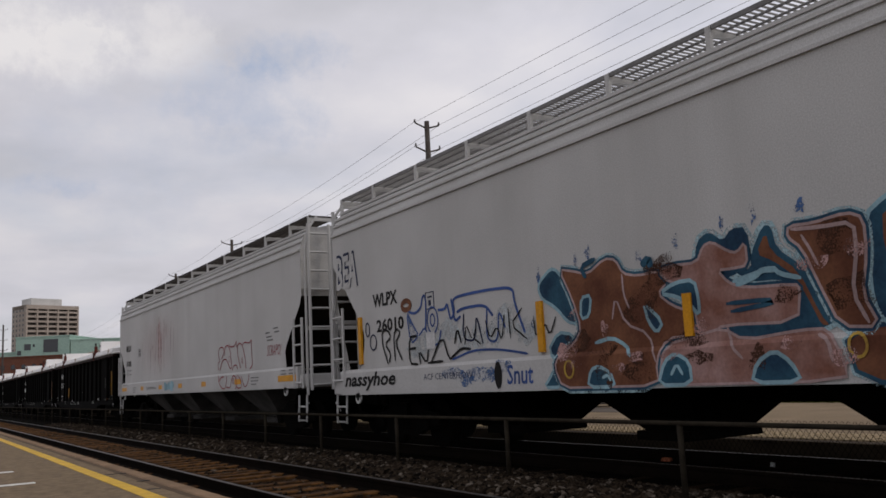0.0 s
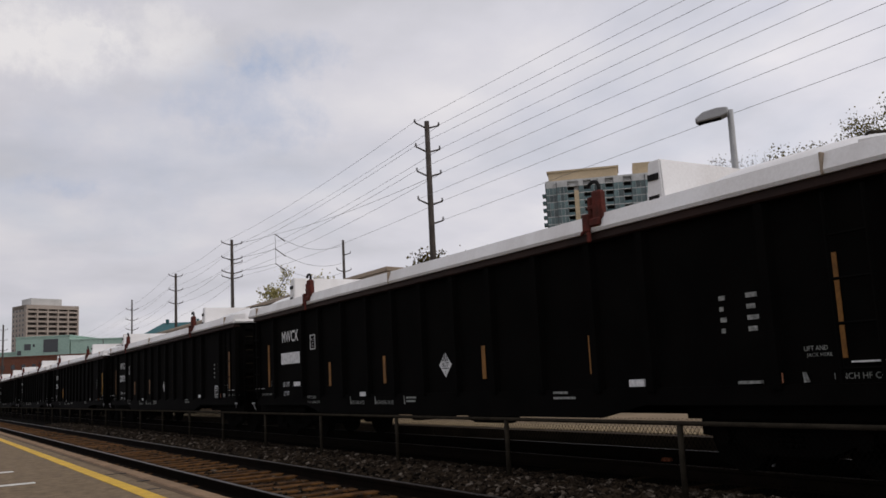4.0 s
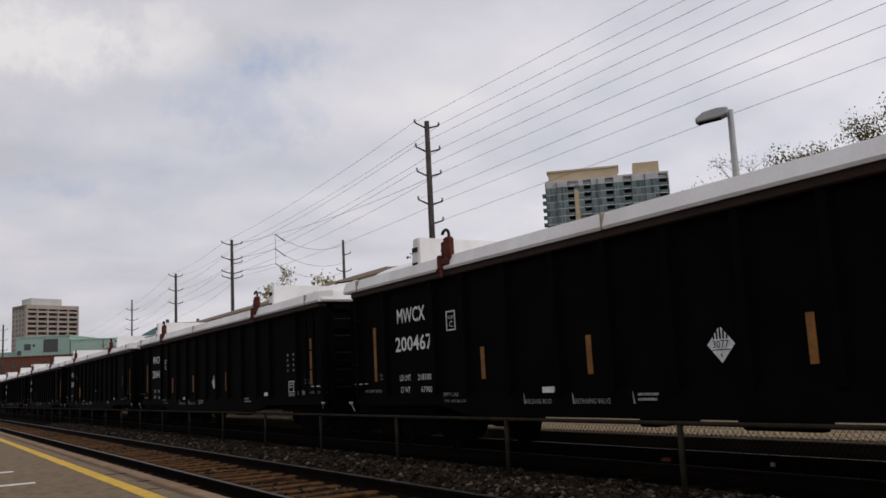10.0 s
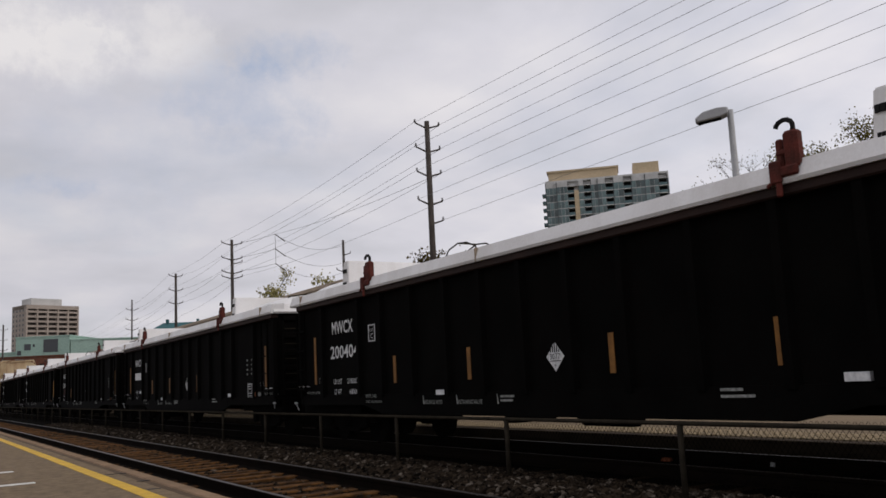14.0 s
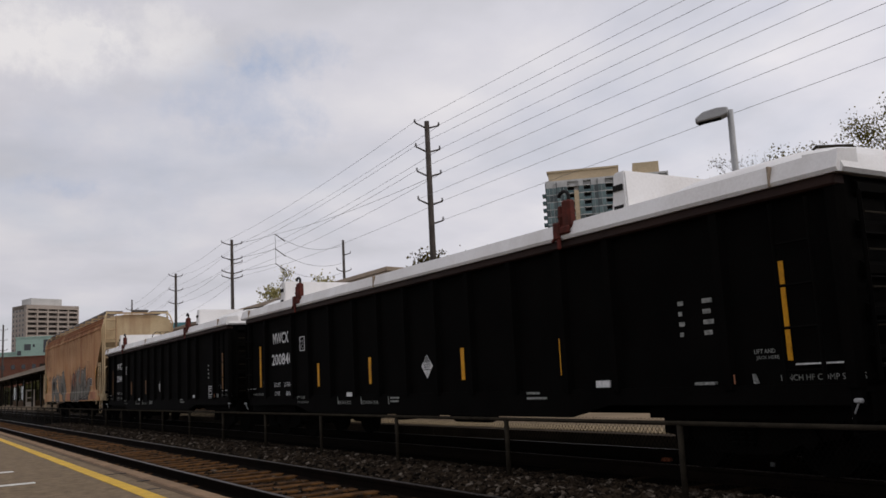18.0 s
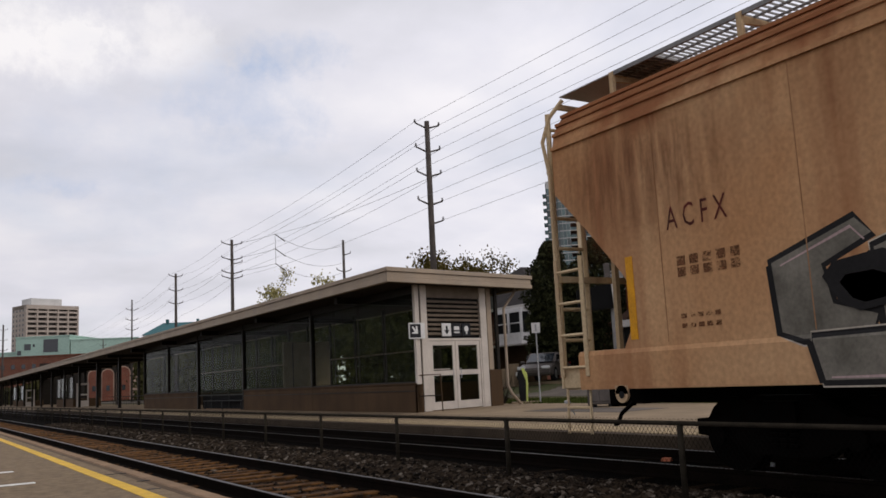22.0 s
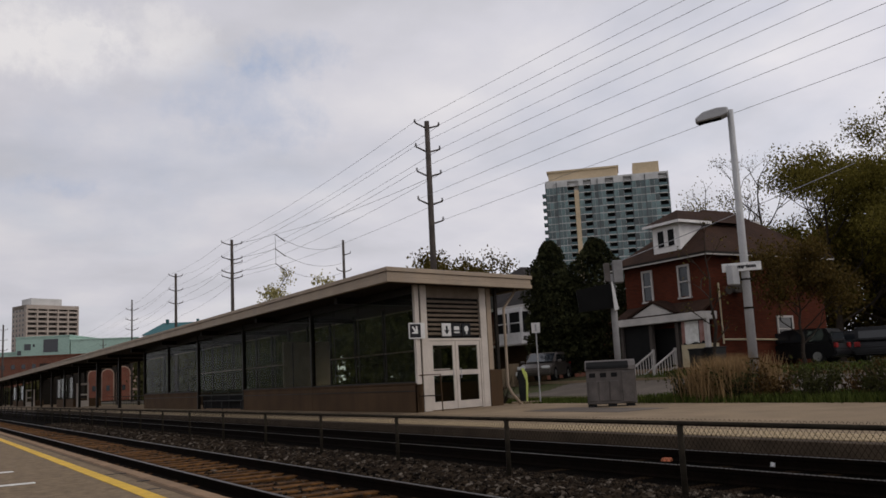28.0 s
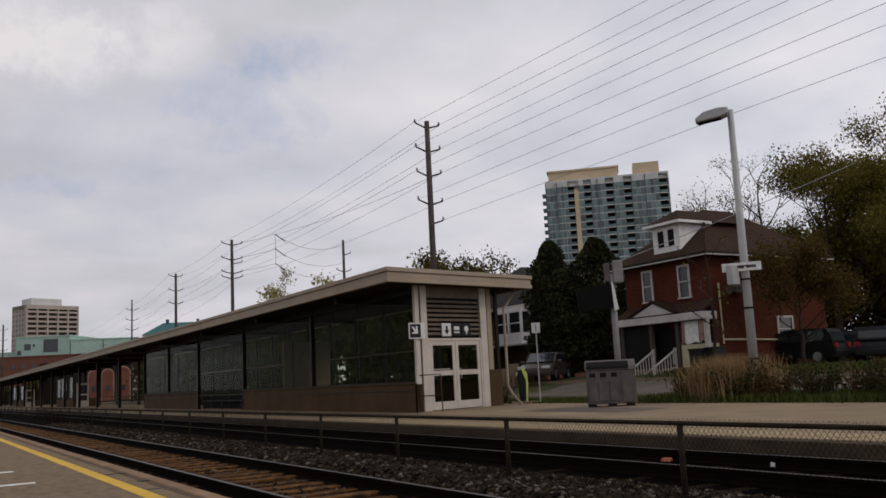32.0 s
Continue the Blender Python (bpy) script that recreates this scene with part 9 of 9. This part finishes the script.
    tagged(new("thicket", leaves_mesh("thicket", pts, 0.42, rng, "leaf_olive")), "dense brown-olive thicket behind the parking lot", "thicket", kind="stuff")
    # weeds by the downpipe
    for x, y in ((18.1, 25.7), (18.5, 26.5), (18.0, 27.0)):
        s = thing("bare_bush", x, y, land(x, y) - 0.03, "bare twiggy bush beside the shelter", "shrub", "bare bushes")
        bm = bm_new()
        for k in range(40):
            a, l = rng.uniform(0, 6.28), rng.uniform(0.5, 1.3)
            d = Vector((math.cos(a) * 0.5, math.sin(a) * 0.5, rng.uniform(0.6, 1.2))).normalized()
            rod(bm, (0, 0, 0), d * l, 0.014, 0.004, 3)
        part("twig_growth", bm, "bark", s, kind="stuff")


build_plants()


# ---------- distant buildings ----------
M["tower_conc"] = mat("pale_tower_concrete", (0.58, 0.57, 0.55), (0.48, 0.47, 0.45), 0.8, scale=0.2, fine=2, bump=0)
M["penthouse"] = mat("tan_penthouse_panel", (0.60, 0.47, 0.31), (0.52, 0.41, 0.27), 0.8, scale=0.2, fine=2, bump=0)
M["apt_conc"] = mat("beige_apartment_concrete", (0.42, 0.355, 0.305), (0.34, 0.285, 0.245), 0.85, scale=0.1, fine=2, bump=0)
# balcony shade put into the colour of the block's core
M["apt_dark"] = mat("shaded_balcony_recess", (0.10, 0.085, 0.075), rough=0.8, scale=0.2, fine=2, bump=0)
M["teal_clad"] = mat("pale_teal_cladding", (0.35, 0.49, 0.42), (0.30, 0.42, 0.36), 0.7, scale=0.1, fine=2, bump=0)
M["teal_roof"] = mat("teal_metal_roof", (0.05, 0.14, 0.15), (0.04, 0.11, 0.12), 0.6, scale=0.1, fine=2, bump=0)
M["balcony"] = mat("pale_green_balcony_glass", (0.15, 0.22, 0.22), (0.08, 0.13, 0.14), 0.2, scale=0.3, fine=2, bump=0, jitter=0.2)


def build_tower():
    # local x runs along the long facade (towards the right as seen from the station), local -y faces the station
    ax, ay, bx, by = 213.7, 264.7, 248.6, 232.2
    ang = math.degrees(math.atan2(by - ay, bx - ax))
    L = math.hypot(bx - ax, by - ay)
    tw = thing("glass_tower", ax, ay, 0, "green glass apartment tower with stacked balconies and tan penthouses", "tower", rz=ang)
    top, fl = 75.8, 2.95
    n = int(top / fl)
    # facade bays as (x0, x1, setback, kind)
    B = [(0.0, 5.0, 0.0, "glass"), (5.0, 9.9, -0.8, "glass"), (9.9, 12.9, 0.3, "balcony"), (12.9, 14.9, -0.9, "stone"), (14.9, 17.2, -0.3, "white"), (17.2, 20.4, 0.4, "balcony"), (20.4, 23.5, 0.0, "glass"), (23.5, 27.0, -0.5, "glass"),
         (27.0, 30.5, 0.5, "balcony"), (30.5, 35.0, -0.3, "glass"), (35.0, 38.5, 0.5, "balcony"), (38.5, 44.5, -0.3, "glass"), (44.5, 50.6, -0.6, "glass"), (50.6, 54.2, 0.3, "balcony"), (54.2, 55.0, 0.0, "glass")]
    B = [(x0 * L / 55, x1 * L / 55, d, kind) for x0, x1, d, kind in B]
    part("core", quick(box, 0.3, L - 0.3, 1.4, 15, 0, top), "tower_conc", tw)
    f0 = 12
    pane_cache = {}

    def pane_me(w, h):
        key = (round(w, 2), round(h, 2))
        if key not in pane_cache:
            pane_cache[key] = mesh_of(quick(box, 0, w, 0, 0.1, 0, h), "window_pane", "tower_glass")
        return pane_cache[key]

    slab = bm_new()
    for f in range(f0, n + 1):
        z = f * fl
        for x0, x1, d, kind in B:
            box(slab, x0, x1, d - (0.9 if kind == "balcony" else 0.03), 1.5, z - (0.16 if kind != "glass" else 0.12), z + (0.16 if kind != "glass" else 0.12))
    part("floor_edge_band", slab, "tower_conc", tw, kind="stuff")
    mull = bm_new()
    for x0, x1, d, kind in B:
        if kind in ("glass", "balcony"):
            box(mull, x0 - 0.12, x0 + 0.12, d - 0.15, 1.5, f0 * fl, top)
    part("facade_mullion", mull, "windark", tw, kind="stuff")
    for x0, x1, d, kind in B:
        if kind == "stone":
            part("stone_pier", quick(box, x0, x1, d - 0.3, 1.5, 0, top - 4), "penthouse", tw, "cream stone pier")
            continue
        for f in range(f0, n):
            z = f * fl + 0.16
            if kind == "balcony":
                # back panel coloured near-black for the shade deep in the balcony
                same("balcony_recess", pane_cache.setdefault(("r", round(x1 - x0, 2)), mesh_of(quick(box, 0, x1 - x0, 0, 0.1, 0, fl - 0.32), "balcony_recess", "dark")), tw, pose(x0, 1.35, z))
                same("balcony_guard", pane_cache.setdefault(("b", round(x1 - x0, 2)), mesh_of(quick(box, 0.1, x1 - x0 - 0.1, 0, 0.08, 0, 1.05), "balcony_guard", "balcony")), tw, pose(x0, d - 0.88, z))
            else:
                k = max(1, round((x1 - x0) / 1.6))
                w = (x1 - x0) / k
                for j in range(k):
                    if kind == "white" and j % 2:
                        continue
                    same("window_pane", pane_me(w - 0.12, fl - 0.36), tw, pose(x0 + j * w + 0.06, d, z))
    bm = bm_new()
    for x0, x1, d, kind in B:
        if kind in ("glass", "white"):
            box(bm, x0, x1, d + 0.11, 1.45, f0 * fl, top)
    part("facade_backing", bm, "tower_conc", tw, kind="stuff")
    # balconies on the narrow left flank
    bm = bm_new()
    for f in range(f0, n):
        z = f * fl
        box(bm, -1.6, 0.3, 2.0, 5.0, z - 0.12, z + 0.12)
        box(bm, -1.6, -1.5, 2.0, 5.0, z + 0.12, z + 1.1)
        box(bm, -1.6, 0.3, 2.0, 2.1, z + 0.12, z + 1.1)
    part("flank_balcony_stack", bm, "balcony", tw)
    part("flank_wall", quick(box, 0.05, 0.29, 1.4, 15, 0, top), "tower_glass", tw)
    part("right_flank", quick(box, L - 0.29, L - 0.02, 1.4, 15, 0, top), "balcony", tw)
    part("parapet", quick(box, 0, L, 0.2, 15, top, top + 0.7), "tower_conc", tw)
    part("penthouse", quick(box, 1.2, 28.5, 3, 14, top, top + 4.6), "penthouse", tw, "tan rooftop penthouse")
    part("penthouse_cap", quick(box, 0.6, 29.0, 2.5, 14.4, top + 4.6, top + 5.3), "penthouse", tw)
    part("lift_tower", quick(box, 34.5, 44.5, 3, 14, top, top + 5.6), "penthouse", tw, "tan rooftop lift tower")
    bm = bm_new()
    for k in range(9):
        box(bm, 3.5 + k * 2.6, 4.6 + k * 2.6, 6, 8, top + 5.3, top + 6.0)
    part("roof_unit_row", bm, "tower_conc", tw)


build_tower()


def build_apartment():
    ax, ay, bx, by = 59.5, 576.9, 90.0, 588.0
    ang = math.degrees(math.atan2(by - ay, bx - ax))
    L = math.hypot(bx - ax, by - ay)
    ap = thing("apartment_block", ax, ay, 0, "beige concrete apartment block with rows of balconies", "apartment building", rz=ang)
    top, fl = 56.5, 2.95
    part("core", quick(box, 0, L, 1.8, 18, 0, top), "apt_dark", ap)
    part("left_flank", quick(box, -0.4, 0.0, 0, 18, 0, top + 1), "apt_conc", ap)
    for k in range(6):
        x = k * L / 5
        part("pier", quick(box, x - 0.5, x + 0.5, -0.3, 2, 0, top + 0.5), "apt_conc", ap)
    for f in range(9, 20):
        z = f * fl
        for k in range(5):
            x0, x1 = k * L / 5 + 0.5, (k + 1) * L / 5 - 0.5
            w = mesh_of(quick(lambda b: [box(b, x0, x1, -0.1, 1.9, z - 0.15, z + 0.15), box(b, x0, x1, -0.1, 0.1, z + 0.15, z + 1.1)]), "balcony", "apt_conc")
            same("balcony", w, ap)
    bm = bm_new()
    for f in range(9, 19):
        for k in range(4):
            box(bm, -0.5, -0.38, 3 + k * 4, 4.5 + k * 4, f * fl + 0.6, f * fl + 2.2)
    part("flank_window_grid", bm, "windark", ap, kind="stuff")
    part("parapet", quick(box, -0.4, L + 0.4, -0.4, 18, top - 1.2, top + 1.2), "apt_conc", ap)
    part("roof_house", quick(box, 4, L * 0.72, 3, 15, top + 1.2, top + 5.6), "tower_conc", ap)


build_apartment()


def low_block(name, label, ax, ay, bx, by, z0, z1, material, depth=15, windows=()):
    ang = math.degrees(math.atan2(by - ay, bx - ax))
    L = math.hypot(bx - ax, by - ay)
    b = thing(name, ax, ay, 0, label, "building", rz=ang)
    part("wall", quick(box, 0, L, 0, depth, z0, z1), material, b)
    part("parapet", quick(box, -0.2, L + 0.2, -0.2, depth, z1, z1 + 0.4), material, b)
    for x, z, w, h in windows:
        win = part("window", quick(box, x, x + w, -0.06, 0.02, z, z + h), "windark", b)
        part("window_frame", quick(lambda q: [box(q, x - 0.15, x, -0.1, 0.0, z, z + h), box(q, x + w, x + w + 0.15, -0.1, 0.0, z, z + h), box(q, x, x + w, -0.1, 0.0, z + h, z + h + 0.15)]), material, win)
    return b


low_block("teal_building", "pale teal clad building with dark windows", 31.89, 341.66, 48.15, 331.78, 0, 22.6, "teal_clad", 25, ((3.0, 18.2, 2.4, 2.2), (9.8, 17.2, 5.2, 4.6), (0.5, 16.6, 1.5, 1.6), (6.0, 19.3, 0.8, 1.0)))
low_block("teal_wing", "pale teal building wing", 48.47, 331.61, 70.16, 325.33, 0, 21.0, "teal_clad", 25)
low_block("teal_low_wing", "low pale teal building wing", 21.26, 347.54, 32.1, 342.85, 0, 17.5, "teal_clad", 20)
low_block("brick_building", "long low red brick building", 14.88, 311.93, 55.28, 290.3, 0, 14.2, "oldbrick", 16, tuple((4.5 + k * 3.2, 10.6, 1.2, 1.4) for k in range(12)))
tr = low_block("teal_roof_building", "building with a dark teal hipped metal roof", 70.16, 316.75, 93.54, 304.29, 0, 21.0, "tower_conc", 16)
bm = bm_new()
hip_roof(bm, -0.6, 27.2, -0.6, 16.6, 21.4, 4.6, 5.5)
part("roof", bm, "teal_roof", tr)
part("roof_vent", quick(box, 6, 7, 7, 8, 25.6, 27.2), "teal_roof", tr)
part("roof_vent", quick(box, 17, 17.8, 7, 8, 25.6, 27.0), "teal_roof", tr)


M["arch_stone"] = mat("pale_pink_arch_stone", (0.36, 0.26, 0.20), (0.26, 0.18, 0.14), 0.9, scale=1.0, fine=8)
M["coral_brick"] = brick_mat("coral_painted_brick", (0.24, 0.07, 0.042), (0.17, 0.05, 0.032), (0.2, 0.12, 0.09))


def build_arch_building():
    """Old brick building with arched windows, seen through the open canopy."""
    b = thing("arched_brick_building", 25.2, 147.9, 0, "orange-red brick building with tall arched windows behind the canopy", "building", rz=-10.5)
    part("wall", quick(box, -8, 16, 0.3, 12, 0, 6.6), "mullion", b)
    for x, top, r in ((-0.1, 5.1, 0.75), (2.0, 5.25, 0.82), (4.35, 5.55, 0.95), (6.7, 5.85, 0.85)):
        for wide, y0, y1, paint, name in ((r + 0.16, 0.2, 0.3, "arch_stone", "arch_surround"), (r, 0.1, 0.2, "coral_brick" if x < 6 else "arch_stone", "arch_panel")):
            z = top - r
            prof = [(x - wide, 0.3), (x + wide, 0.3), (x + wide, z)] + [(x + math.cos(a) * wide, z + math.sin(a) * wide) for a in [math.pi * i / 10 for i in range(1, 10)]] + [(x - wide, z)]
            w = part(name, quick(prism, prof, y0, y1), paint, b)
        part("arch_window", quick(box, x - 0.2, x + 0.3, 0.04, 0.1, 1.9, 2.7), "windark", w)


build_arch_building()


def motions():
    """The train rolls past along its track."""
    times = [t for t, _ in GONE]
    for wagon, y in MOVING:
        walk(wagon, [(t, pose(TRACK_X, y - travelled(t), 0)) for t in times])


motions()
